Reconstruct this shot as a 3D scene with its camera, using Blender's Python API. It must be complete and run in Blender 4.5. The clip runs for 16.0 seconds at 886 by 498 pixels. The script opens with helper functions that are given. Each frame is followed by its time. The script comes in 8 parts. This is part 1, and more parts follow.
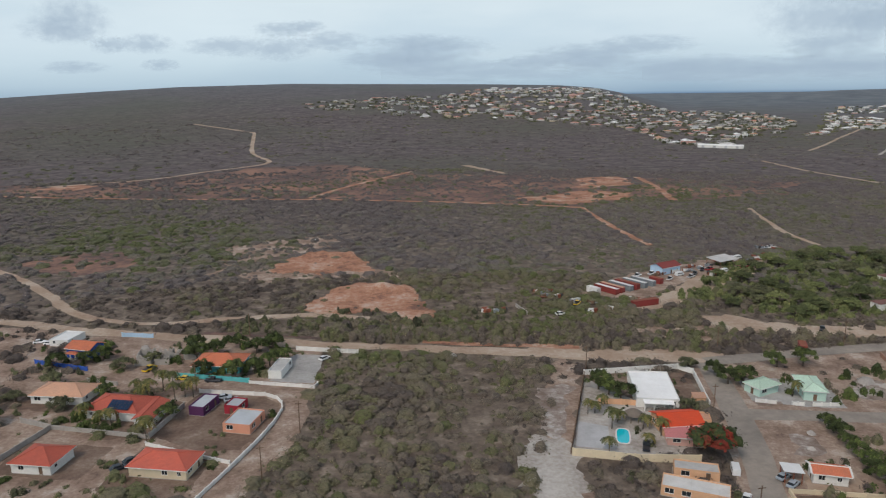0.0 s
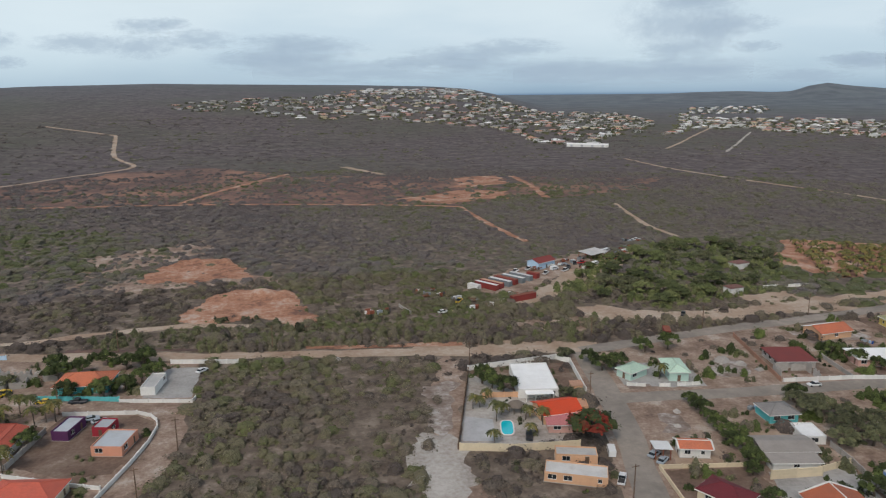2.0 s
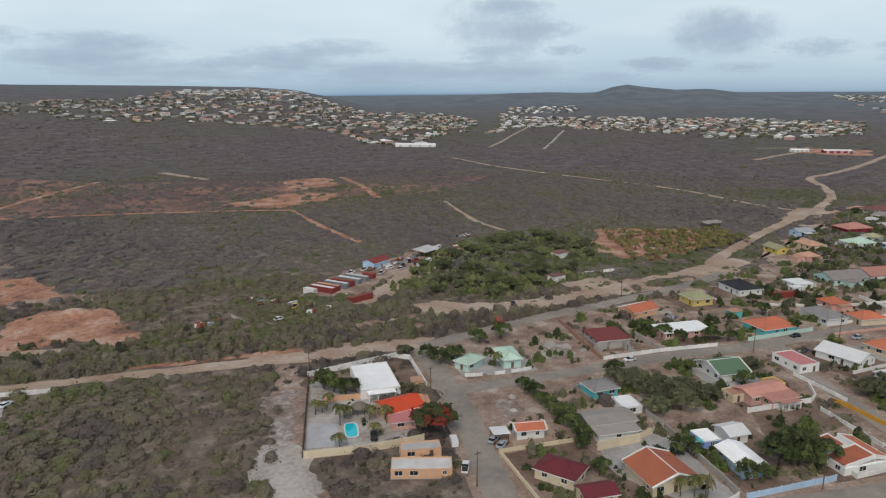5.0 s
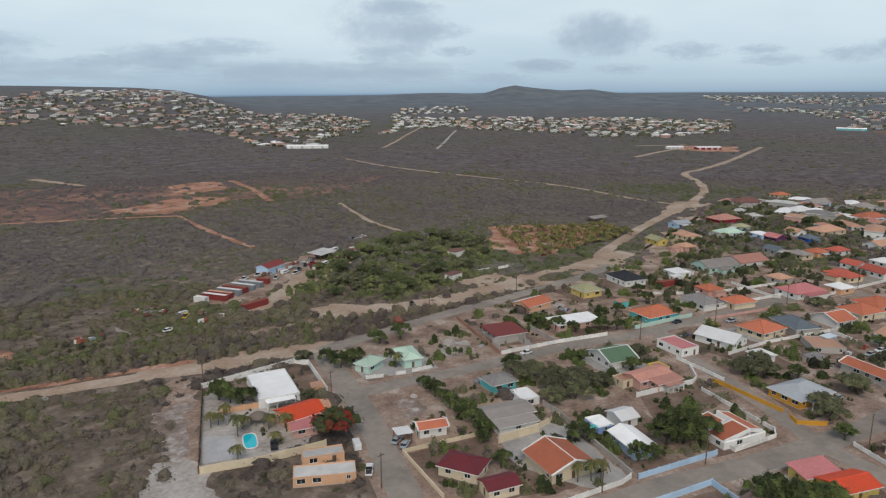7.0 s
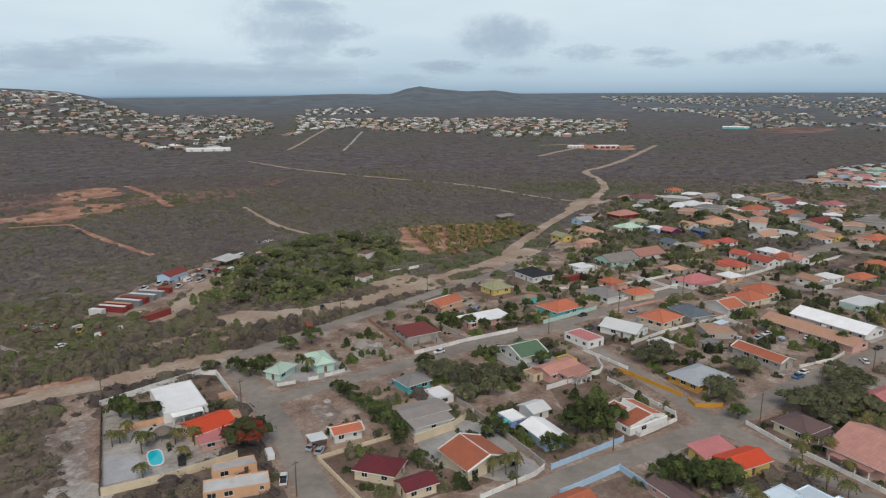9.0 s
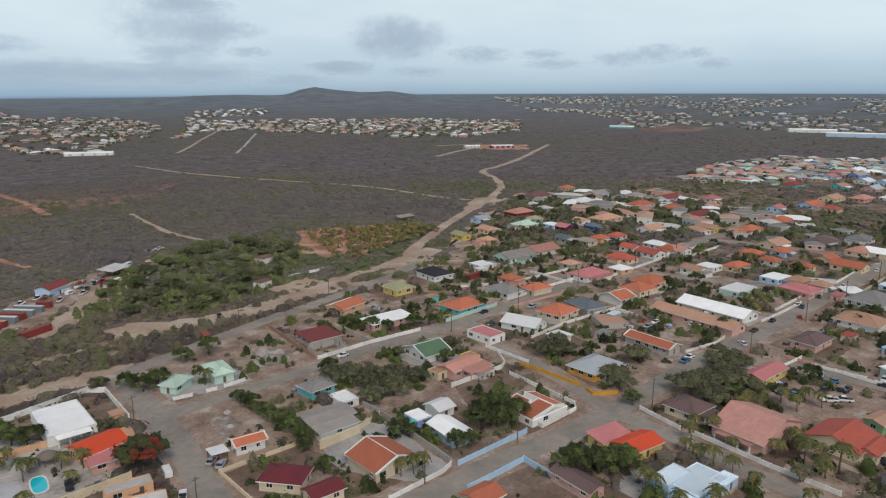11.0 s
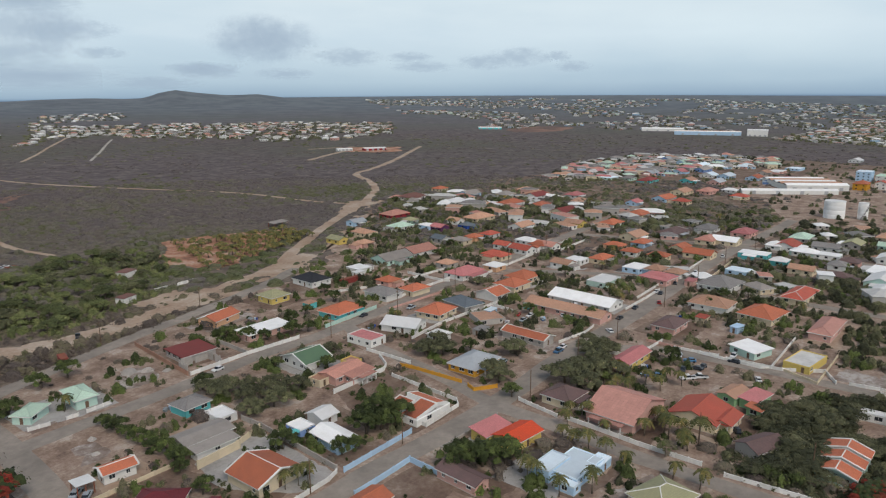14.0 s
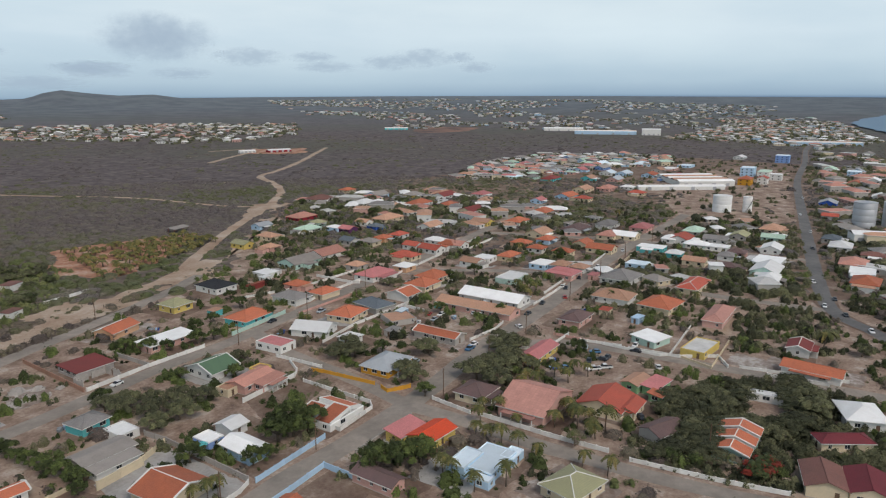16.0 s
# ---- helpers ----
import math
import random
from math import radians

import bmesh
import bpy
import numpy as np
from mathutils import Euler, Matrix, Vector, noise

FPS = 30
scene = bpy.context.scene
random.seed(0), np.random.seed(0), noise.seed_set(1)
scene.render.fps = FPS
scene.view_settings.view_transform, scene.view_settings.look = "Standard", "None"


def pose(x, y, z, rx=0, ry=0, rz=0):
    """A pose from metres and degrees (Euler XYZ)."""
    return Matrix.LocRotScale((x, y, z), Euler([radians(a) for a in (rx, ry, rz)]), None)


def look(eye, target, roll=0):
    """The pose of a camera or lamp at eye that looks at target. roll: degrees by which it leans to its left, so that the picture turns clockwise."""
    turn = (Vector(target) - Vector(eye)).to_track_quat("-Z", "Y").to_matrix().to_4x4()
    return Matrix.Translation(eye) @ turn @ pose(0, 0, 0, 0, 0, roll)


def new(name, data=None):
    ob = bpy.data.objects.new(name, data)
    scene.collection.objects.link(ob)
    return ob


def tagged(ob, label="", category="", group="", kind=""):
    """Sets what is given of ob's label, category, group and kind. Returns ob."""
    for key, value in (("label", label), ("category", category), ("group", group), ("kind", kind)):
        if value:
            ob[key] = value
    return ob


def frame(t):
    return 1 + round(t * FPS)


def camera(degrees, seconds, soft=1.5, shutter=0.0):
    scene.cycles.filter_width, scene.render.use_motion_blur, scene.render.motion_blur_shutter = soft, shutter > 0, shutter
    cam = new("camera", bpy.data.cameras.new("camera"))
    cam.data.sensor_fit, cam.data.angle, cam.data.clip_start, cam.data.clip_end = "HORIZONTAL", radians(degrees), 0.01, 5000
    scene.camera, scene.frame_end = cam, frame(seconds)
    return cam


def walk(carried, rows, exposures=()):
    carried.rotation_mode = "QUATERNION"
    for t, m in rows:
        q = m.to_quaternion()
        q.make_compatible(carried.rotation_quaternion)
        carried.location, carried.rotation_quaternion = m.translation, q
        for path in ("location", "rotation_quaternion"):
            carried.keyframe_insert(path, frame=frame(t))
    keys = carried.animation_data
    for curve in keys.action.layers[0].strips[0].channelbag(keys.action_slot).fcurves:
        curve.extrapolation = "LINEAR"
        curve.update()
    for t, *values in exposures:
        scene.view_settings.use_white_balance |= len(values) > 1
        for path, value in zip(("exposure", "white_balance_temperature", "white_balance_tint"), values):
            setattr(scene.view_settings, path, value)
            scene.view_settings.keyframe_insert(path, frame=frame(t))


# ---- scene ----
# the camera hangs high over the edge of a small town and turns to the right
cam = camera(64.61, 16.0, 1.15, 0.3)
HIGH = 90.0
TURN = [
    (0.0, 0.00, -13.23, 0.40), (0.5, -2.48, -13.21, 0.27), (1.0, -5.00, -13.21, 0.20), (1.5, -7.28, -13.20, 0.11),
    (2.0, -9.88, -13.19, 0.12), (2.5, -12.30, -13.19, 0.01), (3.0, -14.77, -13.22, 0.01), (3.5, -16.95, -13.19, 0.02),
    (4.0, -19.34, -13.17, 0.02), (6.5, -29.95, -13.07, -0.09), (7.0, -32.29, -13.07, -0.09), (7.5, -34.20, -13.05, -0.08),
    (8.0, -35.80, -13.02, -0.12), (8.5, -37.37, -12.99, -0.09), (9.0, -39.82, -12.98, -0.11), (11.5, -50.27, -12.84, -0.13),
    (12.0, -52.48, -12.78, -0.05), (12.5, -53.87, -12.74, -0.03), (13.0, -55.28, -12.72, -0.06), (13.5, -56.73, -12.70, 0.00),
    (14.0, -58.43, -12.68, -0.02), (14.5, -60.16, -12.68, 0.02), (15.0, -62.05, -12.65, -0.07), (15.5, -64.09, -12.65, -0.07),
    (16.0, -65.98, -12.62, -0.11)]
walk(cam, [(t, pose(0, 0, HIGH, 90 + p, r, y)) for t, y, p, r in TURN])

# ---- light ----
SUN_EL, SUN_AZ = 48.0, 215.0
world = bpy.data.worlds.new("overcast")
scene.world = world
world.use_nodes = True
sky = world.node_tree.nodes.new("ShaderNodeTexSky")
sky.sky_type, sky.sun_disc = "NISHITA", False
sky.sun_elevation, sky.sun_rotation = radians(SUN_EL), radians(SUN_AZ)
sky.dust_density, sky.air_density = 4.0, 1.0
world.node_tree.nodes["Background"].inputs[1].default_value = 0.094
world.node_tree.links.new(sky.outputs[0], world.node_tree.nodes["Background"].inputs[0])
sun = new("sun", bpy.data.lights.new("sun", "SUN"))
sun.data.energy, sun.data.angle, sun.data.color = 1.15, radians(20), (1.0, 0.96, 0.91)
sa, se = radians(SUN_AZ), radians(SUN_EL)
sun.matrix_world = look((300 * math.sin(sa) * math.cos(se), 300 * math.cos(sa) * math.cos(se), 300 * math.sin(se)), (0, 0, 0))
scene.view_settings.exposure = 0.0


# ---- materials ----
def node_mat(name):
    m = bpy.data.materials.new(name)
    m.use_nodes = True
    nt = m.node_tree
    return m, nt, nt.nodes["Principled BSDF"]


def noise_node(nt, vec, scale, detail=4.0, rough=0.6):
    n = nt.nodes.new("ShaderNodeTexNoise")
    n.inputs["Scale"].default_value, n.inputs["Detail"].default_value, n.inputs["Roughness"].default_value = scale, detail, rough
    nt.links.new(vec, n.inputs["Vector"])
    return n.outputs["Fac"]


def ramp(nt, fac, stops):
    r = nt.nodes.new("ShaderNodeValToRGB")
    while len(r.color_ramp.elements) < len(stops):
        r.color_ramp.elements.new(0.5)
    for e, (p, c) in zip(r.color_ramp.elements, stops):
        e.position, e.color = p, (*c, 1.0) if len(c) == 3 else c
    nt.links.new(fac, r.inputs[0])
    return r.outputs[0]


def mixed(nt, fac, a, b, mode="MIX"):
    n = nt.nodes.new("ShaderNodeMix")
    n.data_type, n.blend_type = "RGBA", mode
    for sock, val in ((n.inputs[0], fac), (n.inputs[6], a), (n.inputs[7], b)):
        if isinstance(val, bpy.types.NodeSocket):
            nt.links.new(val, sock)
        elif isinstance(val, (int, float)):
            sock.default_value = val
        else:
            sock.default_value = (*val, 1.0)
    return n.outputs[2]


def calc(nt, op, a, b=0.0, clamp=False):
    n = nt.nodes.new("ShaderNodeMath")
    n.operation, n.use_clamp = op, clamp
    for sock, val in zip(n.inputs, (a, b)):
        if isinstance(val, bpy.types.NodeSocket):
            nt.links.new(val, sock)
        else:
            sock.default_value = val
    return n.outputs[0]


def coords(nt, where="Object"):
    if where == "World":
        return nt.nodes.new("ShaderNodeNewGeometry").outputs["Position"]
    return nt.nodes.new("ShaderNodeTexCoord").outputs[where]


def bumped(nt, bsdf, height, strength, distance):
    b = nt.nodes.new("ShaderNodeBump")
    b.inputs["Strength"].default_value, b.inputs["Distance"].default_value = strength, distance
    nt.links.new(height, b.inputs["Height"])
    nt.links.new(b.outputs[0], bsdf.inputs["Normal"])


def surface(name, col, stain, big=0.25, fine=2.5, rough=0.8, metal=0.0, bump=0.3, vary=0.12, amount=0.75, tiles=0.0):
    """Paint, plaster, metal or tile: two scales of wear, and a small shift from thing to thing."""
    m, nt, bsdf = node_mat(name)
    pos = coords(nt)
    info = nt.nodes.new("ShaderNodeObjectInfo").outputs["Random"]
    shift = nt.nodes.new("ShaderNodeVectorMath")
    shift.operation = "ADD"
    nt.links.new(pos, shift.inputs[0])
    comb = nt.nodes.new("ShaderNodeCombineXYZ")
    for k in range(3):
        nt.links.new(calc(nt, "MULTIPLY", info, 37.0 + 11 * k), comb.inputs[k])
    nt.links.new(comb.outputs[0], shift.inputs[1])
    pos2 = shift.outputs[0]
    a = noise_node(nt, pos2, big, 5.0, 0.65)
    b = noise_node(nt, pos2, fine, 4.0, 0.7)
    fac = ramp(nt, calc(nt, "ADD", calc(nt, "MULTIPLY", a, 0.6), calc(nt, "MULTIPLY", b, 0.4)), ((0.42, (0, 0, 0)), (0.68, (amount,) * 3)))
    c = mixed(nt, fac, col, stain)
    height = b
    if tiles:
        br = nt.nodes.new("ShaderNodeTexBrick")
        br.inputs["Scale"].default_value, br.inputs["Mortar Size"].default_value = 1.0, 0.035
        br.inputs["Brick Width"].default_value, br.inputs["Row Height"].default_value = tiles, tiles * 1.15
        br.inputs["Color1"].default_value = br.inputs["Color2"].default_value = (1, 1, 1, 1)
        br.inputs["Color2"].default_value = (0.8, 0.8, 0.8, 1)
        br.inputs["Mortar"].default_value = (0.55, 0.55, 0.55, 1)
        br.offset = 0.0
        nt.links.new(pos, br.inputs["Vector"])
        c = mixed(nt, 0.55, c, br.outputs["Color"], "MULTIPLY")
        height = br.outputs["Color"]
    hsv = nt.nodes.new("ShaderNodeHueSaturation")
    nt.links.new(c, hsv.inputs["Color"])
    nt.links.new(calc(nt, "ADD", calc(nt, "MULTIPLY", info, 2 * vary), 1 - vary), hsv.inputs["Value"])
    nt.links.new(hsv.outputs[0], bsdf.inputs["Base Color"])
    bsdf.inputs["Roughness"].default_value, bsdf.inputs["Metallic"].default_value = rough, metal
    bsdf.inputs["Specular IOR Level"].default_value = 0.3
    bumped(nt, bsdf, height, bump, 0.03)
    return m


def earth(name, stops, big=0.03, fine=0.7, bump=0.6, rough=0.95):
    """Bare ground: patches, tracks of wear and grit."""
    m, nt, bsdf = node_mat(name)
    pos = coords(nt, "World")
    a = noise_node(nt, pos, big, 6.0, 0.62)
    b = noise_node(nt, pos, fine, 5.0, 0.7)
    f = calc(nt, "ADD", calc(nt, "MULTIPLY", a, 0.65), calc(nt, "MULTIPLY", b, 0.35))
    nt.links.new(ramp(nt, f, [(p, [0.88 * q for q in c]) for p, c in stops]), bsdf.inputs["Base Color"])
    bsdf.inputs["Roughness"].default_value = rough
    bsdf.inputs["Specular IOR Level"].default_value = 0.15
    bumped(nt, bsdf, b, bump, 0.15)
    return m


ROOF, WALL = {}, {}


def roof_paint(key, col, stain, tile):
    ROOF[key] = surface("roof_" + key, col, stain, rough=0.75, bump=0.5 if tile else 0.2, vary=0.2, tiles=tile)


def wall_paint(key, col):
    WALL[key] = surface("wall_" + key, col, tuple(0.72 * c for c in col), big=0.4, fine=1.7, rough=0.85, bump=0.15, vary=0.08, amount=0.55)


roof_paint("red", (0.52, 0.115, 0.075), (0.37, 0.105, 0.075), 0.33)
roof_paint("orange", (0.54, 0.165, 0.085), (0.38, 0.135, 0.085), 0.33)
roof_paint("bright", (0.72, 0.085, 0.03), (0.55, 0.09, 0.045), 0.33)
roof_paint("maroon", (0.20, 0.035, 0.045), (0.14, 0.035, 0.04), 0.3)
roof_paint("rustbrown", (0.23, 0.105, 0.085), (0.15, 0.08, 0.07), 0.33)
roof_paint("darkred", (0.24, 0.05, 0.045), (0.16, 0.05, 0.045), 0.0)
roof_paint("pink", (0.55, 0.20, 0.20), (0.42, 0.17, 0.16), 0.33)
roof_paint("pinktile", (0.52, 0.265, 0.215), (0.38, 0.19, 0.16), 0.9)
roof_paint("salmonroof", (0.55, 0.265, 0.205), (0.43, 0.215, 0.17), 0.4)
roof_paint("brown", (0.16, 0.10, 0.095), (0.11, 0.08, 0.075), 0.33)
roof_paint("tan", (0.55, 0.31, 0.205), (0.42, 0.26, 0.185), 0.33)
roof_paint("mint", (0.50, 0.66, 0.53), (0.40, 0.52, 0.43), 0.33)
roof_paint("greenroof", (0.13, 0.22, 0.13), (0.10, 0.16, 0.11), 0.0)
roof_paint("olive", (0.36, 0.35, 0.20), (0.28, 0.27, 0.17), 0.4)
roof_paint("greyroof", (0.26, 0.245, 0.235), (0.19, 0.18, 0.175), 0.33)
roof_paint("slate", (0.16, 0.19, 0.22), (0.12, 0.14, 0.16), 0.33)
roof_paint("blackroof", (0.035, 0.037, 0.045), (0.06, 0.06, 0.065), 0.33)
roof_paint("whiteroof", (0.82, 0.82, 0.81), (0.66, 0.65, 0.63), 0.0)
roof_paint("paleblue", (0.68, 0.78, 0.85), (0.56, 0.64, 0.70), 0.0)
roof_paint("concrete", (0.55, 0.54, 0.52), (0.33, 0.32, 0.31), 0.0)
roof_paint("metal", (0.42, 0.45, 0.48), (0.33, 0.34, 0.35), 0.0)
roof_paint("asbestos", (0.30, 0.27, 0.245), (0.20, 0.18, 0.165), 0.0)
wall_paint("white", (0.72, 0.71, 0.68))
wall_paint("cream", (0.66, 0.56, 0.40))
wall_paint("orangewall", (0.68, 0.41, 0.25))
wall_paint("pinkwall", (0.60, 0.36, 0.31))
wall_paint("salmon", (0.70, 0.33, 0.22))
wall_paint("turquoise", (0.12, 0.48, 0.50))
wall_paint("blue", (0.035, 0.10, 0.42))
wall_paint("purple", (0.10, 0.03, 0.10))
wall_paint("darkred", (0.30, 0.025, 0.04))
wall_paint("mintwall", (0.46, 0.62, 0.55))
wall_paint("bluewall", (0.20, 0.32, 0.60))
wall_paint("lightblue", (0.42, 0.58, 0.74))
wall_paint("yellowwall", (0.66, 0.50, 0.15))
wall_paint("ochre", (0.60, 0.30, 0.035))
wall_paint("greenwall", (0.28, 0.46, 0.25))
wall_paint("concretewall", (0.42, 0.39, 0.36))
WHITE = surface("white_trim", (0.76, 0.75, 0.72), (0.58, 0.56, 0.52), fine=1.2, rough=0.7, bump=0.1)
CONCRETE = surface("bare_concrete", (0.40, 0.37, 0.34), (0.25, 0.23, 0.21), big=0.3, fine=2.0)
WOOD = surface("old_wood", (0.16, 0.10, 0.065), (0.10, 0.07, 0.05), big=0.8, fine=5.0)
DARK = surface("dark_paint", (0.05, 0.045, 0.045), (0.03, 0.03, 0.03), rough=0.6)
RUST = surface("rust", (0.26, 0.08, 0.045), (0.14, 0.06, 0.04), big=0.6, fine=3.0)
BARK = surface("bark", (0.14, 0.11, 0.085), (0.08, 0.065, 0.05), big=1.5, fine=8.0, bump=0.8)
RUBBER = surface("rubber", (0.02, 0.02, 0.02), (0.03, 0.03, 0.03), rough=0.9)

GLASS, gt, gb = node_mat("window_glass")
gb.inputs["Base Color"].default_value = (0.025, 0.03, 0.035, 1)
gb.inputs["Roughness"].default_value = 0.12
WATER, gt, gb = node_mat("pool_water")
gb.inputs["Base Color"].default_value = (0.01, 0.50, 0.60, 1)
gb.inputs["Roughness"].default_value = 0.06
bumped(gt, gb, noise_node(gt, coords(gt, "World"), 2.0), 0.15, 0.05)
SEA, gt, gb = node_mat("sea_water")
gb.inputs["Base Color"].default_value = (0.10, 0.18, 0.27, 1)
gb.inputs["Roughness"].default_value = 0.6
bumped(gt, gb, noise_node(gt, coords(gt, "World"), 0.05), 0.05, 0.3)

DIRT = earth("dusty_dirt", ((0.36, (0.175, 0.120, 0.092)), (0.46, (0.290, 0.205, 0.158)), (0.54, (0.375, 0.282, 0.222)), (0.61, (0.50, 0.42, 0.355))), 0.11, 0.9)
TRACK = earth("dirt_track", ((0.36, (0.32, 0.215, 0.15)), (0.5, (0.43, 0.325, 0.245)), (0.62, (0.53, 0.44, 0.355))), 0.05, 0.6)
CLAY = earth("orange_clay", ((0.38, (0.20, 0.110, 0.082)), (0.47, (0.39, 0.195, 0.125)), (0.54, (0.47, 0.27, 0.185)), (0.61, (0.54, 0.41, 0.33))), 0.07, 0.5, 0.9)
CLAY_DULL = earth("reddish_soil", ((0.41, (0.12, 0.088, 0.080)), (0.49, (0.185, 0.118, 0.100)), (0.59, (0.335, 0.19, 0.138))), 0.018, 0.25)
SAND = earth("pale_sand", ((0.36, (0.30, 0.26, 0.225)), (0.5, (0.45, 0.41, 0.37)), (0.62, (0.55, 0.52, 0.48))), 0.1, 0.8)
GRAVEL = earth("grey_gravel", ((0.36, (0.29, 0.28, 0.265)), (0.5, (0.40, 0.385, 0.365)), (0.62, (0.48, 0.465, 0.445))), 0.12, 1.2)
BARE = earth("brown_bare_soil", ((0.36, (0.135, 0.092, 0.070)), (0.48, (0.195, 0.134, 0.102)), (0.56, (0.25, 0.185, 0.145)), (0.63, (0.34, 0.275, 0.225))), 0.08, 0.8)
ASPHALT = earth("worn_asphalt", ((0.36, (0.225, 0.198, 0.172)), (0.5, (0.30, 0.264, 0.228)), (0.62, (0.39, 0.335, 0.285))), 0.05, 0.35, 0.08, 0.85)
TARMAC = earth("grey_tarmac", ((0.36, (0.125, 0.122, 0.122)), (0.5, (0.165, 0.162, 0.160)), (0.62, (0.215, 0.208, 0.200))), 0.05, 0.35, 0.08, 0.85)
PAD = earth("pale_concrete", ((0.36, (0.42, 0.42, 0.42)), (0.6, (0.54, 0.54, 0.55))), 0.2, 1.5, 0.1)
RUBBLE = earth("pale_rubble", ((0.40, (0.20, 0.145, 0.118)), (0.5, (0.31, 0.255, 0.22)), (0.58, (0.50, 0.46, 0.425))), 0.09, 0.5, 1.0)

# the open land: dust between the shrubs near by, close scrub further off, painted haze beyond
SCRUBLAND, nt, bsdf = node_mat("scrub_land")
pos = coords(nt, "World")
n1, n2, n3 = noise_node(nt, pos, 0.012, 6, 0.6), noise_node(nt, pos, 0.16, 5, 0.7), noise_node(nt, pos, 0.0022, 4, 0.55)
dust = ramp(nt, n2, ((0.36, (0.115, 0.091, 0.074)), (0.52, (0.190, 0.152, 0.122)), (0.66, (0.31, 0.255, 0.207))))
n4 = noise_node(nt, pos, 0.05, 6, 0.75)
brush = ramp(nt, calc(nt, "ADD", calc(nt, "MULTIPLY", n4, 0.55), calc(nt, "MULTIPLY", n2, 0.45)),
             ((0.39, (0.078, 0.068, 0.071)), (0.5, (0.138, 0.119, 0.119)), (0.61, (0.215, 0.183, 0.174))))
brush = mixed(nt, ramp(nt, n3, ((0.45, (0, 0, 0)), (0.62, (0.6, 0.6, 0.6)))), brush, (0.118, 0.124, 0.092))
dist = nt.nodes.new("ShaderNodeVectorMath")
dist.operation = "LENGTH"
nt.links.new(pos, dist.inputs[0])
moist = nt.nodes.new("ShaderNodeVectorMath")
moist.operation = "DISTANCE"
nt.links.new(pos, moist.inputs[0])
moist.inputs[1].default_value = (210.0, 450.0, 0.0)
brush = mixed(nt, calc(nt, "SUBTRACT", 0.5, calc(nt, "DIVIDE", moist.outputs["Value"], 330.0), True), brush, (0.075, 0.082, 0.045))
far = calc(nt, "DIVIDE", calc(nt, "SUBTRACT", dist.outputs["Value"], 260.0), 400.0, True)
# blue-grey haze painted into the ground colour, growing from 1500 to 3000 m
haze = calc(nt, "DIVIDE", calc(nt, "SUBTRACT", dist.outputs["Value"], 1500.0), 1500.0, True)
brush = mixed(nt, calc(nt, "MULTIPLY", haze, 0.9), brush, mixed(nt, ramp(nt, n1, ((0.4, (0, 0, 0)), (0.6, (1, 1, 1)))), (0.118, 0.136, 0.158), (0.165, 0.185, 0.205)))
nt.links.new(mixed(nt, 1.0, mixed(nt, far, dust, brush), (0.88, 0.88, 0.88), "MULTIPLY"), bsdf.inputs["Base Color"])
bsdf.inputs["Roughness"].default_value = 1.0
bsdf.inputs["Specular IOR Level"].default_value = 0.05
bumped(nt, bsdf, n2, 0.4, 0.8)


def leaves(name, stops, gloss=0.25, gaps=0.0, grain=1.6, depth=0.6, own=0.25):
    """Foliage: each plant has its own tint, each leaf clump a shift of it. gaps: how open the twigs are; own: how far plants differ."""
    m, nt, bsdf = node_mat(name)
    at = nt.nodes.new("ShaderNodeAttribute")
    at.attribute_name = "tint"
    info = nt.nodes.new("ShaderNodeObjectInfo").outputs["Random"]
    f = calc(nt, "ADD", at.outputs["Fac"], calc(nt, "MULTIPLY", calc(nt, "SUBTRACT", info, 0.5), own), True)
    c = ramp(nt, f, [(p, [0.86 * q for q in k]) for p, k in stops])
    pos = coords(nt, "World")
    fine = noise_node(nt, pos, grain, 6, 0.75)
    nt.links.new(mixed(nt, 0.8, c, ramp(nt, fine, ((0.34, (1 - depth,) * 3), (0.66, (1 + depth, 1 + depth, 1 + 0.92 * depth)))), "MULTIPLY"), bsdf.inputs["Base Color"])
    bsdf.inputs["Roughness"].default_value = 0.75
    bsdf.inputs["Specular IOR Level"].default_value = gloss
    bumped(nt, bsdf, fine, 0.35, 0.2)
    if gaps:
        holes = ramp(nt, noise_node(nt, pos, grain * 1.9, 3, 0.6), ((gaps - 0.03, (0, 0, 0)), (gaps + 0.03, (1, 1, 1))))
        nt.links.new(holes, bsdf.inputs["Alpha"])
    return m


SHRUB = leaves("dry_shrub", ((0.0, (0.125, 0.103, 0.092)), (0.28, (0.200, 0.166, 0.132)), (0.5, (0.196, 0.176, 0.112)), (0.75, (0.158, 0.160, 0.082)), (1.0, (0.128, 0.158, 0.056))), 0.05, 0.43, 2.0, 0.3)
BRUSH = leaves("grey_brush", ((0.0, (0.138, 0.120, 0.120)), (0.3, (0.188, 0.162, 0.154)), (0.5, (0.192, 0.172, 0.140)), (0.7, (0.152, 0.154, 0.092)), (1.0, (0.125, 0.142, 0.066))), 0.05, 0.43, 1.6, 0.3)
GREEN = leaves("green_leaves", ((0.0, (0.022, 0.028, 0.012)), (0.5, (0.064, 0.082, 0.030)), (1.0, (0.135, 0.170, 0.052))), 0.12, 0.42, 1.8, 0.45, 0.4)
OLIVE = leaves("olive_leaves", ((0.0, (0.046, 0.048, 0.030)), (0.5, (0.112, 0.115, 0.064)), (1.0, (0.185, 0.188, 0.095))), 0.12, 0.42, 1.8, 0.45, 0.4)
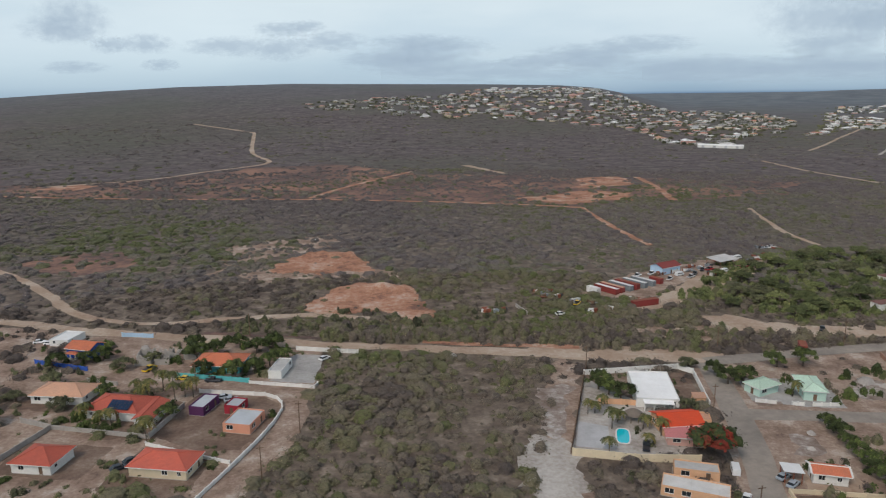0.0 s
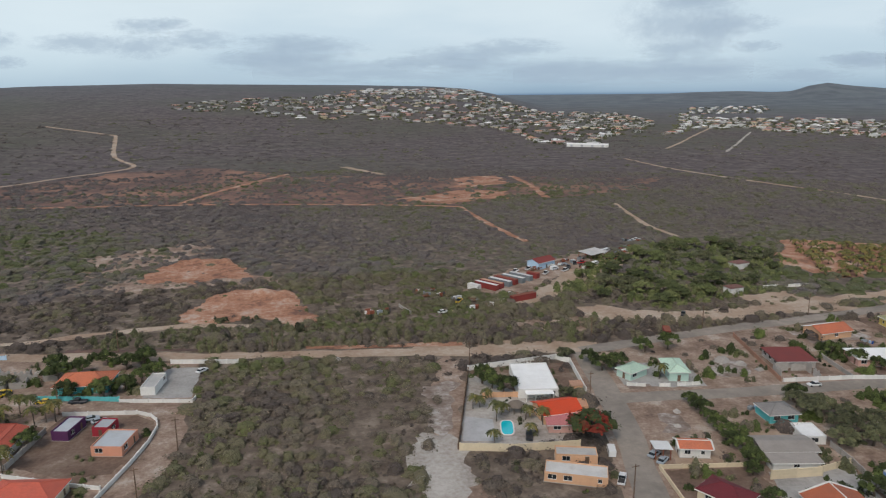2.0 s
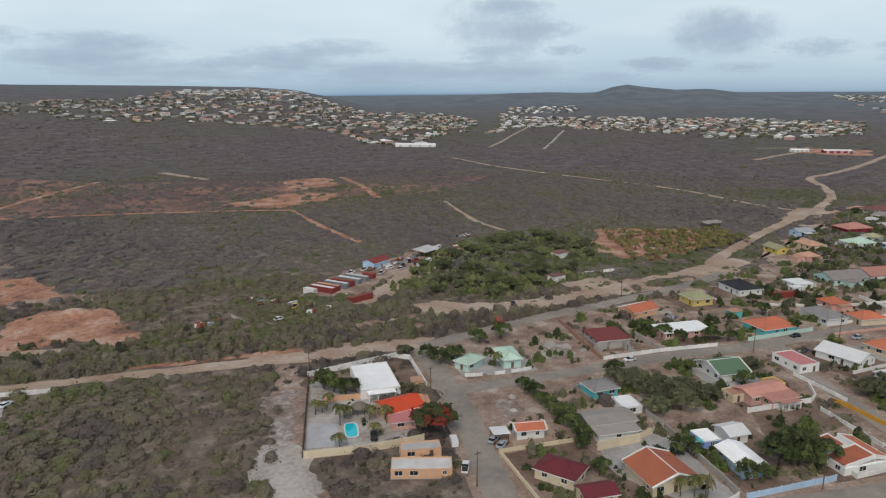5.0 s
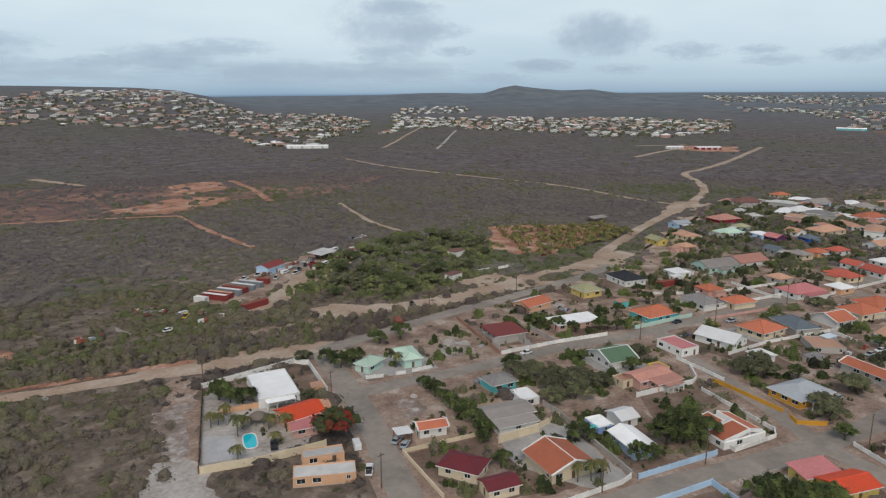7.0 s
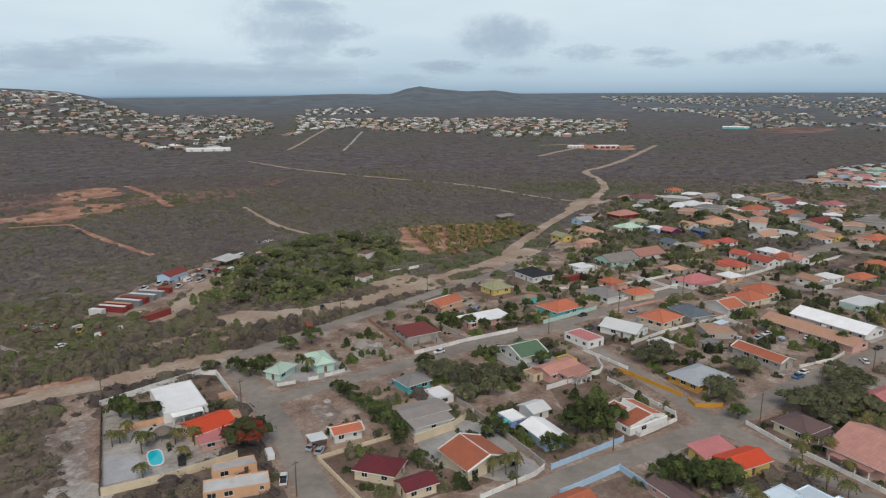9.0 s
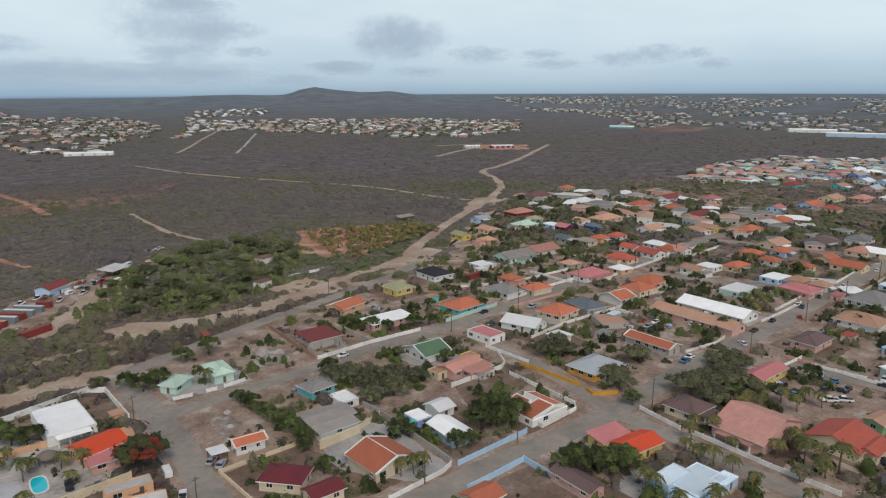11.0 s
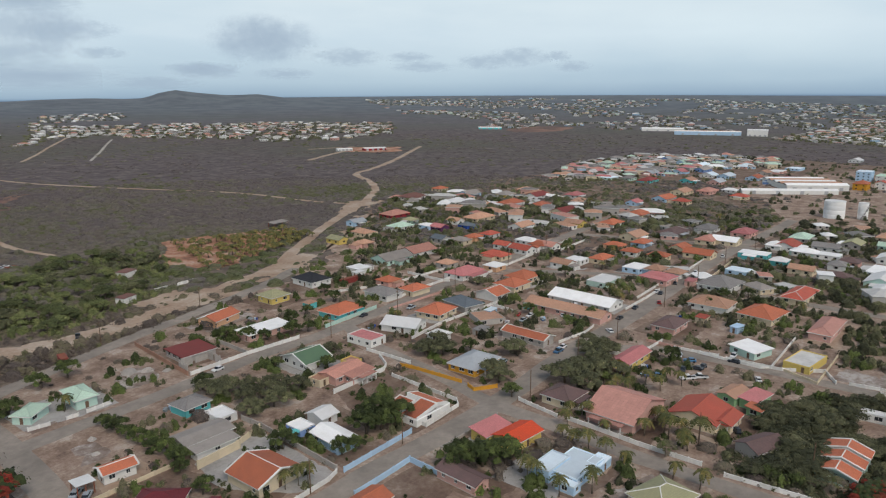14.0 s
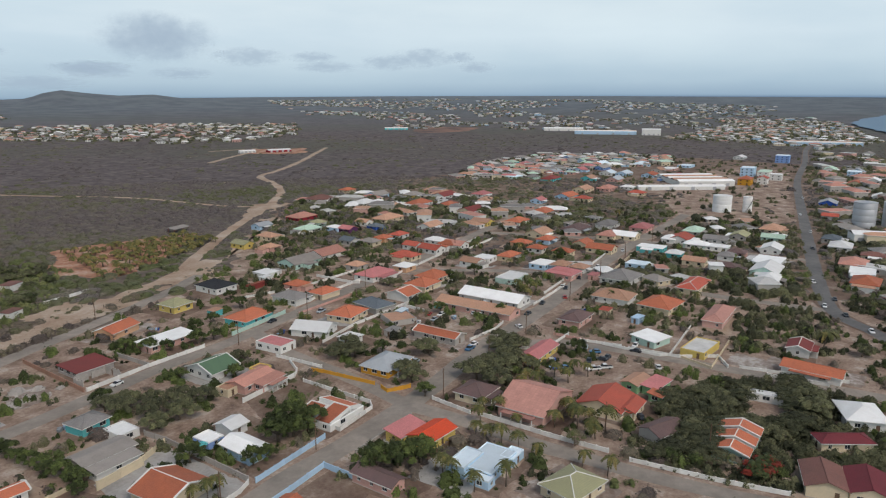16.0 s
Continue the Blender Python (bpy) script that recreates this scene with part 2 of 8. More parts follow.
GROVE = leaves("grove_leaves", ((0.0, (0.050, 0.058, 0.028)), (0.45, (0.105, 0.122, 0.054)), (0.8, (0.165, 0.190, 0.075)), (1.0, (0.215, 0.228, 0.098))), 0.1, 0.44, 2.4, own=0.7)
THORN = leaves("dark_thorn_leaves", ((0.0, (0.024, 0.027, 0.017)), (0.5, (0.078, 0.082, 0.046)), (1.0, (0.180, 0.178, 0.098))), 0.1, 0.44, 2.4, own=0.5)
PALM = leaves("palm_leaves", ((0.0, (0.055, 0.066, 0.022)), (0.5, (0.12, 0.125, 0.042)), (1.0, (0.27, 0.21, 0.07))))
FLAME = leaves("flame_tree_leaves", ((0.0, (0.025, 0.035, 0.014)), (0.60, (0.06, 0.078, 0.026)), (0.69, (0.17, 0.03, 0.018)), (1.0, (0.27, 0.036, 0.022))))


# ---- mesh tools ----
def mesh_of(name, verts, faces, material=None, smooth=False):
    me = bpy.data.meshes.new(name)
    me.from_pydata([tuple(v) for v in verts], [], faces)
    if material:
        me.materials.append(material)
    if smooth:
        me.polygons.foreach_set("use_smooth", [True] * len(me.polygons))
    me.update()
    return me


class Geo:
    """Collects boxes, slabs and quads for one mesh."""

    def __init__(self):
        self.v, self.f = [], []

    def poly(self, *pts):
        n = len(self.v)
        self.v += [tuple(p) for p in pts]
        self.f.append(tuple(range(n, n + len(pts))))

    def box(self, x0, x1, y0, y1, z0, z1):
        n = len(self.v)
        self.v += [(x, y, z) for z in (z0, z1) for x, y in ((x0, y0), (x1, y0), (x1, y1), (x0, y1))]
        self.f += [tuple(n + i for i in q) for q in ((3, 2, 1, 0), (4, 5, 6, 7), (0, 1, 5, 4), (1, 2, 6, 5), (2, 3, 7, 6), (3, 0, 4, 7))]

    def tube(self, path, sides=6, cap=True):
        """path: (x, y, z, radius) along a limb or pole."""
        n0 = len(self.v)
        for i, (x, y, z, r) in enumerate(path):
            a, b = Vector(path[max(i - 1, 0)][:3]), Vector(path[min(i + 1, len(path) - 1)][:3])
            d = (b - a).normalized()
            u = d.orthogonal().normalized()
            w = d.cross(u)
            for k in range(sides):
                t = 2 * math.pi * k / sides
                self.v.append(tuple(Vector((x, y, z)) + r * (math.cos(t) * u + math.sin(t) * w)))
        for i in range(len(path) - 1):
            for k in range(sides):
                a, b = n0 + i * sides + k, n0 + i * sides + (k + 1) % sides
                self.f.append((a, b, b + sides, a + sides))
        if cap:
            e = n0 + (len(path) - 1) * sides
            self.f.append(tuple(range(e, e + sides)))
            self.f.append(tuple(reversed(range(n0, n0 + sides))))

    def slab(self, polys, thick):
        """A sheet of thickness thick below the given polygons, closed along its border."""
        count = {}
        for p in polys:
            for a, b in zip(p, p[1:] + p[:1]):
                ka, kb = tuple(round(c, 3) for c in a), tuple(round(c, 3) for c in b)
                count.setdefault(frozenset((ka, kb)), []).append((a, b))
        for p in polys:
            self.poly(*p)
            self.poly(*[(x, y, z - thick) for x, y, z in reversed(p)])
        for es in count.values():
            if len(es) == 1:
                a, b = es[0]
                self.poly((a[0], a[1], a[2] - thick), (b[0], b[1], b[2] - thick), b, a)

    def weld(self):
        """Joins corners that coincide, so that the boxes make one piece."""
        seen, keep, new_v = {}, [], []
        for p in self.v:
            k = tuple(round(c, 4) for c in p)
            if k not in seen:
                seen[k] = len(new_v)
                new_v.append(p)
            keep.append(seen[k])
        self.v, self.f = new_v, [tuple(keep[i] for i in q) for q in self.f]

    def mesh(self, name, material, smooth=False):
        return mesh_of(name, self.v, self.f, material, smooth)


def part(name, geo, material, parent, label="", at=None):
    me = geo.mesh(name, material) if isinstance(geo, Geo) else geo
    ob = new(name, me)
    ob.parent = parent
    if at is not None:
        ob.matrix_basis = at
    return tagged(ob, label)


def thing(name, x, y, rot=0.0, label="", category="", group="", kind="", z=None):
    ob = new(name)
    ob.empty_display_size = 0.5
    ob.matrix_basis = pose(x, y, ground_z(x, y) if z is None else z, 0, 0, rot)
    return tagged(ob, label, category, group, kind)


# ---- the land ----
def ease(a):
    a = np.clip(a, 0.0, 1.0)
    return a * a * (3 - 2 * a)


def ground_z(x, y):
    """Height of the land: a flat town, a long ridge to the north-west, two-humped hills far off, a slow rise to the horizon, higher in the east."""
    r = np.hypot(x, y)
    az = np.degrees(np.arctan2(x, y))
    crest = np.interp(az, [-90, -60, -32, -27, -20, -12, -4, 3, 9, 12, 14, 18, 150], [10, 30, 56, 70, 87, 95, 92, 89, 84, 74, 55, 8, 0])
    z = crest * ease((r - 900) / 1700) * (1 - 0.6 * ease((r - 2700) / 700))
    lift = np.interp(az, [-60, 0, 22, 34, 50, 62, 76, 110, 150], [8, 12, 27, 40, 54, 62, 67, 64, 30])
    z = np.maximum(z, lift * ease((r - 1500) / 3300))
    hump = np.interp(az, [18, 23, 26, 29, 32.2, 34.4, 35.8, 36.9, 38.0, 39.5, 41.6, 42.7, 43.9, 45.3, 46.9, 49, 55, 64, 110],
                     [0, 9, 17, 26, 29, 23, 26, 52, 63, 49, 36, 37, 41, 28, 12, 5, 3, 2, 1])
    z = z + hump * np.exp(-((r - 3700) / 350) ** 2)
    return z if isinstance(z, np.ndarray) and z.ndim else float(z)


rings = [0, 30, 60, 100, 150, 200, 260, 330, 400, 500, 600, 700, 800, 900] + [900 + 45 * i for i in range(1, 50)] + [3200 + 60 * i for i in range(28)]
azs = np.radians(np.concatenate([np.arange(-55, 115, 0.6), np.arange(115, 305, 5.0)]))
verts, faces, na = [], [], len(azs)
for r in rings:
    wob = np.array([noise.noise((0.004 * r * math.sin(a) + 7, 0.004 * r * math.cos(a), 0.3)) for a in azs])
    xs, ys = r * np.sin(azs), r * np.cos(azs)
    zs = ground_z(xs, ys) + wob * 0.9 * min(max((r - 1400) / 800, 0), 1)
    verts += list(zip(xs, ys, zs))
for i in range(len(rings) - 1):
    for k in range(na):
        a, b = i * na + k, i * na + (k + 1) % na
        faces.append((a, a + na, b + na, b))
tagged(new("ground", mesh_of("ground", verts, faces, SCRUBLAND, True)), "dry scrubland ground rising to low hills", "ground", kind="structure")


def jittered(pts, step, amount, closed=True):
    """An outline with worn, uneven edges."""
    out = []
    n = len(pts)
    for i in range(n if closed else n - 1):
        a, b = Vector(pts[i]), Vector(pts[(i + 1) % n])
        k = max(1, int((b - a).length / step))
        side = Vector((-(b - a).y, (b - a).x)).normalized()
        for j in range(k):
            p = a.lerp(b, j / k)
            q = 0.22 / max(amount, 0.5)
            out.append(p + side * amount * (2 * noise.noise((p.x * q, p.y * q, 3.7)) + 1.1 * noise.noise((p.x * q * 3, p.y * q * 3, 8.1))))
    if not closed:
        out.append(Vector(pts[-1]))
    return out


PLOTS, LINES, BOXES = [], [], []  # what keeps the shrubs off


def patch(name, pts, material, label, off=0.05, rough=1.0, keep=1.0, kind="structure", category="ground"):
    """A sheet of other ground laid on the land. keep: how much of the growth it holds off."""
    out = jittered(pts, max(2.0, rough * 0.7), rough)
    bm = bmesh.new()
    vs = [bm.verts.new((p.x, p.y, ground_z(p.x, p.y) + off)) for p in out]
    bm.faces.new(vs)
    bmesh.ops.triangulate(bm, faces=bm.faces[:])
    bmesh.ops.recalc_face_normals(bm, faces=bm.faces[:])
    if sum(f.normal.z for f in bm.faces) < 0:
        bmesh.ops.reverse_faces(bm, faces=bm.faces[:])
    me = bpy.data.meshes.new(name)
    bm.to_mesh(me)
    bm.free()
    me.materials.append(material)
    PLOTS.append((np.array([(p[0], p[1]) for p in pts]), keep))
    return tagged(new(name, me), label, category, kind=kind)


def spline(pts, step=6.0):
    """A smooth line through the given points."""
    P = [Vector(p) for p in pts]
    out = []
    for i in range(len(P) - 1):
        a, b, c, d = P[max(i - 1, 0)], P[i], P[i + 1], P[min(i + 2, len(P) - 1)]
        k = max(1, int((c - b).length / step))
        for j in range(k):
            t = j / k
            out.append(0.5 * ((2 * b) + (c - a) * t + (2 * a - 5 * b + 4 * c - d) * t * t + (3 * b - a - 3 * c + d) * t ** 3))
    return out + [P[-1]]


def road(name, pts, width, material, label, off=0.10, rough=0.5, category="road"):
    line = spline(pts)
    verts, faces = [], []
    off += 0.004 * len(LINES)
    for i, p in enumerate(line):
        d = (line[min(i + 1, len(line) - 1)] - line[max(i - 1, 0)]).normalized()
        s = Vector((-d.y, d.x))
        for sgn in (1, -1):
            wv = width / 2 + rough * noise.noise((p.x * 0.08 + 9 * sgn, p.y * 0.08, sgn)) * 2
            q = p + s * sgn * wv
            verts.append((q.x, q.y, ground_z(q.x, q.y) + off))
    for i in range(len(line) - 1):
        faces.append((2 * i, 2 * i + 1, 2 * i + 3, 2 * i + 2))
    LINES.append((np.array([(p.x, p.y) for p in line]), width / 2))
    return tagged(new(name, mesh_of(name, verts, faces, material)), label, category, kind="structure")

# ---- roads and plots ----
patch("town_ground", [(40.0, 60.0), (61.9, 124.1), (78.8, 165.3), (84.5, 214.4), (120.4, 222.5), (229.5, 236.2), (282.6, 252.7), (345, 286),
                      (345, -300), (90.0, -120.0)], DIRT, "dusty brown ground between the houses of the town", 0.02, 4.0, 0.95)
patch("outer_town_ground", [(345, 286), (399, 315), (470, 353), (540, 316), (660, 337), (761, 294), (970, 252), (1051, 77), (996, -112), (686, -278), (345, -300)], BARE, "brown ground with dry scrub between the outer houses", 0.03, 4.0, 0.45)
patch("west_town_ground", [(-305, 277), (-175.9, 257.2), (-43.1, 231.2), (-39.5, 192.8), (-43.2, 143.1), (-60.0, 90.0), (-330.0, 90.0)], DIRT, "dusty brown ground of the western plots", 0.02, 1.5, 0.86)
ASPH = "worn grey asphalt street with dusty edges"
EARTHROAD = "pale brown dirt road with worn edges"


def street(nm, pts, w):
    road(nm + "_shoulder", pts, w + 4.5, DIRT, "dusty brown street shoulder", 0.06, 0.8, "shoulder")
    road(nm, pts, w, ASPHALT, ASPH, 0.12, 0.35)


def scrub_track(pts, w, material=TRACK):
    road("scrub_track", pts, w, material, "pale dirt track through the scrub", 0.3 if max(p[1] for p in pts) > 480 else 0.08, w * 0.17, "track")


street("street", [(52.0, 40.0), (60.0, 90.0), (69.1, 126.6), (76.3, 155.2), (81.8, 182.4), (86.5, 216.4)], 7.5)
street("street", [(83.8, 178.9), (99.7, 178.0), (127.0, 176.1), (162.8, 175.0), (189.0, 171.0), (220.2, 169.3), (256.4, 168.7), (312.4, 165.3), (423, 162), (556, 156)], 6.5)
street("street", [(59.2, 109.7), (99.4, 98.3), (120.5, 95.0), (146.0, 90.5), (178.5, 86.5), (223.0, 84.1), (286.0, 76.5), (396, 68), (507, 51), (552, 45)], 7.5)
street("street", [(205.1, 172.1), (191.7, 146.2), (178.4, 106.3), (171.4, 88.4), (165.3, 56.4), (161.3, 33.6), (158.6, 1.8), (158.8, -24.0), (156.0, -78.9)], 6.0)
street("street", [(223.0, 84.6), (241.4, 59.2), (240.3, 21.1), (237.2, -13.8), (234.1, -41.9), (233.4, -77.0)], 6.0)
street("street", [(310.4, 165.3), (330.4, 119.6), (340.5, 72.9), (330.7, 24.8), (325.1, -32.6)], 6.0)
street("street", [(423, 162), (431, 110), (438, 63), (427, 9), (424, -32)], 6.0)
MAIN = [(150.0, -110.0), (239.1, -74.8), (296.1, -50.2), (327.2, -35.2), (400, -33), (537, -35), (811, -41), (1039, -59), (1285, -73), (1504, -102)]
road("main_road_shoulder", MAIN, 9.5, BARE, "dusty brown road shoulder", 0.06, 0.8, "shoulder")
road("main_road", MAIN, 7.0, TARMAC, "dark grey asphalt main road", 0.12, 0.25)
road("north_road", [(86.5, 217.4), (122.4, 224.0), (148.9, 228.6), (186.5, 233.5), (229.5, 240.7), (261.5, 249.9)], 6.5, ASPHALT, ASPH, 0.11, 0.5)
road("dirt_road", [(-304, 289), (-231.5, 272.7), (-174.6, 262.4), (-137.4, 251.0), (-97.6, 243.5), (-55.6, 236.5), (-16.2, 231.5), (21.3, 227.0), (49.1, 222.1), (89.5, 219.4)], 7.0, TRACK, EARTHROAD, 0.09, 0.9)
road("dirt_road", [(242, 250.5), (264.4, 264.5), (297, 283), (336, 303), (374, 322), (414, 340), (445, 353), (492, 377), (536, 406), (576, 446), (604, 482), (630, 499), (663, 507), (760, 545), (892, 606), (982, 648)], 7.5, TRACK, EARTHROAD, 0.14, 1.0)
road("side_track", [(108.2, 262.2), (122.3, 250.3), (146.1, 241.4), (177.5, 246.5), (214.3, 253.3), (261.4, 261.9), (289.5, 267.6)], 8.5, TRACK, EARTHROAD, 0.08, 1.5)
road("lane", [(-107.8, 206.8), (-83.1, 201.9), (-54.8, 197.0), (-44.6, 189.2), (-42.1, 172.1), (-45.7, 156.0), (-51.8, 138.9), (-54.5, 112.7)], 7.5, DIRT, "brown dirt lane along a white wall", 0.09, 0.7)
road("west_track", [(-238, 352), (-187.0, 309.5), (-146.4, 268.5), (-114.2, 258.9), (-97.7, 260.7), (-84.0, 264.7), (-54.1, 267.7), (-29.1, 263.3)], 4.5, TRACK, EARTHROAD, 0.07, 1.2)
scrub_track([(-325, 1219), (-261, 962), (-209, 836), (-256, 748), (-291, 690), (-367, 640)], 6)
scrub_track([(-325, 1219), (-389, 1275), (-474, 1344)], 7)
scrub_track([(102, 513), (108, 443), (117, 387)], 4, CLAY)
scrub_track([(189, 683), (187, 606), (180, 543)], 6, CLAY)
scrub_track([(372, 821), (376, 722), (388, 660), (404, 602), (418, 557), (433, 516), (440, 462), (437, 417), (438, 383), (447, 355)], 5.5)
scrub_track([(836, 764), (870, 752), (919, 737)], 7)
scrub_track([(488, 940), (560, 1032), (640, 1142), (783, 1331)], 5)
scrub_track([(544, 878), (630, 990), (710, 1098), (801, 1217)], 4, SAND)
scrub_track([(25, 795), (31, 781), (62, 718)], 9)
scrub_track([(-110, 564), (-84, 637), (-34, 740)], 5, CLAY)
scrub_track([(-392, 589), (-267, 568), (-173, 562), (-110, 559), (-39, 549), (47, 531), (102, 513)], 5, CLAY)
scrub_track([(223, 505), (218, 479), (214, 454), (209, 425), (209, 403), (211, 384)], 3.5)
scrub_track([(703, 642), (785, 675), (840, 693)], 8)

patch("red_field", [(-440, 675), (-341, 622), (-294, 698), (-250, 733), (-190, 793), (-145, 820), (-52, 749), (34, 717), (112, 677), (177, 698), (161, 561), (109, 528),
                    (47, 536), (-39, 553), (-110, 564), (-173, 567), (-268, 573), (-382, 598)], CLAY_DULL, "cleared reddish field with sparse scrub", 0.12, 14.0, 0.62)
patch("orange_field", [(164, 564), (190, 670), (272, 660), (334, 644), (285, 567), (178, 540)], CLAY_DULL, "cleared orange field with sparse scrub", 0.2, 12.0, 0.5)
patch("orange_clearing", [(58, 555), (108, 595), (163, 586), (148, 547), (98, 529)], CLAY, "bare orange clay clearing", 0.24, 6.0, 0.7)
patch("orange_clearing", [(118, 615), (127, 674), (177, 695), (174, 626)], CLAY, "bare orange clay clearing", 0.24, 6.0, 0.75)
patch("orange_clearing", [(-366, 622), (-350, 652), (-319, 646), (-328, 621)], CLAY, "bare orange clay clearing", 0.24, 6.0, 0.8)


def pit(outline, bank, label):
    """Dug ground: a rough floor that climbs to a broken bank at its far side."""
    out = [(p.x, p.y) for p in jittered(outline, 3.0, 3.8)]
    P = np.array(out)
    lo, hi = P.min(0), P.max(0)
    step = 1.1
    nx, ny = int((hi[0] - lo[0]) / step) + 1, int((hi[1] - lo[1]) / step) + 1
    verts, faces, where = [], [], {}
    for i in range(nx):
        for j in range(ny):
            x, y = lo[0] + i * step, lo[1] + j * step
            n, hit, near = len(P), False, 1e9
            for k in range(n):
                (x0, y0), (x1, y1) = P[k], P[(k + 1) % n]
                if (y0 > y) != (y1 > y) and x < (x1 - x0) * (y - y0) / (y1 - y0) + x0:
                    hit = not hit
                near = min(near, math.hypot(x - x0, y - y0))
            if not hit:
                continue
            rise = min(1.0, near / 5.0)
            f = (y - lo[1]) / (hi[1] - lo[1])
            z = 0.08 + rise * (0.7 * abs(noise.noise((x * 0.11, y * 0.11, 2.0))) + 0.25 * noise.noise((x * 0.6, y * 0.6, 1.0)) + 0.25)
            z += bank * math.exp(-((f - 0.80 - 0.12 * noise.noise((x * 0.08, 0.0, 4.0))) / 0.11) ** 2) * (0.5 + 0.9 * abs(noise.noise((x * 0.13, y * 0.05, 7.0)))) * min(1.0, near / 3.0)
            where[i, j] = len(verts)
            verts.append((x + 0.3 * noise.noise((x, y, 0.0)), y, ground_z(x, y) + max(z, 0.05)))
    for (i, j), a in where.items():
        q = [(i, j), (i + 1, j), (i + 1, j + 1), (i, j + 1)]
        if all(k in where for k in q):
            faces.append(tuple(where[k] for k in q))
    PLOTS.append((np.array(outline), 0.93))
    tagged(new("clay_pit", mesh_of("clay_pit", verts, faces, CLAY)), label, "ground", kind="structure")


pit([(-86.3, 337.1), (-80.0, 360.0), (-66.0, 380.0), (-50.0, 374.0), (-37.2, 353.4), (-31.4, 330.1), (-45.0, 334.0), (-60.0, 327.0)], 2.6, "bare orange clay pit with a broken bank")
pit([(-58.0, 273.5), (-55.1, 297.0), (-42.0, 313.5), (-21.7, 309.4), (-4.8, 285.8), (-5.0, 266.0), (-16.0, 255.3), (-22.0, 266.0), (-34.0, 270.3), (-46.0, 268.0)], 2.2, "bare orange clay pit with a broken bank")
patch("clay_patch", [(-227, 354), (-198, 382), (-167, 373), (-158.5, 347.1), (-180.0, 324.1)], CLAY_DULL, "worn reddish clearing", 0.05, 4.0, 0.8)
patch("rocky_patch", [(-113.9, 331.0), (-123, 398), (-68, 427), (-58.3, 390.2), (-88.1, 370.8)], DIRT, "pale rocky patch in the scrub", 0.05, 5.0, 0.25)
patch("bare_plot", [(-73.5, 194.9), (-53.7, 192.5), (-48.4, 187.8), (-46.8, 183.4), (-47.2, 176.1), (-52.1, 161.3), (-62.0, 160.5), (-76.4, 168.6), (-75.2, 189.3)], BARE, "bare brown plot inside a white wall", 0.05, 0.3)
patch("sand_strip", [(35, 222), (41, 221), (43.6, 204), (37, 180), (31.4, 158), (31.8, 146), (38, 138), (30, 126), (19.5, 124), (22.4, 148), (25.0, 165), (31.0, 186)], DIRT, "dusty strip with stones beside a wall", 0.05, 2.2, 0.8)
patch("pale_sand_spot", [(23.5, 168), (29.5, 168), (34.0, 158.6), (33.0, 149), (29, 141), (29, 127), (20, 129), (19.8, 152)], SAND, "bare pale sand beside a yard wall", 0.056, 2.6, 0.85)
patch("pale_sand_spot", [(28, 198), (38, 198), (36.5, 186), (32.2, 172), (29, 164.5), (25.5, 172), (26.4, 184)], RUBBLE, "bare pale sand beside a yard wall", 0.057, 1.5, 0.9)
road("red_bank", [(-8, 236.5), (12, 234.5), (30, 232.2), (47, 230.5)], 3.0, CLAY, "reddish bank along the dirt road", 0.05, 1.2, "ground")
road("red_bank", [(-90, 247.5), (-60, 243.5), (-44, 241.0)], 2.4, CLAY_DULL, "reddish bank along the dirt road", 0.05, 1.2, "ground")
patch("concrete_yard", [(-51.6, 226.6), (-41.1, 224.8), (-40.6, 201.7), (-55.0, 203.8), (-54.3, 216.0)], GRAVEL, "pale grey concrete yard", 0.05, 0.3)
patch("pit_rubble", [(-91.9, 318.9), (-58.0, 322.4), (-23.6, 318.2), (-15.9, 330.0), (-29.5, 339.7), (-95.6, 344.9)], DIRT, "pale broken rock beside the clay pit", 0.045, 5.0, 0.4)
patch("yard_dust", [(78.2, 232.4), (110.5, 232.4), (128.3, 240.4), (100.2, 256.3), (69.8, 250.4)], DIRT, "worn dusty ground under open scrub", 0.04, 4.0, 0.45)
patch("road_junction", [(28.2, 222.9), (95.6, 214.4), (95.5, 224.4), (60.0, 231.5), (30.1, 232.8)], TRACK, "pale worn dirt at a road junction", 0.06, 1.5, 0.95)
patch("house_yard", [(44.3, 207.6), (76.5, 208.4), (74.8, 183.4), (46.6, 186.5)], BARE, "brown yard round a white house", 0.045, 0.3, 0.9)
patch("mint_yard", [(88.7, 201.5), (113.5, 199.6), (112.4, 185.1), (88.7, 187.9)], GRAVEL, "pale paved yard of two mint houses", 0.05, 0.5, 0.97)
patch("pool_yard", [(43.8, 204.6), (60.7, 181.4), (63.0, 158.1), (46.5, 155.9), (31.6, 158.8)], SAND, "pale sandy yard round a pool", 0.055, 0.2)
patch("concrete_pad", [(36.5, 175.7), (43.8, 172.6), (41.7, 160.6), (33.2, 162.1)], PAD, "pale grey concrete pad", 0.09, 0.05)
patch("rubble_spot", [(121, 199), (131, 202), (136, 196), (130, 188), (122, 190)], RUBBLE, "pale broken stone in an empty lot", 0.06, 1.8, 0.8)
patch("rubble_spot", [(90, 166), (97, 166), (95, 158), (88, 157)], RUBBLE, "pale broken stone in an empty lot", 0.06, 1.8, 0.6)
patch("stony_lot", [(239.5, 5.2), (230.5, -9.8), (253.7, -8.5), (256.0, 0.4)], RUBBLE, "empty lot of dirt and pale stones", 0.061, 0.8, 0.9)
patch("gravel_yard", [(101.9, 135.1), (123.2, 133.8), (117.1, 102.3), (105.6, 103.9), (97.7, 120.7)], GRAVEL, "pale grey gravel yard", 0.05, 0.4)
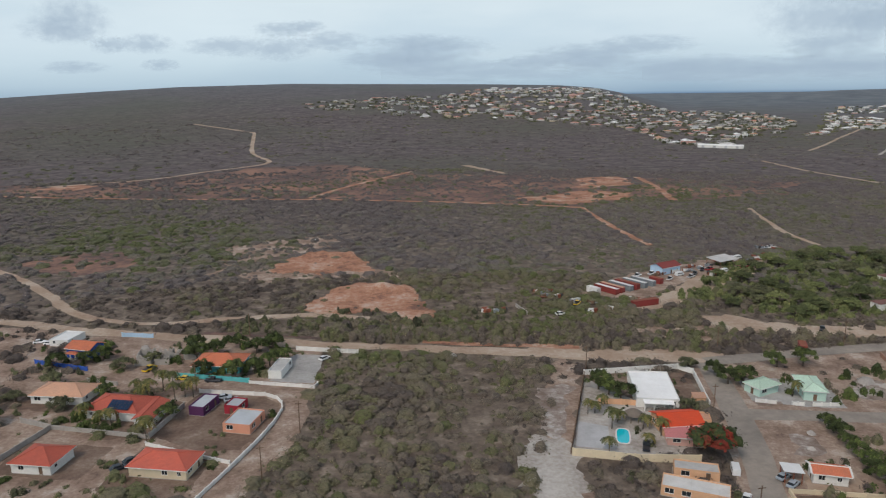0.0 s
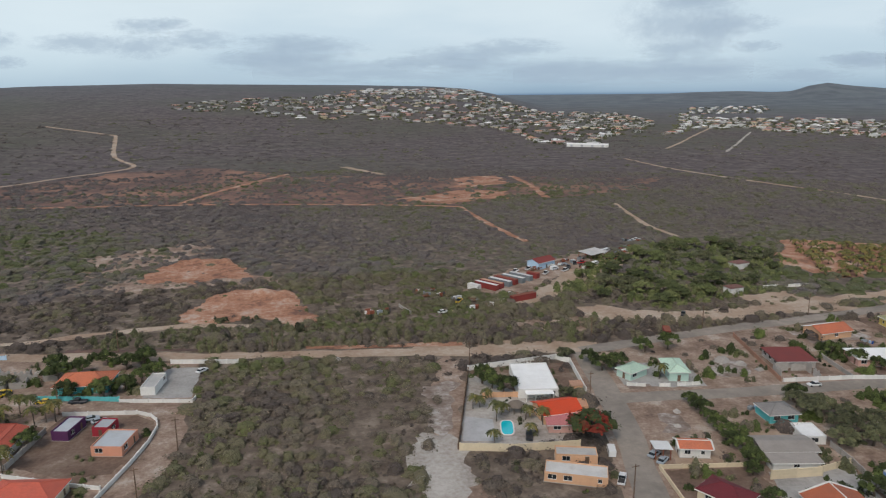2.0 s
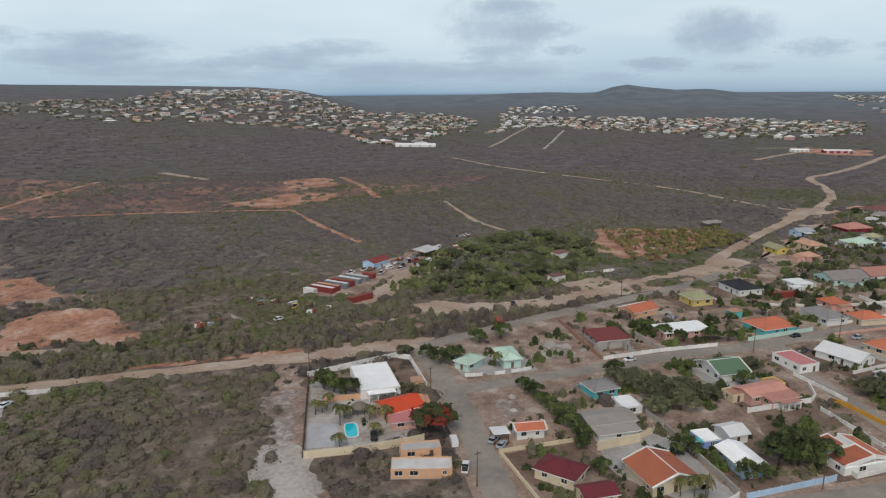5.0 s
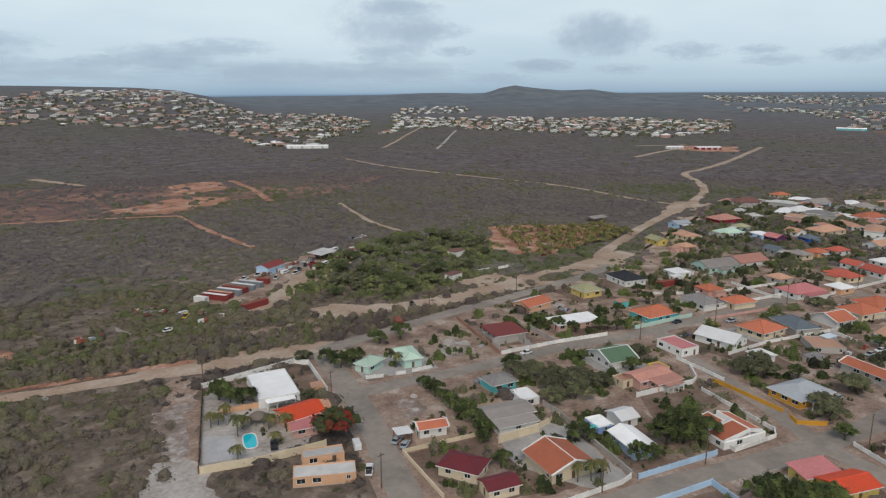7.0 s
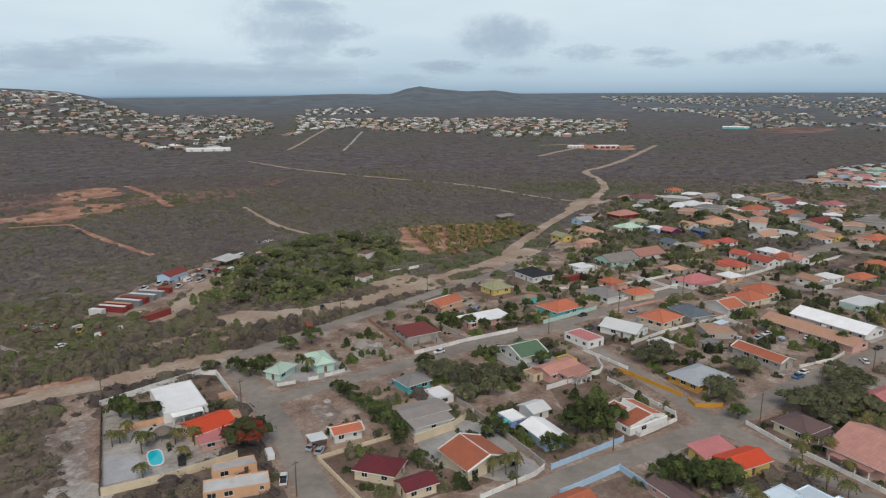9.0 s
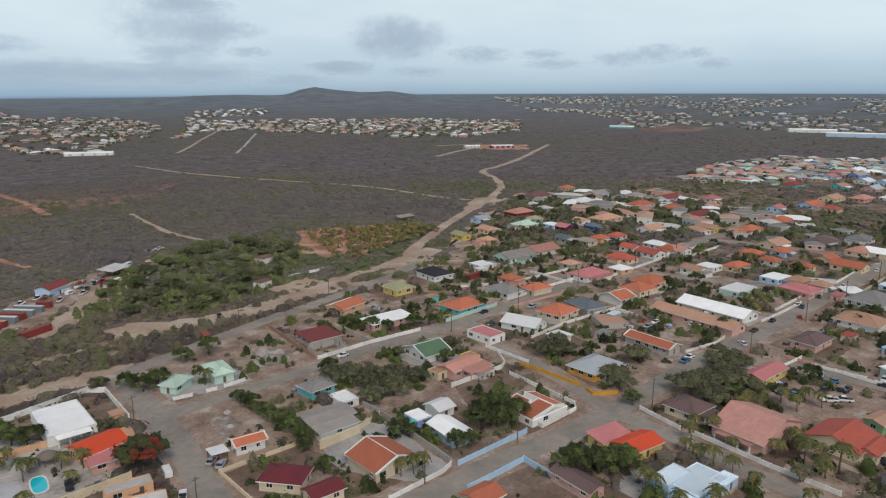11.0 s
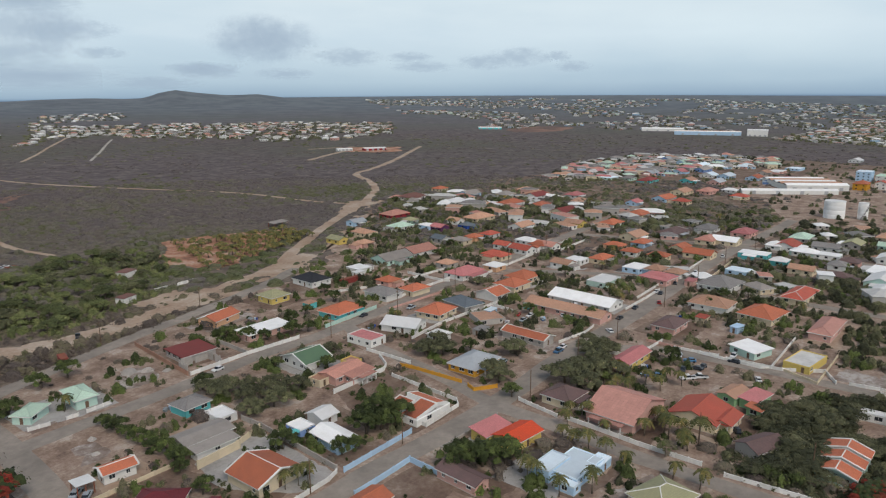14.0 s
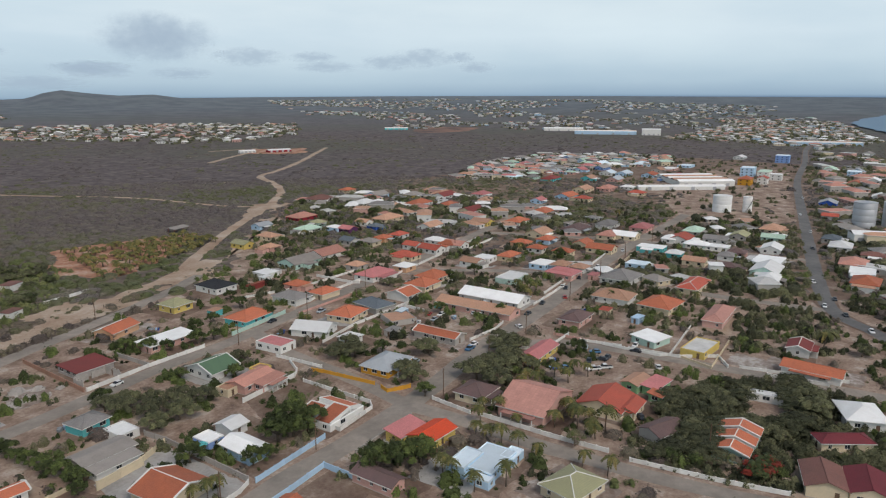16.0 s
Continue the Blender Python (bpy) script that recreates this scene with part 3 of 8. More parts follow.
patch("walled_lot", [(152.9, 132.0), (174.1, 129.9), (172.2, 116.3), (159.9, 115.1), (145.9, 121.0)], BARE, "bare brown walled lot", 0.05, 0.3)
patch("walled_lot", [(118.7, 90.7), (130.3, 89.7), (127.4, 74.0), (108.4, 74.8)], BARE, "bare brown walled lot", 0.05, 0.2)
patch("rubble_lot", [(124.3, 204.1), (143.7, 207.7), (137.9, 182.3), (114.3, 184.7)], DIRT, "empty lot with pale rubble", 0.05, 1.5, 0.7)
patch("corner_lot", [(87.7, 174.4), (104.5, 173.6), (99.4, 153.5), (84.7, 149.3), (81.3, 152.3)], DIRT, "dry empty corner lot with pale stones", 0.05, 1.0, 0.5)
patch("house_yard", [(77.7, 140.1), (98.9, 138.0), (99.6, 129.7), (77.6, 121.4)], BARE, "bare brown house yard", 0.05, 0.3)
patch("rubble_lot", [(-113.0, 238.1), (-87.3, 233.3), (-85.3, 216.8), (-105.5, 220.5)], DIRT, "empty lot with heaps of rubble", 0.05, 1.2, 0.95)
patch("scrap_yard", [(65.6, 274.3), (86.7, 282.2), (113.6, 315.8), (159.6, 351.2), (175, 359), (167.7, 343.3), (128.8, 307.8), (103.9, 284.1), (87.8, 272.2)], TRACK, "bare sandy scrap yard", 0.05, 1.5)
patch("scrap_yard_back", [(59.4, 295.2), (79.2, 317.9), (111.3, 339.6), (149.5, 361.1), (157.6, 349.2), (111.6, 311.8), (83.6, 284.2)], DIRT, "dusty ground under stored containers", 0.045, 1.5)
patch("plantation", [(230.8, 317.7), (270, 365), (323, 339), (344, 325), (266.1, 287.9), (235.1, 281.1)], CLAY, "orange tilled ground of a palm plantation", 0.05, 4.0, 0.97)
patch("grove_forecourt", [(100, 266), (120, 257), (148, 250), (180, 253), (184, 246), (146, 236), (118, 243), (100, 254)], TRACK, "wide pale dirt ground before the grove", 0.052, 2.0, 0.92)
patch("road_fork", [(230, 240), (262, 247), (292, 262), (284, 268), (262, 262), (246, 254)], TRACK, "pale worn dirt where two roads part", 0.058, 2.0, 0.8)
patch("sand_track_yard", [(150.0, 240.5), (178, 252), (177, 266), (199, 271), (222, 252), (242, 249), (212, 240.5), (184, 240)], TRACK, "worn sandy ground between two tracks", 0.045, 2.0, 0.7)
patch("store_yard", [(905, 738), (960, 676), (900, 618), (846, 640), (836, 690)], CLAY, "bare reddish yard at the end of a dirt road", 0.3, 6.0, 0.8)
patch("far_clearing", [(1540, 775), (1700, 705), (1640, 640), (1510, 615), (1412, 680)], CLAY_DULL, "bare orange clearing before a far town", 0.6, 12.0, 0.9)
patch("junction_dust", [(408, 330), (450, 342), (474, 352), (456, 372), (436, 362), (404, 344)], TRACK, "pale worn dirt where two tracks meet", 0.0735, 2.5, 0.9)
patch("roadside_dust", [(290, 262), (345, 292), (400, 322), (418, 318), (380, 292), (330, 268)], TRACK, "pale trodden dirt between the road and the first houses", 0.0665, 3.0, 0.7)
patch("industrial_ground", [(514, 46), (610, 65), (689, 112), (809, 95), (955, 2), (917, -33), (551, -31)], DIRT, "bare brown ground round the tanks", 0.05, 6.0, 0.93)
patch("sea_bay", [(2225, -226), (1985, -236), (1836, -256), (1740, -300), (1900, -620), (2760, -900), (2700, -385), (2444, -285)], SEA, "blue sea bay", 3.0, 5.0, 1.0, category="water")

# ---- sky ----
SKY, nt, bsdf = node_mat("cloudy_sky")
nt.nodes.remove(bsdf)
em = nt.nodes.new("ShaderNodeEmission")
pos = coords(nt)
nrm = nt.nodes.new("ShaderNodeVectorMath")
nrm.operation = "NORMALIZE"
nt.links.new(pos, nrm.inputs[0])
sep = nt.nodes.new("ShaderNodeSeparateXYZ")
nt.links.new(nrm.outputs[0], sep.inputs[0])
mp = nt.nodes.new("ShaderNodeMapping")
mp.inputs["Scale"].default_value = (1.0, 1.0, 4.0)
nt.links.new(nrm.outputs[0], mp.inputs[0])
base = ramp(nt, calc(nt, "ADD", calc(nt, "MULTIPLY", sep.outputs[2], 3.0), 0.1),
            ((0.058, (0.15, 0.24, 0.37)), (0.068, (0.31, 0.43, 0.55)), (0.12, (0.44, 0.57, 0.675)), (0.20, (0.55, 0.68, 0.77)), (0.30, (0.64, 0.76, 0.84)), (0.48, (0.69, 0.80, 0.86)), (1.0, (0.52, 0.64, 0.72))))
puff = ramp(nt, noise_node(nt, mp.outputs[0], 2.6, 6, 0.5), ((0.38, (0.92, 0.945, 0.965)), (0.50, (1.0, 1.0, 1.0)), (0.64, (1.06, 1.05, 1.035))))
nt.links.new(mixed(nt, 1.0, base, puff, "MULTIPLY"), em.inputs[0])
nt.links.new(em.outputs[0], nt.nodes["Material Output"].inputs[0])
els = np.radians(np.concatenate([[-2.5, -1.5], np.arange(-0.5, 34, 1.5)]))
das = np.radians(np.arange(0, 360, 3.0))
verts = [(4960 * math.sin(a) * math.cos(e), 4960 * math.cos(a) * math.cos(e), 4960 * math.sin(e)) for e in els for a in das]
nd = len(das)
sky_dome = new("sky_backdrop", mesh_of("sky_backdrop", verts, [(i * nd + k, i * nd + (k + 1) % nd, (i + 1) * nd + (k + 1) % nd, (i + 1) * nd + k)
                                                                for i in range(len(els) - 1) for k in range(nd)], SKY, True))
sky_dome.matrix_basis = pose(0, 0, HIGH, -0.15, -0.5, 0)
tagged(sky_dome, "pale overcast evening sky with thin cloud", "sky", kind="structure")

CLOUD, nt, bsdf = node_mat("grey_cloud")
nt.nodes.remove(bsdf)
em, tr, mx = nt.nodes.new("ShaderNodeEmission"), nt.nodes.new("ShaderNodeBsdfTransparent"), nt.nodes.new("ShaderNodeMixShader")
em.inputs[0].default_value = (0.36, 0.46, 0.575, 1)
pos = coords(nt)
ln = nt.nodes.new("ShaderNodeVectorMath")
ln.operation = "LENGTH"
nt.links.new(pos, ln.inputs[0])
mp = nt.nodes.new("ShaderNodeMapping")
mp.inputs["Scale"].default_value = (1.6, 1.0, 1.0)
nt.links.new(pos, mp.inputs[0])
rnd = nt.nodes.new("ShaderNodeObjectInfo").outputs["Random"]
cx = nt.nodes.new("ShaderNodeCombineXYZ")
nt.links.new(calc(nt, "MULTIPLY", rnd, 50.0), cx.inputs[2])
nt.links.new(cx.outputs[0], mp.inputs["Location"])
nz = noise_node(nt, mp.outputs[0], 2.1, 8, 0.62)
body = calc(nt, "SUBTRACT", calc(nt, "ADD", calc(nt, "MULTIPLY", nz, 1.9), 0.08), ln.outputs["Value"])
edge = calc(nt, "SUBTRACT", 1.0, ln.outputs["Value"], True)
alpha = calc(nt, "MULTIPLY", calc(nt, "MULTIPLY", body, 1.1, True), calc(nt, "MULTIPLY", edge, 3.0, True), True)
nt.links.new(calc(nt, "MULTIPLY", alpha, 0.62), mx.inputs[0])
nt.links.new(tr.outputs[0], mx.inputs[1])
nt.links.new(em.outputs[0], mx.inputs[2])
nt.links.new(mx.outputs[0], nt.nodes["Material Output"].inputs[0])
cloud_mesh = mesh_of("cloud", [(-1, -1, 0), (1, -1, 0), (1, 1, 0), (-1, 1, 0)], [(0, 1, 2, 3)], CLOUD)


def cloud(az, el, wide, tall, lean=0.0):
    a, e = radians(az), radians(el)
    eye = Vector((0, 0, HIGH))
    p = eye + 4900 * Vector((math.sin(a) * math.cos(e), math.cos(a) * math.cos(e), math.sin(e)))
    wide, tall = 1.2 * wide, 1.35 * tall
    ob = new("cloud", cloud_mesh)
    ob.matrix_basis = look(p, eye, lean) @ Matrix.Rotation(math.pi, 4, "Y") @ Matrix.Diagonal((4900 * math.tan(radians(wide / 2)), 4900 * math.tan(radians(tall / 2)), 1, 1))
    tagged(ob, "soft grey cloud low over the horizon", "cloud", "low clouds", "structure")


for spot in (
           (-26.76, 4.61, 5.0, 2.8), (-24.46, 2.89, 2.9, 1.1), (-22.04, 3.02, 3.6, 1.3), (-16.51, 2.87, 6.5, 1.4), (-12.67, 2.74, 5.0, 1.7), (-12.37, 4.14, 4.3, 1.1),
           (-26.99, 1.34, 4.3, 0.8), (-21.26, 1.54, 2.9, 0.8), (-27.69, 3.85, 5.0, 1.6), (-8.68, 3.33, 5.7, 1.4), (-2.1, 3.17, 7.9, 1.3), (-3.43, 2.03, 9.3, 1.4),
           (-10.43, 4.43, 2.9, 0.8), (-0.26, 2.81, 8.6, 1.7), (-2.5, 1.66, 10.8, 1.7), (15.39, 2.84, 7.9, 1.3), (11.19, 2.15, 9.3, 1.7), (3.87, 0.97, 18.7, 1.6),
           (18.27, 1, 14.4, 1.9), (11.21, 1.71, 7.2, 1.4), (27.86, 4.54, 9.3, 4.2), (30.04, 3.85, 4.3, 2.4), (28.98, 6, 6.5, 1.1), (32.03, 4.24, 5.0, 1.3),
           (27.81, 2.43, 6.5, 1.4), (44.54, 3.86, 7.9, 3.3), (24.25, 0.92, 21.5, 1.9), (6.84, 1.72, 5.0, 0.9), (39.37, 1.68, 4.3, 0.8), (33.13, 2.67, 3.6, 0.8),
           (44.56, 3.87, 8.0, 3.0), (50.98, 2.62, 5.7, 1.3), (55.86, 2.62, 3.6, 0.8), (56.77, 1.89, 5.0, 0.8), (61.55, 2.26, 4.3, 1.1), (64.5, 2.62, 5.0, 1.4),
           (67.38, 2.67, 2.2, 0.8), (28.75, 1.11, 12.9, 1.7), (40.35, 1.71, 5.0, 0.9), (46.06, 1.31, 4.3, 0.8), (68.65, 1.92, 2.9, 0.8), (40.34, 1.38, 5.0, 0.8),
           (36.69, 0.59, 6.5, 0.9)):
    cloud(*spot)

# ---- houses ----
def window_parts(w, h):
    fr, pa = Geo(), Geo()
    t = 0.07
    xs, zs = (-w / 2, -w / 2 + t, -0.03, 0.03, w / 2 - t, w / 2), (-h / 2, -h / 2 + t, h / 2 - t, h / 2)
    for i in range(5):
        for k in range(3):
            if i in (0, 2, 4) or k != 1:
                fr.box(xs[i], xs[i + 1], -0.14 if k == 0 else -0.05, 0.05, zs[k], zs[k + 1])
    fr.weld()
    pa.box(-w / 2 + t, w / 2 - t, 0.0, 0.03, -h / 2 + t, h / 2 - t)
    return fr.mesh("window_frame", WHITE), pa.mesh("pane", GLASS)


WIN = {s: window_parts(*s) for s in ((1.5, 1.2), (1.0, 1.1), (2.0, 1.3))}
dg = Geo()
dg.box(-0.5, 0.5, -0.03, 0.03, 0.0, 2.1)
dg.box(-0.38, 0.38, -0.05, -0.03, 0.2, 0.95)
dg.box(-0.38, 0.38, -0.05, -0.03, 1.1, 1.9)
DOOR = dg.mesh("door", WOOD)


def wall_side(geo, p0, u, n, length, height, holes, deep=0.14):
    """One side of a house: a wall face with openings cut through it, and their reveals."""
    us = sorted({0.0, length, *[a for q in holes for a in (q[0] - q[2] / 2, q[0] + q[2] / 2)]})
    vs = sorted({0.0, height, *[a for q in holes for a in (q[1], q[1] + q[3])]})

    def at(a, z, back=0.0):
        return (p0[0] + u[0] * a - n[0] * back, p0[1] + u[1] * a - n[1] * back, z)
    for a, b in zip(us, us[1:]):
        for c, d in zip(vs, vs[1:]):
            m, k = (a + b) / 2, (c + d) / 2
            if not any(abs(m - q[0]) < q[2] / 2 and q[1] < k < q[1] + q[3] for q in holes):
                geo.poly(at(a, c), at(b, c), at(b, d), at(a, d))
    for c, z, w, h in holes:
        a, b, d = c - w / 2, c + w / 2, z + h
        geo.poly(at(a, z), at(a, d), at(a, d, deep), at(a, z, deep))
        geo.poly(at(b, d), at(b, z), at(b, z, deep), at(b, d, deep))
        geo.poly(at(a, d), at(b, d), at(b, d, deep), at(a, d, deep))
        geo.poly(at(b, z), at(a, z), at(a, z, deep), at(b, z, deep))


def roof_polys(kind, w, d, h, rise):
    x, y = w / 2, d / 2
    a, b, c, e = (-x, -y, h), (x, -y, h), (x, y, h), (-x, y, h)
    if kind == "hip":
        k = max(abs(w - d) / 2, 0.4)
        if w >= d:
            r1, r2 = (-k, 0, h + rise), (k, 0, h + rise)
            return [[a, b, r2, r1], [b, c, r2], [c, e, r1, r2], [e, a, r1]], [(r1, r2), (a, r1), (e, r1), (b, r2), (c, r2)]
        r1, r2 = (0, -k, h + rise), (0, k, h + rise)
        return [[a, b, r1], [b, c, r2, r1], [c, e, r2], [e, a, r1, r2]], [(r1, r2), (a, r1), (b, r1), (c, r2), (e, r2)]
    if kind == "gableW":
        r1, r2 = (-x, 0, h + rise), (x, 0, h + rise)
        return [[a, b, r2, r1], [c, e, r1, r2]], [(r1, r2)]
    if kind == "gableD":
        r1, r2 = (0, -y, h + rise), (0, y, h + rise)
        return [[b, c, r2, r1], [e, a, r1, r2]], [(r1, r2)]
    return [[a, b, (x, y, h + rise), (-x, y, h + rise)]], []  # lean-to


SAY = {"red": "red tile", "orange": "orange tile", "bright": "bright orange-red tile", "maroon": "maroon", "darkred": "dark red sheet", "pink": "pink tile",
       "pinktile": "dusty pink tile", "brown": "dull brown", "tan": "tan tile", "mint": "mint green", "greenroof": "dull green", "olive": "olive yellow",
       "greyroof": "grey", "slate": "slate blue", "blackroof": "black", "whiteroof": "white", "paleblue": "pale blue", "concrete": "stained concrete",
       "metal": "grey metal", "asbestos": "weathered grey sheet", "salmonroof": "salmon tile", "rustbrown": "rust brown tile"}
SHAPE = {"hip": "hipped", "gableW": "gabled", "gableD": "gabled", "mono": "lean-to", "flat": "flat"}


def house(x, y, rot, w, d, h, kind, roof, wall, rise=None, porch="", caps="", second="", group="houses of the town"):
    """A bungalow: w along its own x, d along its own y, h to the eaves."""
    rng = random.Random(int(x * 7 + y * 13))
    colour = wall.replace("wall", "").replace("concrete", "bare concrete").replace("darkred", "dark red").replace("light", "light ")
    root = thing("house", x, y, rot, "%s house with a %s %s roof" % (colour, SHAPE[kind], SAY[roof]), "house", group)
    BOXES.append((x, y, radians(rot), w / 2, d / 2))
    over = 0.0 if kind == "flat" else 0.55
    wx, wy = w / 2 - over, d / 2 - over
    rise = rise or (0.35 if kind == "mono" else 0.42 * min(w, d) / 2 if kind == "hip" else 0.36 * (d if kind == "gableW" else w) / 2)
    top = h - 0.35 if kind == "flat" else h + 0.02
    walls = Geo()
    spots = []
    sides = (((-wx, -wy), (1, 0), (0, -1), 2 * wx, 0), ((wx, -wy), (0, 1), (1, 0), 2 * wy, 90), ((wx, wy), (-1, 0), (0, 1), 2 * wx, 180), ((-wx, wy), (0, -1), (-1, 0), 2 * wy, 270))
    door_side = rng.choice((0, 0, 1, 3))
    for s, (p0, u, n, length, turn) in enumerate(sides):
        holes = []
        count = max(1, int((length - 0.6) / 3.3))
        for i in range(count):
            c = length * (i + 0.5) / count
            size = rng.choice(list(WIN)) if length / count > 2.6 else (1.0, 1.1)
            if s == door_side and i == count // 2 and h > 2.4:
                holes.append((c, 0.0, 1.0, 2.1))
                spots.append(("door", p0[0] + u[0] * c - n[0] * 0.1, p0[1] + u[1] * c - n[1] * 0.1, 0.0, turn, None))
            elif rng.random() < 0.66 and size[0] < length - 0.5:
                z0 = min(1.0, top - size[1] - 0.15)
                holes.append((c, z0, *size))
                spots.append(("window", p0[0] + u[0] * c - n[0] * 0.1, p0[1] + u[1] * c - n[1] * 0.1, z0 + size[1] / 2, turn, size))
        wall_side(walls, p0, u, n, length, top, holes)
    if kind == "gableW":
        k = rise * wy / (d / 2)
        for sx in (-1, 1):
            walls.poly(*[(sx * wx, q, z) for q, z in ((-wy * sx, top), (wy * sx, top), (0, top + k))])
    if kind == "gableD":
        k = rise * wx / (w / 2)
        for sy in (-1, 1):
            walls.poly(*[(q, sy * wy, z) for q, z in ((wx * sy, top), (-wx * sy, top), (0, top + k))])
    if kind == "mono":
        k = rise
        walls.poly((wx, -wy, top), (wx, wy, top), (wx, wy, top + k * 0.93))
        walls.poly((-wx, wy, top), (-wx, -wy, top), (-wx, wy, top + k * 0.93))
        walls.poly((wx, wy, top), (-wx, wy, top), (-wx, wy, top + k * 0.93), (wx, wy, top + k * 0.93))
    part("wall", walls, WALL[wall], root)
    plinth = Geo()
    plinth.box(-wx - 0.12, wx + 0.12, -wy - 0.12, wy + 0.12, -0.3, 0.12)
    part("plinth", plinth, CONCRETE, root)
    g = Geo()
    if kind == "flat":
        g.box(-wx + 0.02, wx - 0.02, -wy + 0.02, wy - 0.02, top - 0.15, top + 0.02)
        part("roof", g, ROOF[roof], root)
        p = Geo()
        rim_ = [[(sx * (wx - e), sy * (wy - e), z) for sx, sy in ((-1, -1), (1, -1), (1, 1), (-1, 1))] for e, z in ((0, top), (0, h), (0.16, h), (0.16, top))]
        for lo, hi in zip(rim_, rim_[1:] + rim_[:1]):
            for k in range(4):
                p.poly(lo[k], lo[(k + 1) % 4], hi[(k + 1) % 4], hi[k])
        p.weld()
        part("parapet", p, ROOF[roof] if roof in ("whiteroof", "paleblue") else WALL[wall], root)
    else:
        polys, ridges = roof_polys(kind, w, d, h, rise)
        polys = [[(a, b, c + 0.16) for a, b, c in p] for p in polys]
        g.slab(polys[:1] if second else polys, 0.16)
        part("roof", g, ROOF[roof], root)
        if second:
            g2 = Geo()
            g2.slab(polys[1:], 0.16)
            part("roof", g2, ROOF[second], root, SAY[second] + " half of the roof")
        for x0, x1, y0, y1 in ((-w / 2, w / 2, -d / 2 - 0.03, -d / 2 - 0.002), (-w / 2, w / 2, d / 2 + 0.002, d / 2 + 0.03)) if kind not in ("gableD",) else ():
            lift = rise if kind == "mono" and y1 > 0 else 0
            f = Geo()
            f.box(x0, x1, y0, y1, h - 0.1 + lift, h + 0.14 + lift)
            part("fascia", f, WHITE, root)
        for x0, x1, y0, y1 in ((-w / 2 - 0.03, -w / 2 - 0.002, -d / 2, d / 2), (w / 2 + 0.002, w / 2 + 0.03, -d / 2, d / 2)) if kind in ("hip", "gableD") else ():
            f = Geo()
            f.box(x0, x1, y0, y1, h - 0.1, h + 0.14)
            part("fascia", f, WHITE, root)
        if roof not in ("whiteroof", "metal", "asbestos"):
            r = Geo()
            for a, b in ridges:
                r.tube([(a[0], a[1], a[2] + 0.15, 0.13), (b[0], b[1], b[2] + 0.15, 0.13)], 5)
            if ridges:
                part("ridge_cap", r, WHITE if caps == "white" else ROOF[roof], root, "white ridge cap" if caps == "white" else "")
        if caps == "white" and kind in ("gableW", "gableD"):
            for sgn in (-1, 1):
                for q in (-1, 1):
                    v = Geo()
                    if kind == "gableW":
                        v.slab([[(sgn * w / 2 - 0.2, q * d / 2, h + 0.34), (sgn * w / 2 + 0.2, q * d / 2, h + 0.34), (sgn * w / 2 + 0.2, 0, h + rise + 0.34), (sgn * w / 2 - 0.2, 0, h + rise + 0.34)]], 0.3)
                    else:
                        v.slab([[(q * w / 2, sgn * d / 2 - 0.2, h + 0.34), (q * w / 2, sgn * d / 2 + 0.2, h + 0.34), (0, sgn * d / 2 + 0.2, h + rise + 0.34), (0, sgn * d / 2 - 0.2, h + rise + 0.34)]], 0.3)
                    part("verge", v, WHITE, root, "white gable verge")
    for name, px, py, pz, turn, size in spots:
        m = pose(px, py, pz, 0, 0, turn)
        if name == "door":
            part("door", DOOR, None, root, at=m)
        else:
            wn = part("window", WIN[size][0], None, root, at=m)
            part("pane", WIN[size][1], None, wn)
    for ch in porch:
        px0, px1, py0, py1 = {"s": (-wx * 0.7, wx * 0.7, -wy - 2.6, -wy), "n": (-wx * 0.7, wx * 0.7, wy, wy + 2.6), "e": (wx, wx + 2.6, -wy * 0.7, wy * 0.7), "w": (-wx - 2.6, -wx, -wy * 0.7, wy * 0.7)}[ch]
        slab_ = Geo()
        slab_.box(px0, px1, py0, py1, 2.45, 2.6)
        part("porch_roof", slab_, ROOF[roof], root)
        fl = Geo()
        fl.box(px0, px1, py0, py1, -0.2, 0.15)
        part("porch_floor", fl, CONCRETE, root)
        n = 4
        for i in range(n):
            c = Geo()
            if ch in "sn":
                cx, cy = px0 + 0.2 + (px1 - px0 - 0.4) * i / (n - 1), py0 + 0.2 if ch == "s" else py1 - 0.2
            else:
                cx, cy = px0 + 0.2 if ch == "w" else px1 - 0.2, py0 + 0.2 + (py1 - py0 - 0.4) * i / (n - 1)
            c.box(cx - 0.13, cx + 0.13, cy - 0.13, cy + 0.13, 0.15, 2.45)
            part("column", c, WHITE, root)
    return root


def join(main, wing):
    """Makes the parts of a wing parts of the main house."""
    m = main.matrix_basis.inverted() @ wing.matrix_basis
    for ob in [c for c in wing.children]:
        ob.parent = main
        ob.matrix_basis = m @ ob.matrix_basis
    bpy.data.objects.remove(wing)


house(-67.3, 152.5, 82, 9.4, 15.6, 2.61, "hip", "red", "cream")
house(-98.4, 154.9, 83, 9.9, 11.3, 2.61, "hip", "red", "white")
main = house(-91.8, 183.2, -9, 17.1, 11.3, 2.61, "hip", "red", "white")
join(main, house(-81.5, 179.1, -2, 6, 12, 2.61, "gableD", "red", "white"))
house(-112.6, 192.7, -5, 17, 10, 2.61, "hip", "tan", "white")
house(-123.6, 226.8, 76, 8.3, 10.1, 3.4, "gableD", "orange", "blue", porch="w")
house(-136.5, 239.5, -9, 7.4, 9.4, 2.61, "flat", "whiteroof", "white")
house(-73.3, 215.0, -3, 16.3, 11.1, 2.61, "hip", "orange", "turquoise")
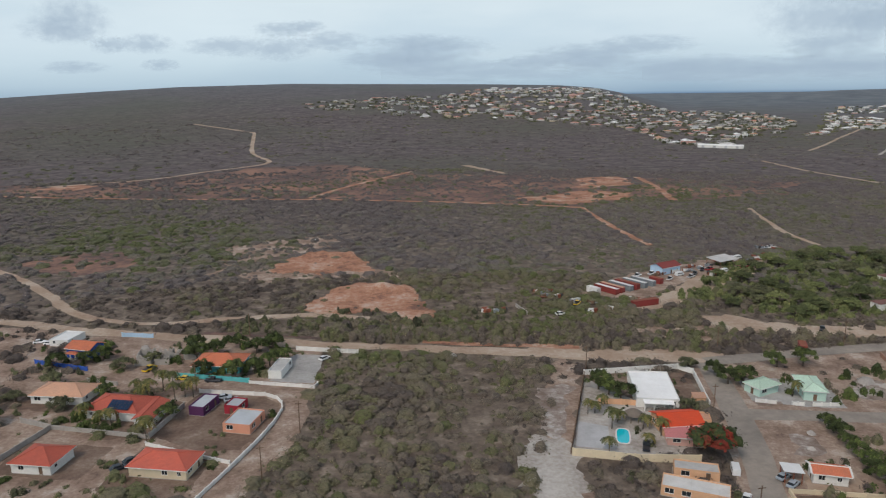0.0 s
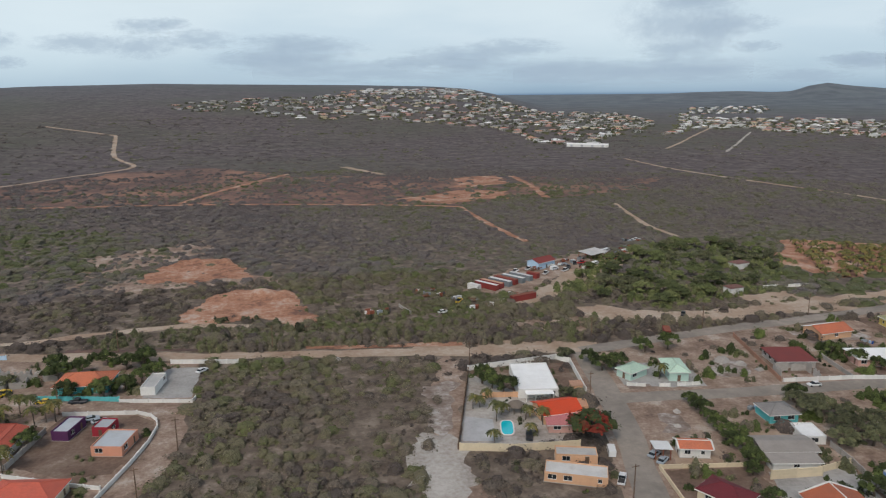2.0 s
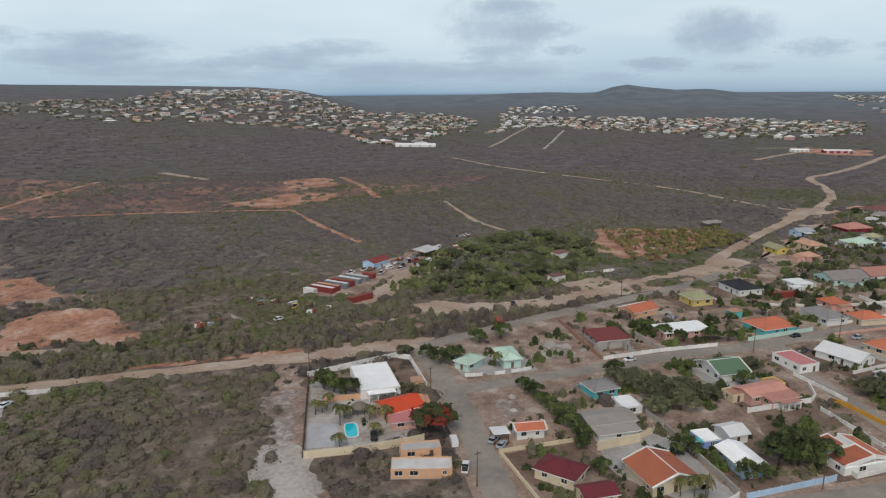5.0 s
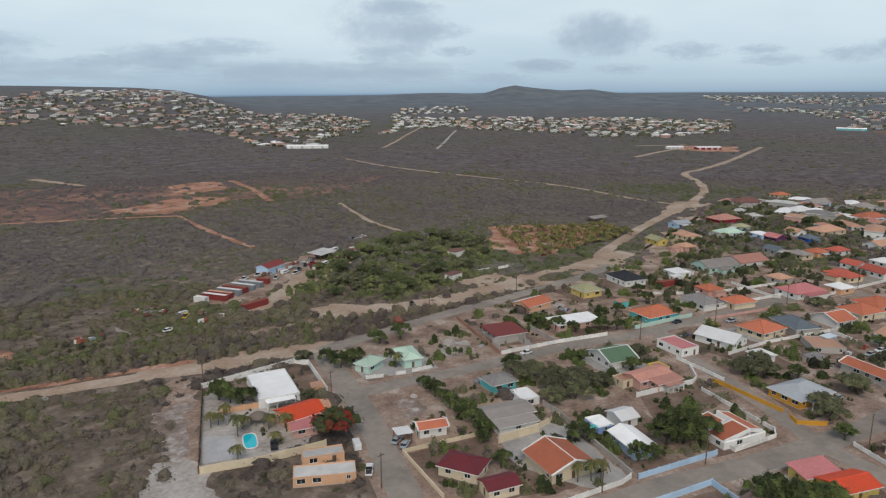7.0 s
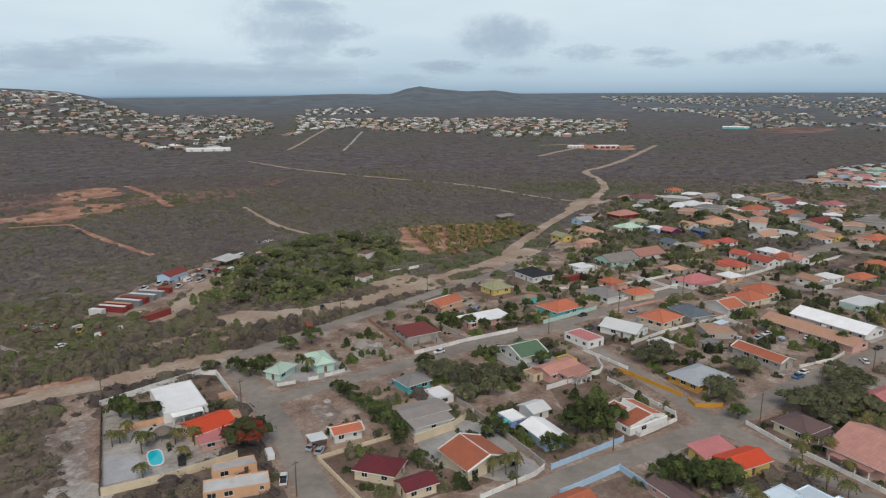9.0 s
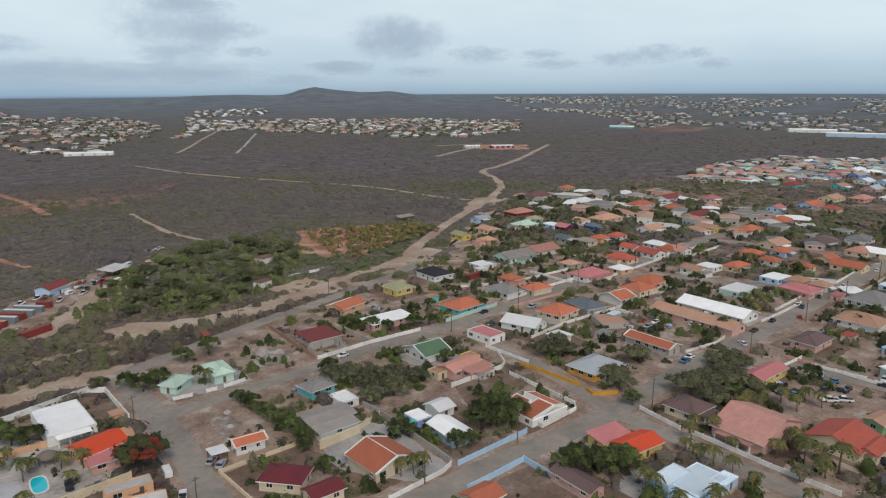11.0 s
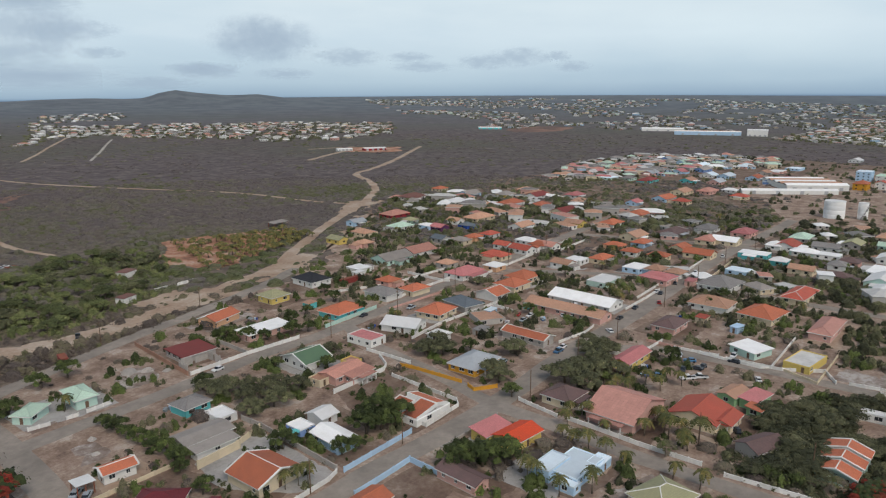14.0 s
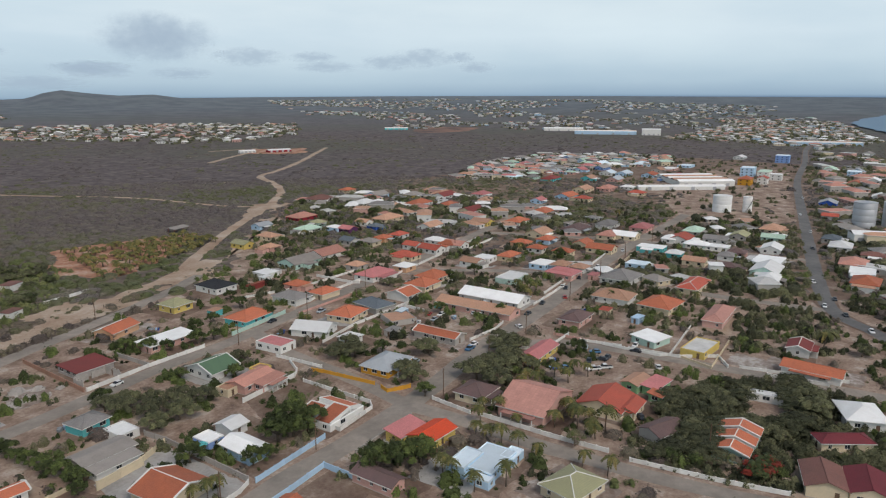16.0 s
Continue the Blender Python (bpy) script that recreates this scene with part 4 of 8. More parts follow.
house(-53.0, 210.8, -6, 4.3, 10.7, 2.78, "flat", "concrete", "white")
house(-68.8, 184.7, -12, 4.5, 8.6, 2.78, "flat", "metal", "purple")
house(-59.4, 183.7, -13, 4.4, 5.4, 2.78, "flat", "metal", "darkred")
house(-54.6, 174.6, -11, 7.8, 9.2, 2.78, "flat", "metal", "salmon")
house(61.5, 193.1, -7, 11.9, 19.8, 3.04, "flat", "whiteroof", "white", porch="s")
main = house(61.8, 171.7, 6, 11.9, 9.5, 2.78, "gableW", "bright", "orangewall")
join(main, house(61.7, 166.0, -9, 10.2, 9.9, 2.44, "mono", "pink", "pinkwall"))
join(main, house(69.9, 173.9, -11, 3.2, 4.8, 2.44, "flat", "tan", "orangewall"))
main = house(55.9, 140.2, -22, 14.5, 5.5, 2.61, "flat", "concrete", "orangewall")
join(main, house(58.9, 148.5, -15, 10.1, 4.2, 2.44, "flat", "concrete", "orangewall"))
house(94.4, 194.1, 27, 9.1, 6.5, 2.61, "hip", "mint", "mintwall")
house(107.9, 192.5, -11, 7, 11.9, 3.04, "hip", "mint", "mintwall")
house(88.6, 146.0, -14, 8.5, 5.6, 2.61, "gableW", "orange", "white", caps="white")
main = house(85.1, 125.2, -57, 11, 8.4, 2.61, "hip", "maroon", "cream")
join(main, house(87.2, 113.8, -9, 8.7, 6.1, 2.61, "gableW", "maroon", "cream"))
house(106.1, 114.9, -6, 13.3, 12.7, 2.61, "gableD", "orange", "cream", caps="white")
house(121.5, 160.1, -3, 9.3, 8.2, 2.61, "hip", "greyroof", "turquoise")
house(122.2, 148.3, -9, 5.8, 7.4, 2.44, "flat", "whiteroof", "white")
house(136.1, 123.1, -6, 6.7, 7.1, 2.61, "gableW", "whiteroof", "white")
house(128.6, 124.3, -9, 5, 6.2, 2.26, "flat", "whiteroof", "bluewall")
house(128.1, 111.8, -12, 7.8, 12.1, 2.61, "gableD", "whiteroof", "lightblue")
house(166.1, 156.3, -9, 11.7, 13.2, 2.61, "gableW", "greenroof", "white", caps="white")
main = house(163.4, 138.4, -4, 14.5, 8.2, 2.7, "gableW", "salmonroof", "pinkwall", rise=1.1)
join(main, house(165.0, 133.2, -4, 11.0, 5.6, 2.5, "mono", "salmonroof", "pinkwall", rise=0.5, porch="s"))
join(main, house(155.0, 141.0, -4, 4.2, 5.0, 2.6, "flat", "tan", "cream"))
join(main, house(170.6, 140.6, -4, 4.8, 5.0, 3.3, "flat", "tan", "yellowwall"))
house(150.7, 196.0, -9, 13.5, 12.5, 2.26, "mono", "darkred", "concretewall")
house(180.0, 190.4, -9, 19.8, 9.5, 2.61, "mono", "whiteroof", "pinkwall")
house(180.7, 216.0, 7, 14.6, 9.8, 2.61, "gableW", "orange", "orangewall", second="whiteroof")
house(213.3, 218.4, -6, 10.7, 10.5, 2.96, "hip", "olive", "yellowwall")
house(214.1, 180.5, -4, 16.6, 12.2, 2.61, "hip", "orange", "turquoise")
house(243.5, 223.4, -9, 12.7, 15.3, 2.78, "hip", "blackroof", "white")
house(192.8, 106.2, -6, 15.5, 11.7, 2.61, "hip", "metal", "ochre", porch="s")
house(109.4, 86.1, -8, 8.4, 7.1, 2.61, "gableW", "orange", "cream")
house(129.4, 74.1, -11, 6, 12.9, 2.44, "gableD", "brown", "pinkwall")
house(184.0, 70.7, -9, 11, 10.3, 2.61, "hip", "brown", "cream", porch="s")
house(184.5, 52.4, -9, 21.5, 15.3, 2.96, "gableD", "pinktile", "pinkwall", porch="w")
main = house(192.9, 33.5, -9, 14.9, 14.1, 2.61, "gableW", "red", "cream", porch="s")
join(main, house(192.3, 26.5, -9, 10.2, 6.1, 2.44, "gableW", "red", "cream"))
house(181.3, 16.3, -33, 11.6, 8.0, 2.61, "gableW", "brown", "concretewall")
house(144.9, 31.7, -22, 12.9, 10.5, 2.61, "hip", "olive", "cream", caps="white")
house(224.1, 62.8, -9, 17.4, 7.3, 2.61, "gableW", "pink", "yellowwall")
house(266.4, 60.4, -9, 14.6, 9.8, 2.61, "hip", "brown", "pinkwall")
house(303.3, 52.1, -7, 13.7, 17.1, 2.61, "hip", "tan", "white")
house(299.4, 31.6, -16, 17.2, 14.7, 2.61, "hip", "orange", "cream")
house(254.5, 29.5, -27, 11, 10.8, 2.61, "mono", "whiteroof", "mintwall")
house(252.2, 12.2, -16, 15.2, 8.4, 2.78, "flat", "concrete", "yellowwall")
house(292.7, 8.2, -9, 24.2, 8.6, 2.78, "hip", "pinktile", "pinkwall")
house(266.0, -20.0, -9, 11.2, 8.2, 2.61, "gableW", "darkred", "white", caps="white", porch="s")
house(244.0, -23.1, -15, 9, 18.5, 2.61, "gableD", "orange", "white", porch="w")
house(213.2, -33.1, -79, 11.2, 13.5, 2.96, "hip", "whiteroof", "white")
main = house(171.2, -21.0, -86, 9.6, 12.4, 2.78, "gableD", "rustbrown", "cream")
join(main, house(171.8, -30.2, -90, 9.5, 12.6, 2.78, "gableD", "maroon", "cream"))
house(194.2, -27.0, -67, 14.3, 6.3, 2.61, "hip", "maroon", "cream")
house(255.8, 172.3, -11, 12.2, 9.4, 2.61, "hip", "orange", "cream")
house(243.1, 180.7, -9, 10.9, 15, 2.78, "hip", "greyroof", "white")
house(233.7, 146.6, -1, 14.3, 12.2, 2.61, "hip", "orange", "cream")
house(248.8, 142.6, -20, 11.2, 15.4, 2.61, "hip", "slate", "concretewall")
house(212.8, 148.5, 10, 11.9, 15.2, 2.61, "gableD", "whiteroof", "white")
house(193.0, 151.5, -6, 7.9, 11.9, 3.13, "flat", "pink", "white")
house(209.7, 130.5, -8, 7.2, 7.3, 2.44, "hip", "whiteroof", "white")
house(268.2, 138.7, -9, 11.1, 12.2, 2.61, "gableW", "orange", "white", caps="white")
house(286.8, 138.1, -9, 14.3, 12.6, 2.61, "hip", "orange", "cream")
house(301.6, 139.6, -9, 14.9, 13, 2.61, "hip", "orange", "cream")
house(280.8, 100.1, -9, 13.4, 30.1, 2.61, "gableD", "whiteroof", "white")
house(264.0, 101.6, -9, 10.8, 36.3, 2.61, "gableD", "tan", "pinkwall")
house(226.3, 102.2, -9, 7.8, 19.2, 2.61, "gableD", "orange", "concretewall", caps="white")
house(316.2, 103.9, -9, 15.5, 10, 2.96, "flat", "whiteroof", "mintwall")
house(333.7, 82.5, -12, 13.6, 14.7, 2.78, "mono", "pink", "pinkwall")
house(337.6, 54.9, -12, 18.7, 16, 2.78, "hip", "greyroof", "white")
house(340.7, 39.0, -38, 9.1, 11.9, 2.61, "hip", "asbestos", "cream")
house(336.7, 21.5, -12, 22.9, 10.2, 2.78, "hip", "red", "cream", caps="white")
house(238.9, 125.9, -39, 10.9, 11.6, 2.26, "flat", "tan", "concretewall")
# a yellow house under a bright red roof and a pink one
main = house(154.0, 71.6, -14, 12.0, 8.2, 2.7, "gableW", "bright", "yellowwall", rise=1.3)
join(main, house(153.2, 79.0, -14, 11.0, 6.4, 2.5, "mono", "pink", "yellowwall", rise=0.9))
# a pale blue house of three stepped blocks
main = house(147.5, 53.2, -9, 13.0, 8.5, 2.8, "flat", "paleblue", "lightblue")
join(main, house(144.5, 58.3, -9, 9.5, 5.0, 3.3, "flat", "paleblue", "lightblue"))
join(main, house(152.6, 49.0, -9, 6.0, 3.6, 2.5, "flat", "paleblue", "lightblue"))
join(main, house(139.4, 51.8, -9, 3.2, 5.0, 2.4, "flat", "paleblue", "lightblue"))
# a house under three roofs that step up one behind the other
main = house(176.4, -0.8, -9, 5.4, 9.6, 2.7, "gableW", "orange", "mintwall", rise=1.5, caps="white")
join(main, house(181.6, -1.7, -9, 5.2, 10.2, 3.3, "gableW", "orange", "mintwall", rise=1.6, caps="white"))
join(main, house(186.7, -2.6, -9, 5.2, 10.6, 3.9, "gableW", "orange", "mintwall", rise=1.6, caps="white"))
main = house(211.0, 28.0, -18, 10.0, 6.4, 2.7, "gableW", "tan", "greenwall", rise=0.9)
join(main, house(211.3, 21.9, -18, 11.0, 5.8, 2.6, "mono", "pink", "greenwall"))
join(main, house(203.6, 20.6, -18, 4.6, 5.0, 2.3, "mono", "orange", "greenwall", rise=0.5))
house(217.2, -9.2, -4, 3.2, 11.0, 2.6, "flat", "whiteroof", "white")
main = house(110.9, 142.2, -9, 14.6, 8.6, 2.6, "gableW", "asbestos", "concretewall", rise=0.8)
join(main, house(109.0, 135.6, -9, 12.6, 4.4, 2.3, "mono", "asbestos", "white", rise=0.4))
# a white house whose thick white parapets frame three orange roofs round a court
main = house(154.8, 103.9, -8, 14.4, 12.8, 2.3, "flat", "whiteroof", "white")
for x0, x1, y0, y1, za, zb in ((-6.8, -0.8, 0.5, 5.9, 2.45, 3.7), (-6.8, 1.4, -5.9, -0.5, 2.45, 3.9), (2.4, 6.8, -5.4, 5.4, 3.6, 2.45)):
    g = Geo()
    g.slab([[(x0, y0, za), (x1, y0, zb), (x1, y1, zb), (x0, y1, za)]], 0.15)
    part("roof", g, ROOF["orange"], main, "orange tile roof plane")
    for ya in (y0 - 0.35, y1 + 0.02):
        g = Geo()
        g.slab([[(x0 - 0.1, ya, za + 0.22), (x1 + 0.1, ya, zb + 0.22), (x1 + 0.1, ya + 0.33, zb + 0.22), (x0 - 0.1, ya + 0.33, za + 0.22)]], 1.0)
        part("parapet", g, WHITE, main)
    g = Geo()
    xh = x1 + 0.02 if zb > za else x0 - 0.35
    g.box(xh, xh + 0.33, y0 - 0.35, y1 + 0.35, 2.0, max(za, zb) + 0.2)
    part("gable_wall", g, WHITE, main)


def cottage(x, y, rot, w, d, kind, roof, wall, h=2.65, storeys=1):
    """A house further off: walls with set-in windows, and a roof with eaves."""
    colour = wall.replace("wall", "").replace("concrete", "bare concrete").replace("darkred", "dark red").replace("light", "light ")
    rng = random.Random(int(x * 3 + y * 5))
    if roof in ("orange", "red", "darkred") and rng.random() < 0.5:
        roof = rng.choice(("salmonroof", "tan", "rustbrown", "asbestos", "whiteroof", "salmonroof"))
    root = thing("house", x, y, rot, "%s house with a %s %s roof" % (colour, SHAPE[kind], SAY[roof]), "house", "houses of the town")
    BOXES.append((x, y, radians(rot), w / 2, d / 2))
    h = h * storeys
    w, d = w * 1.15, d * 1.15
    over = 0.0 if kind == "flat" else 0.5
    wx, wy = w / 2 - over, d / 2 - over
    walls = Geo()
    spots = []
    sides = (((-wx, -wy), (1, 0), (0, -1), 2 * wx, 0), ((wx, -wy), (0, 1), (1, 0), 2 * wy, 90), ((wx, wy), (-1, 0), (0, 1), 2 * wx, 180), ((-wx, wy), (0, -1), (-1, 0), 2 * wy, 270))
    for p0, u, n, length, turn in sides:
        holes = []
        facing = -(n[0] * math.cos(radians(rot)) - n[1] * math.sin(radians(rot))) * x - (n[0] * math.sin(radians(rot)) + n[1] * math.cos(radians(rot))) * y > 0
        count = min(3, max(1, int(length / 4.2)))
        for f in range(storeys):
            for i in range(count):
                c = length * (i + 0.5) / count
                holes.append((c, 1.0 + 3.0 * f, 1.5, 1.2))
                if facing:
                    spots.append((p0[0] + u[0] * c - n[0] * 0.1, p0[1] + u[1] * c - n[1] * 0.1, 1.6 + 3.0 * f, turn))
        wall_side(walls, p0, u, n, length, h, holes if facing else [])
    rise = 0.4 * min(w, d) / 2
    if kind == "gableW":
        for sx in (-1, 1):
            walls.poly(*[(sx * wx, q, z) for q, z in ((-wy * sx, h), (wy * sx, h), (0, h + rise * wy / (d / 2)))])
    part("wall", walls, WALL[wall], root)
    g = Geo()
    if kind == "flat":
        g.box(-wx - 0.15, wx + 0.15, -wy - 0.15, wy + 0.15, h + 0.002, h + 0.25)
    else:
        polys, ridges = roof_polys(kind, w, d, h, rise)
        g.slab([[(a, b, c + 0.2) for a, b, c in p] for p in polys], 0.2)
    part("roof", g, ROOF[roof], root)
    for px, py, pz, turn in spots:
        part("window", WIN[(1.5, 1.2)][1], None, root, at=pose(px, py, pz, 0, 0, turn))
    if rng.random() < 0.4 and storeys == 1:
        s = Geo()
        s.slab([[(-wx * 0.5, -wy - 3.0, 2.25), (wx * 0.4, -wy - 3.0, 2.25), (wx * 0.4, -wy, 2.5), (-wx * 0.5, -wy, 2.5)]], 0.12)
        part("carport_roof", s, rng.choice((ROOF["whiteroof"], ROOF["metal"], ROOF["asbestos"])), root)
        for px in (-wx * 0.45, wx * 0.35):
            c = Geo()
            c.box(px - 0.08, px + 0.08, -wy - 2.8, -wy - 2.64, 0, 2.15)
            part("post", c, CONCRETE, root)
    if storeys == 1 and rng.random() < 0.6:
        sx, sy = rng.choice(((-1, 0), (1, 0), (0, -1), (0, 1), (0, -1), (-1, 0)))
        aw, ad = (rng.uniform(3.0, 5.0), d * rng.uniform(0.4, 0.8)) if sx else (w * rng.uniform(0.35, 0.7), rng.uniform(2.8, 4.5))
        cx, cy = sx * (wx + aw / 2) + (0 if sx else rng.uniform(-1, 1)), sy * (wy + ad / 2) + (rng.uniform(-1, 1) if sx else 0)
        g = Geo()
        g.box(cx - aw / 2, cx + aw / 2, cy - ad / 2, cy + ad / 2, -0.1, 2.25)
        part("annex", g, WALL[wall], root)
        g = Geo()
        e = 0.25
        zs = [2.4 - 0.12 * (sx * a + sy * b) for a, b in ((-aw / 2, -ad / 2), (aw / 2, -ad / 2), (aw / 2, ad / 2), (-aw / 2, ad / 2))]
        g.slab([[(cx + (-aw / 2 - e if i in (0, 3) else aw / 2 + e), cy + (-ad / 2 - e if i < 2 else ad / 2 + e), zs[i] + 0.12) for i in range(4)]], 0.12)
        part("annex_roof", g, rng.choice((ROOF[roof], ROOF[roof], ROOF["concrete"], ROOF["asbestos"], ROOF["whiteroof"], ROOF["tan"])), root)
    return root


cottage(493, 334, -12, 20, 12, "hip", "red", "white")
cottage(548, 340, -10, 12, 9, "hip", "orange", "cream")
cottage(534, 301, -10, 16, 12, "gableW", "orange", "lightblue")
cottage(547, 272, -8, 15, 11, "hip", "orange", "yellowwall")
cottage(583, 270, -10, 14, 10, "hip", "tan", "pinkwall")
cottage(555, 246, -8, 19, 12, "gableW", "darkred", "white")
cottage(490, 288, -12, 16, 12, "hip", "whiteroof", "white")
cottage(489, 262, -12, 10, 8, "hip", "tan", "white")
cottage(507, 247, -10, 19, 12, "hip", "orange", "white")
cottage(510, 222, -10, 12, 9, "hip", "orange", "cream")
cottage(414, 296, -10, 17, 12, "hip", "orange", "darkred")
cottage(374, 300, -8, 11, 8, "gableW", "metal", "lightblue")
cottage(399, 272, -12, 8, 8, "hip", "olive", "mintwall")
cottage(377, 265, -12, 14, 10, "hip", "mint", "white")
cottage(389, 251, 78, 10, 8, "flat", "whiteroof", "lightblue")
cottage(388, 241, 80, 9, 8, "gableW", "pink", "purple")
cottage(414, 244, 81, 9, 8, "gableW", "tan", "white")
cottage(435, 237, -10, 19, 12, "hip", "tan", "cream")
cottage(403, 229, -12, 8, 8, "hip", "slate", "blue")
cottage(421, 197, -8, 15, 10, "gableW", "tan", "white")
cottage(322, 273, 80, 11, 8, "gableW", "olive", "yellowwall")
cottage(347, 273, 81, 12, 9, "hip", "tan", "cream")
cottage(322, 253, -8, 8, 8, "hip", "tan", "pinkwall")
cottage(357, 221, 78, 9, 8, "gableW", "slate", "concretewall")
cottage(359, 208, 81, 10, 8, "hip", "orange", "cream")
cottage(372, 206, -8, 8, 8, "hip", "orange", "orangewall")
cottage(385, 202, -9, 10, 8, "hip", "red", "white")
cottage(322, 215, -10, 17, 12, "gableW", "orange", "white")
cottage(300, 217, -10, 18, 12, "gableW", "asbestos", "mintwall")
cottage(361, 180, 81, 9, 8, "gableW", "red", "white")
cottage(379, 173, 80, 12, 8, "hip", "whiteroof", "white")
cottage(357, 166, 78, 12, 9, "gableW", "red", "white")
cottage(336, 172, 80, 13, 9, "hip", "red", "cream")
cottage(372, 162, 80, 10, 8, "hip", "orange", "white")
cottage(294, 168, -8, 16, 11, "hip", "pink", "white")
cottage(305, 185, 80, 8, 8, "hip", "tan", "concretewall")
cottage(313, 161, 80, 8, 8, "hip", "orange", "orangewall")
cottage(261, 191, -8, 8, 8, "hip", "orange", "pinkwall")
cottage(273, 218, 81, 8, 8, "flat", "whiteroof", "white")
cottage(514, 223, -10, 13, 10, "hip", "orange", "white")
cottage(565, 251, -12, 19, 12, "hip", "tan", "white")
cottage(576, 219, -12, 15, 11, "hip", "pink", "white")
cottage(491, 195, -12, 18, 12, "gableW", "darkred", "cream")
cottage(449, 170, 81, 12, 9, "gableW", "tan", "yellowwall")
cottage(462, 149, -9, 15, 11, "hip", "orange", "white")
cottage(509, 144, -8, 16, 12, "hip", "orange", "cream")
cottage(562, 163, -8, 12, 9, "gableW", "pink", "lightblue")
cottage(517, 174, -10, 18, 12, "gableW", "asbestos", "concretewall")
cottage(597, 148, -12, 18, 12, "gableW", "orange", "lightblue")
cottage(587, 131, 82, 12, 9, "hip", "red", "cream")
cottage(428, 123, -10, 15, 11, "gableW", "orange", "cream")
cottage(452, 105, -12, 19, 12, "hip", "brown", "concretewall")
cottage(477, 89, -8, 15, 11, "hip", "greyroof", "white")
cottage(475, 66, -9, 15, 11, "hip", "pink", "pinkwall")
cottage(440, 81, -10, 14, 10, "hip", "orange", "cream")
cottage(442, 71, 80, 14, 10, "gableW", "orange", "cream")
cottage(408, 90, -9, 11, 8, "gableW", "orange", "cream")
cottage(398, 77, 82, 14, 10, "gableW", "orange", "cream")
cottage(381, 95, 82, 10, 8, "hip", "orange", "cream")
cottage(410, 113, -9, 11, 8, "hip", "orange", "lightblue")
cottage(383, 111, 81, 9, 8, "hip", "orange", "white")
cottage(394, 124, 82, 10, 8, "hip", "orange", "orangewall")
cottage(359, 120, -9, 12, 8, "hip", "orange", "cream")
cottage(337, 133, 78, 10, 8, "gableW", "tan", "white")
cottage(349, 130, -8, 8, 8, "flat", "whiteroof", "white")
cottage(373, 158, 81, 12, 9, "gableW", "red", "white")
cottage(349, 98, -12, 11, 8, "flat", "whiteroof", "lightblue")
cottage(350, 88, -9, 9, 8, "hip", "tan", "white")
cottage(348, 78, -12, 8, 8, "hip", "tan", "white")
cottage(336, 83, 82, 11, 8, "hip", "pink", "white")
cottage(369, 52, 78, 9, 8, "flat", "paleblue", "lightblue")
cottage(414, 51, 82, 13, 9, "flat", "whiteroof", "turquoise")
cottage(402, 37, 81, 8, 8, "hip", "whiteroof", "turquoise")
cottage(447, 38, -8, 15, 11, "gableW", "red", "white")
cottage(477, 33, -8, 15, 10, "hip", "mint", "concretewall")
cottage(432, 27, 80, 12, 8, "hip", "whiteroof", "white")
cottage(444, 44, -8, 11, 8, "hip", "whiteroof", "white")
cottage(662, 126, -12, 18, 12, "hip", "red", "pinkwall")
cottage(646, 145, -10, 18, 12, "gableW", "tan", "cream")
cottage(641, 95, 80, 13, 9, "hip", "red", "cream")
cottage(677, 109, 78, 12, 8, "hip", "whiteroof", "white")
cottage(472, 5, -10, 13, 9, "gableW", "olive", "concretewall")
cottage(505, -14, -12, 16, 12, "hip", "orange", "cream")
cottage(473, -14, 81, 12, 8, "gableW", "mint", "mintwall")
cottage(439, -13, -8, 14, 10, "gableW", "whiteroof", "white")
cottage(419, 5, 80, 9, 8, "hip", "brown", "pinkwall")
cottage(405, -11, -12, 17, 12, "flat", "whiteroof", "white")
cottage(383, -10, -10, 18, 12, "gableW", "whiteroof", "mintwall")
cottage(365, -11, -9, 13, 9, "hip", "whiteroof", "white")
cottage(453, 18, 82, 13, 9, "gableW", "greyroof", "white")
cottage(431, 16, 82, 11, 8, "flat", "whiteroof", "white")
cottage(433, 28, 78, 12, 9, "hip", "whiteroof", "mintwall")
cottage(804, -60, -10, 14, 10, "hip", "orange", "cream")
cottage(800, -92, -9, 17, 12, "gableW", "orange", "cream")
cottage(939, -81, -10, 23, 12, "gableW", "mint", "white")
cottage(932, -108, -10, 15, 11, "gableW", "metal", "lightblue")
cottage(1042, -134, -12, 22, 12, "flat", "whiteroof", "white")
cottage(1203, -150, -12, 26, 12, "gableW", "orange", "white")
cottage(417, -52, -9, 16, 12, "hip", "red", "cream")
cottage(398, -54, -8, 14, 10, "flat", "whiteroof", "white")
cottage(376, -53, -12, 15, 11, "hip", "orange", "white")
cottage(441, -64, 80, 11, 8, "hip", "red", "cream")
cottage(463, -50, -9, 15, 11, "hip", "whiteroof", "white")
cottage(485, -47, -12, 12, 9, "hip", "slate", "concretewall")
cottage(575, -53, 80, 10, 8, "gableW", "red", "white")
cottage(646, -57, -9, 16, 12, "gableW", "metal", "blue")
cottage(834, -112, -10, 18, 12, "gableW", "whiteroof", "white")
cottage(704, -101, -10, 15, 11, "gableW", "whiteroof", "white")
cottage(1063, 21, -12, 19, 12, "gableW", "whiteroof", "white")
cottage(408, 10, -8, 9, 8, "hip", "greyroof", "white")
cottage(382, 8, 80, 9, 8, "hip", "brown", "cream")
cottage(388, 25, 80, 11, 8, "gableW", "tan", "cream")
cottage(808, 286, -8, 17, 12, "hip", "greyroof", "lightblue")
cottage(860, 287, -8, 17, 12, "hip", "mint", "turquoise")
cottage(844, 264, -12, 21, 12, "hip", "pink", "cream")
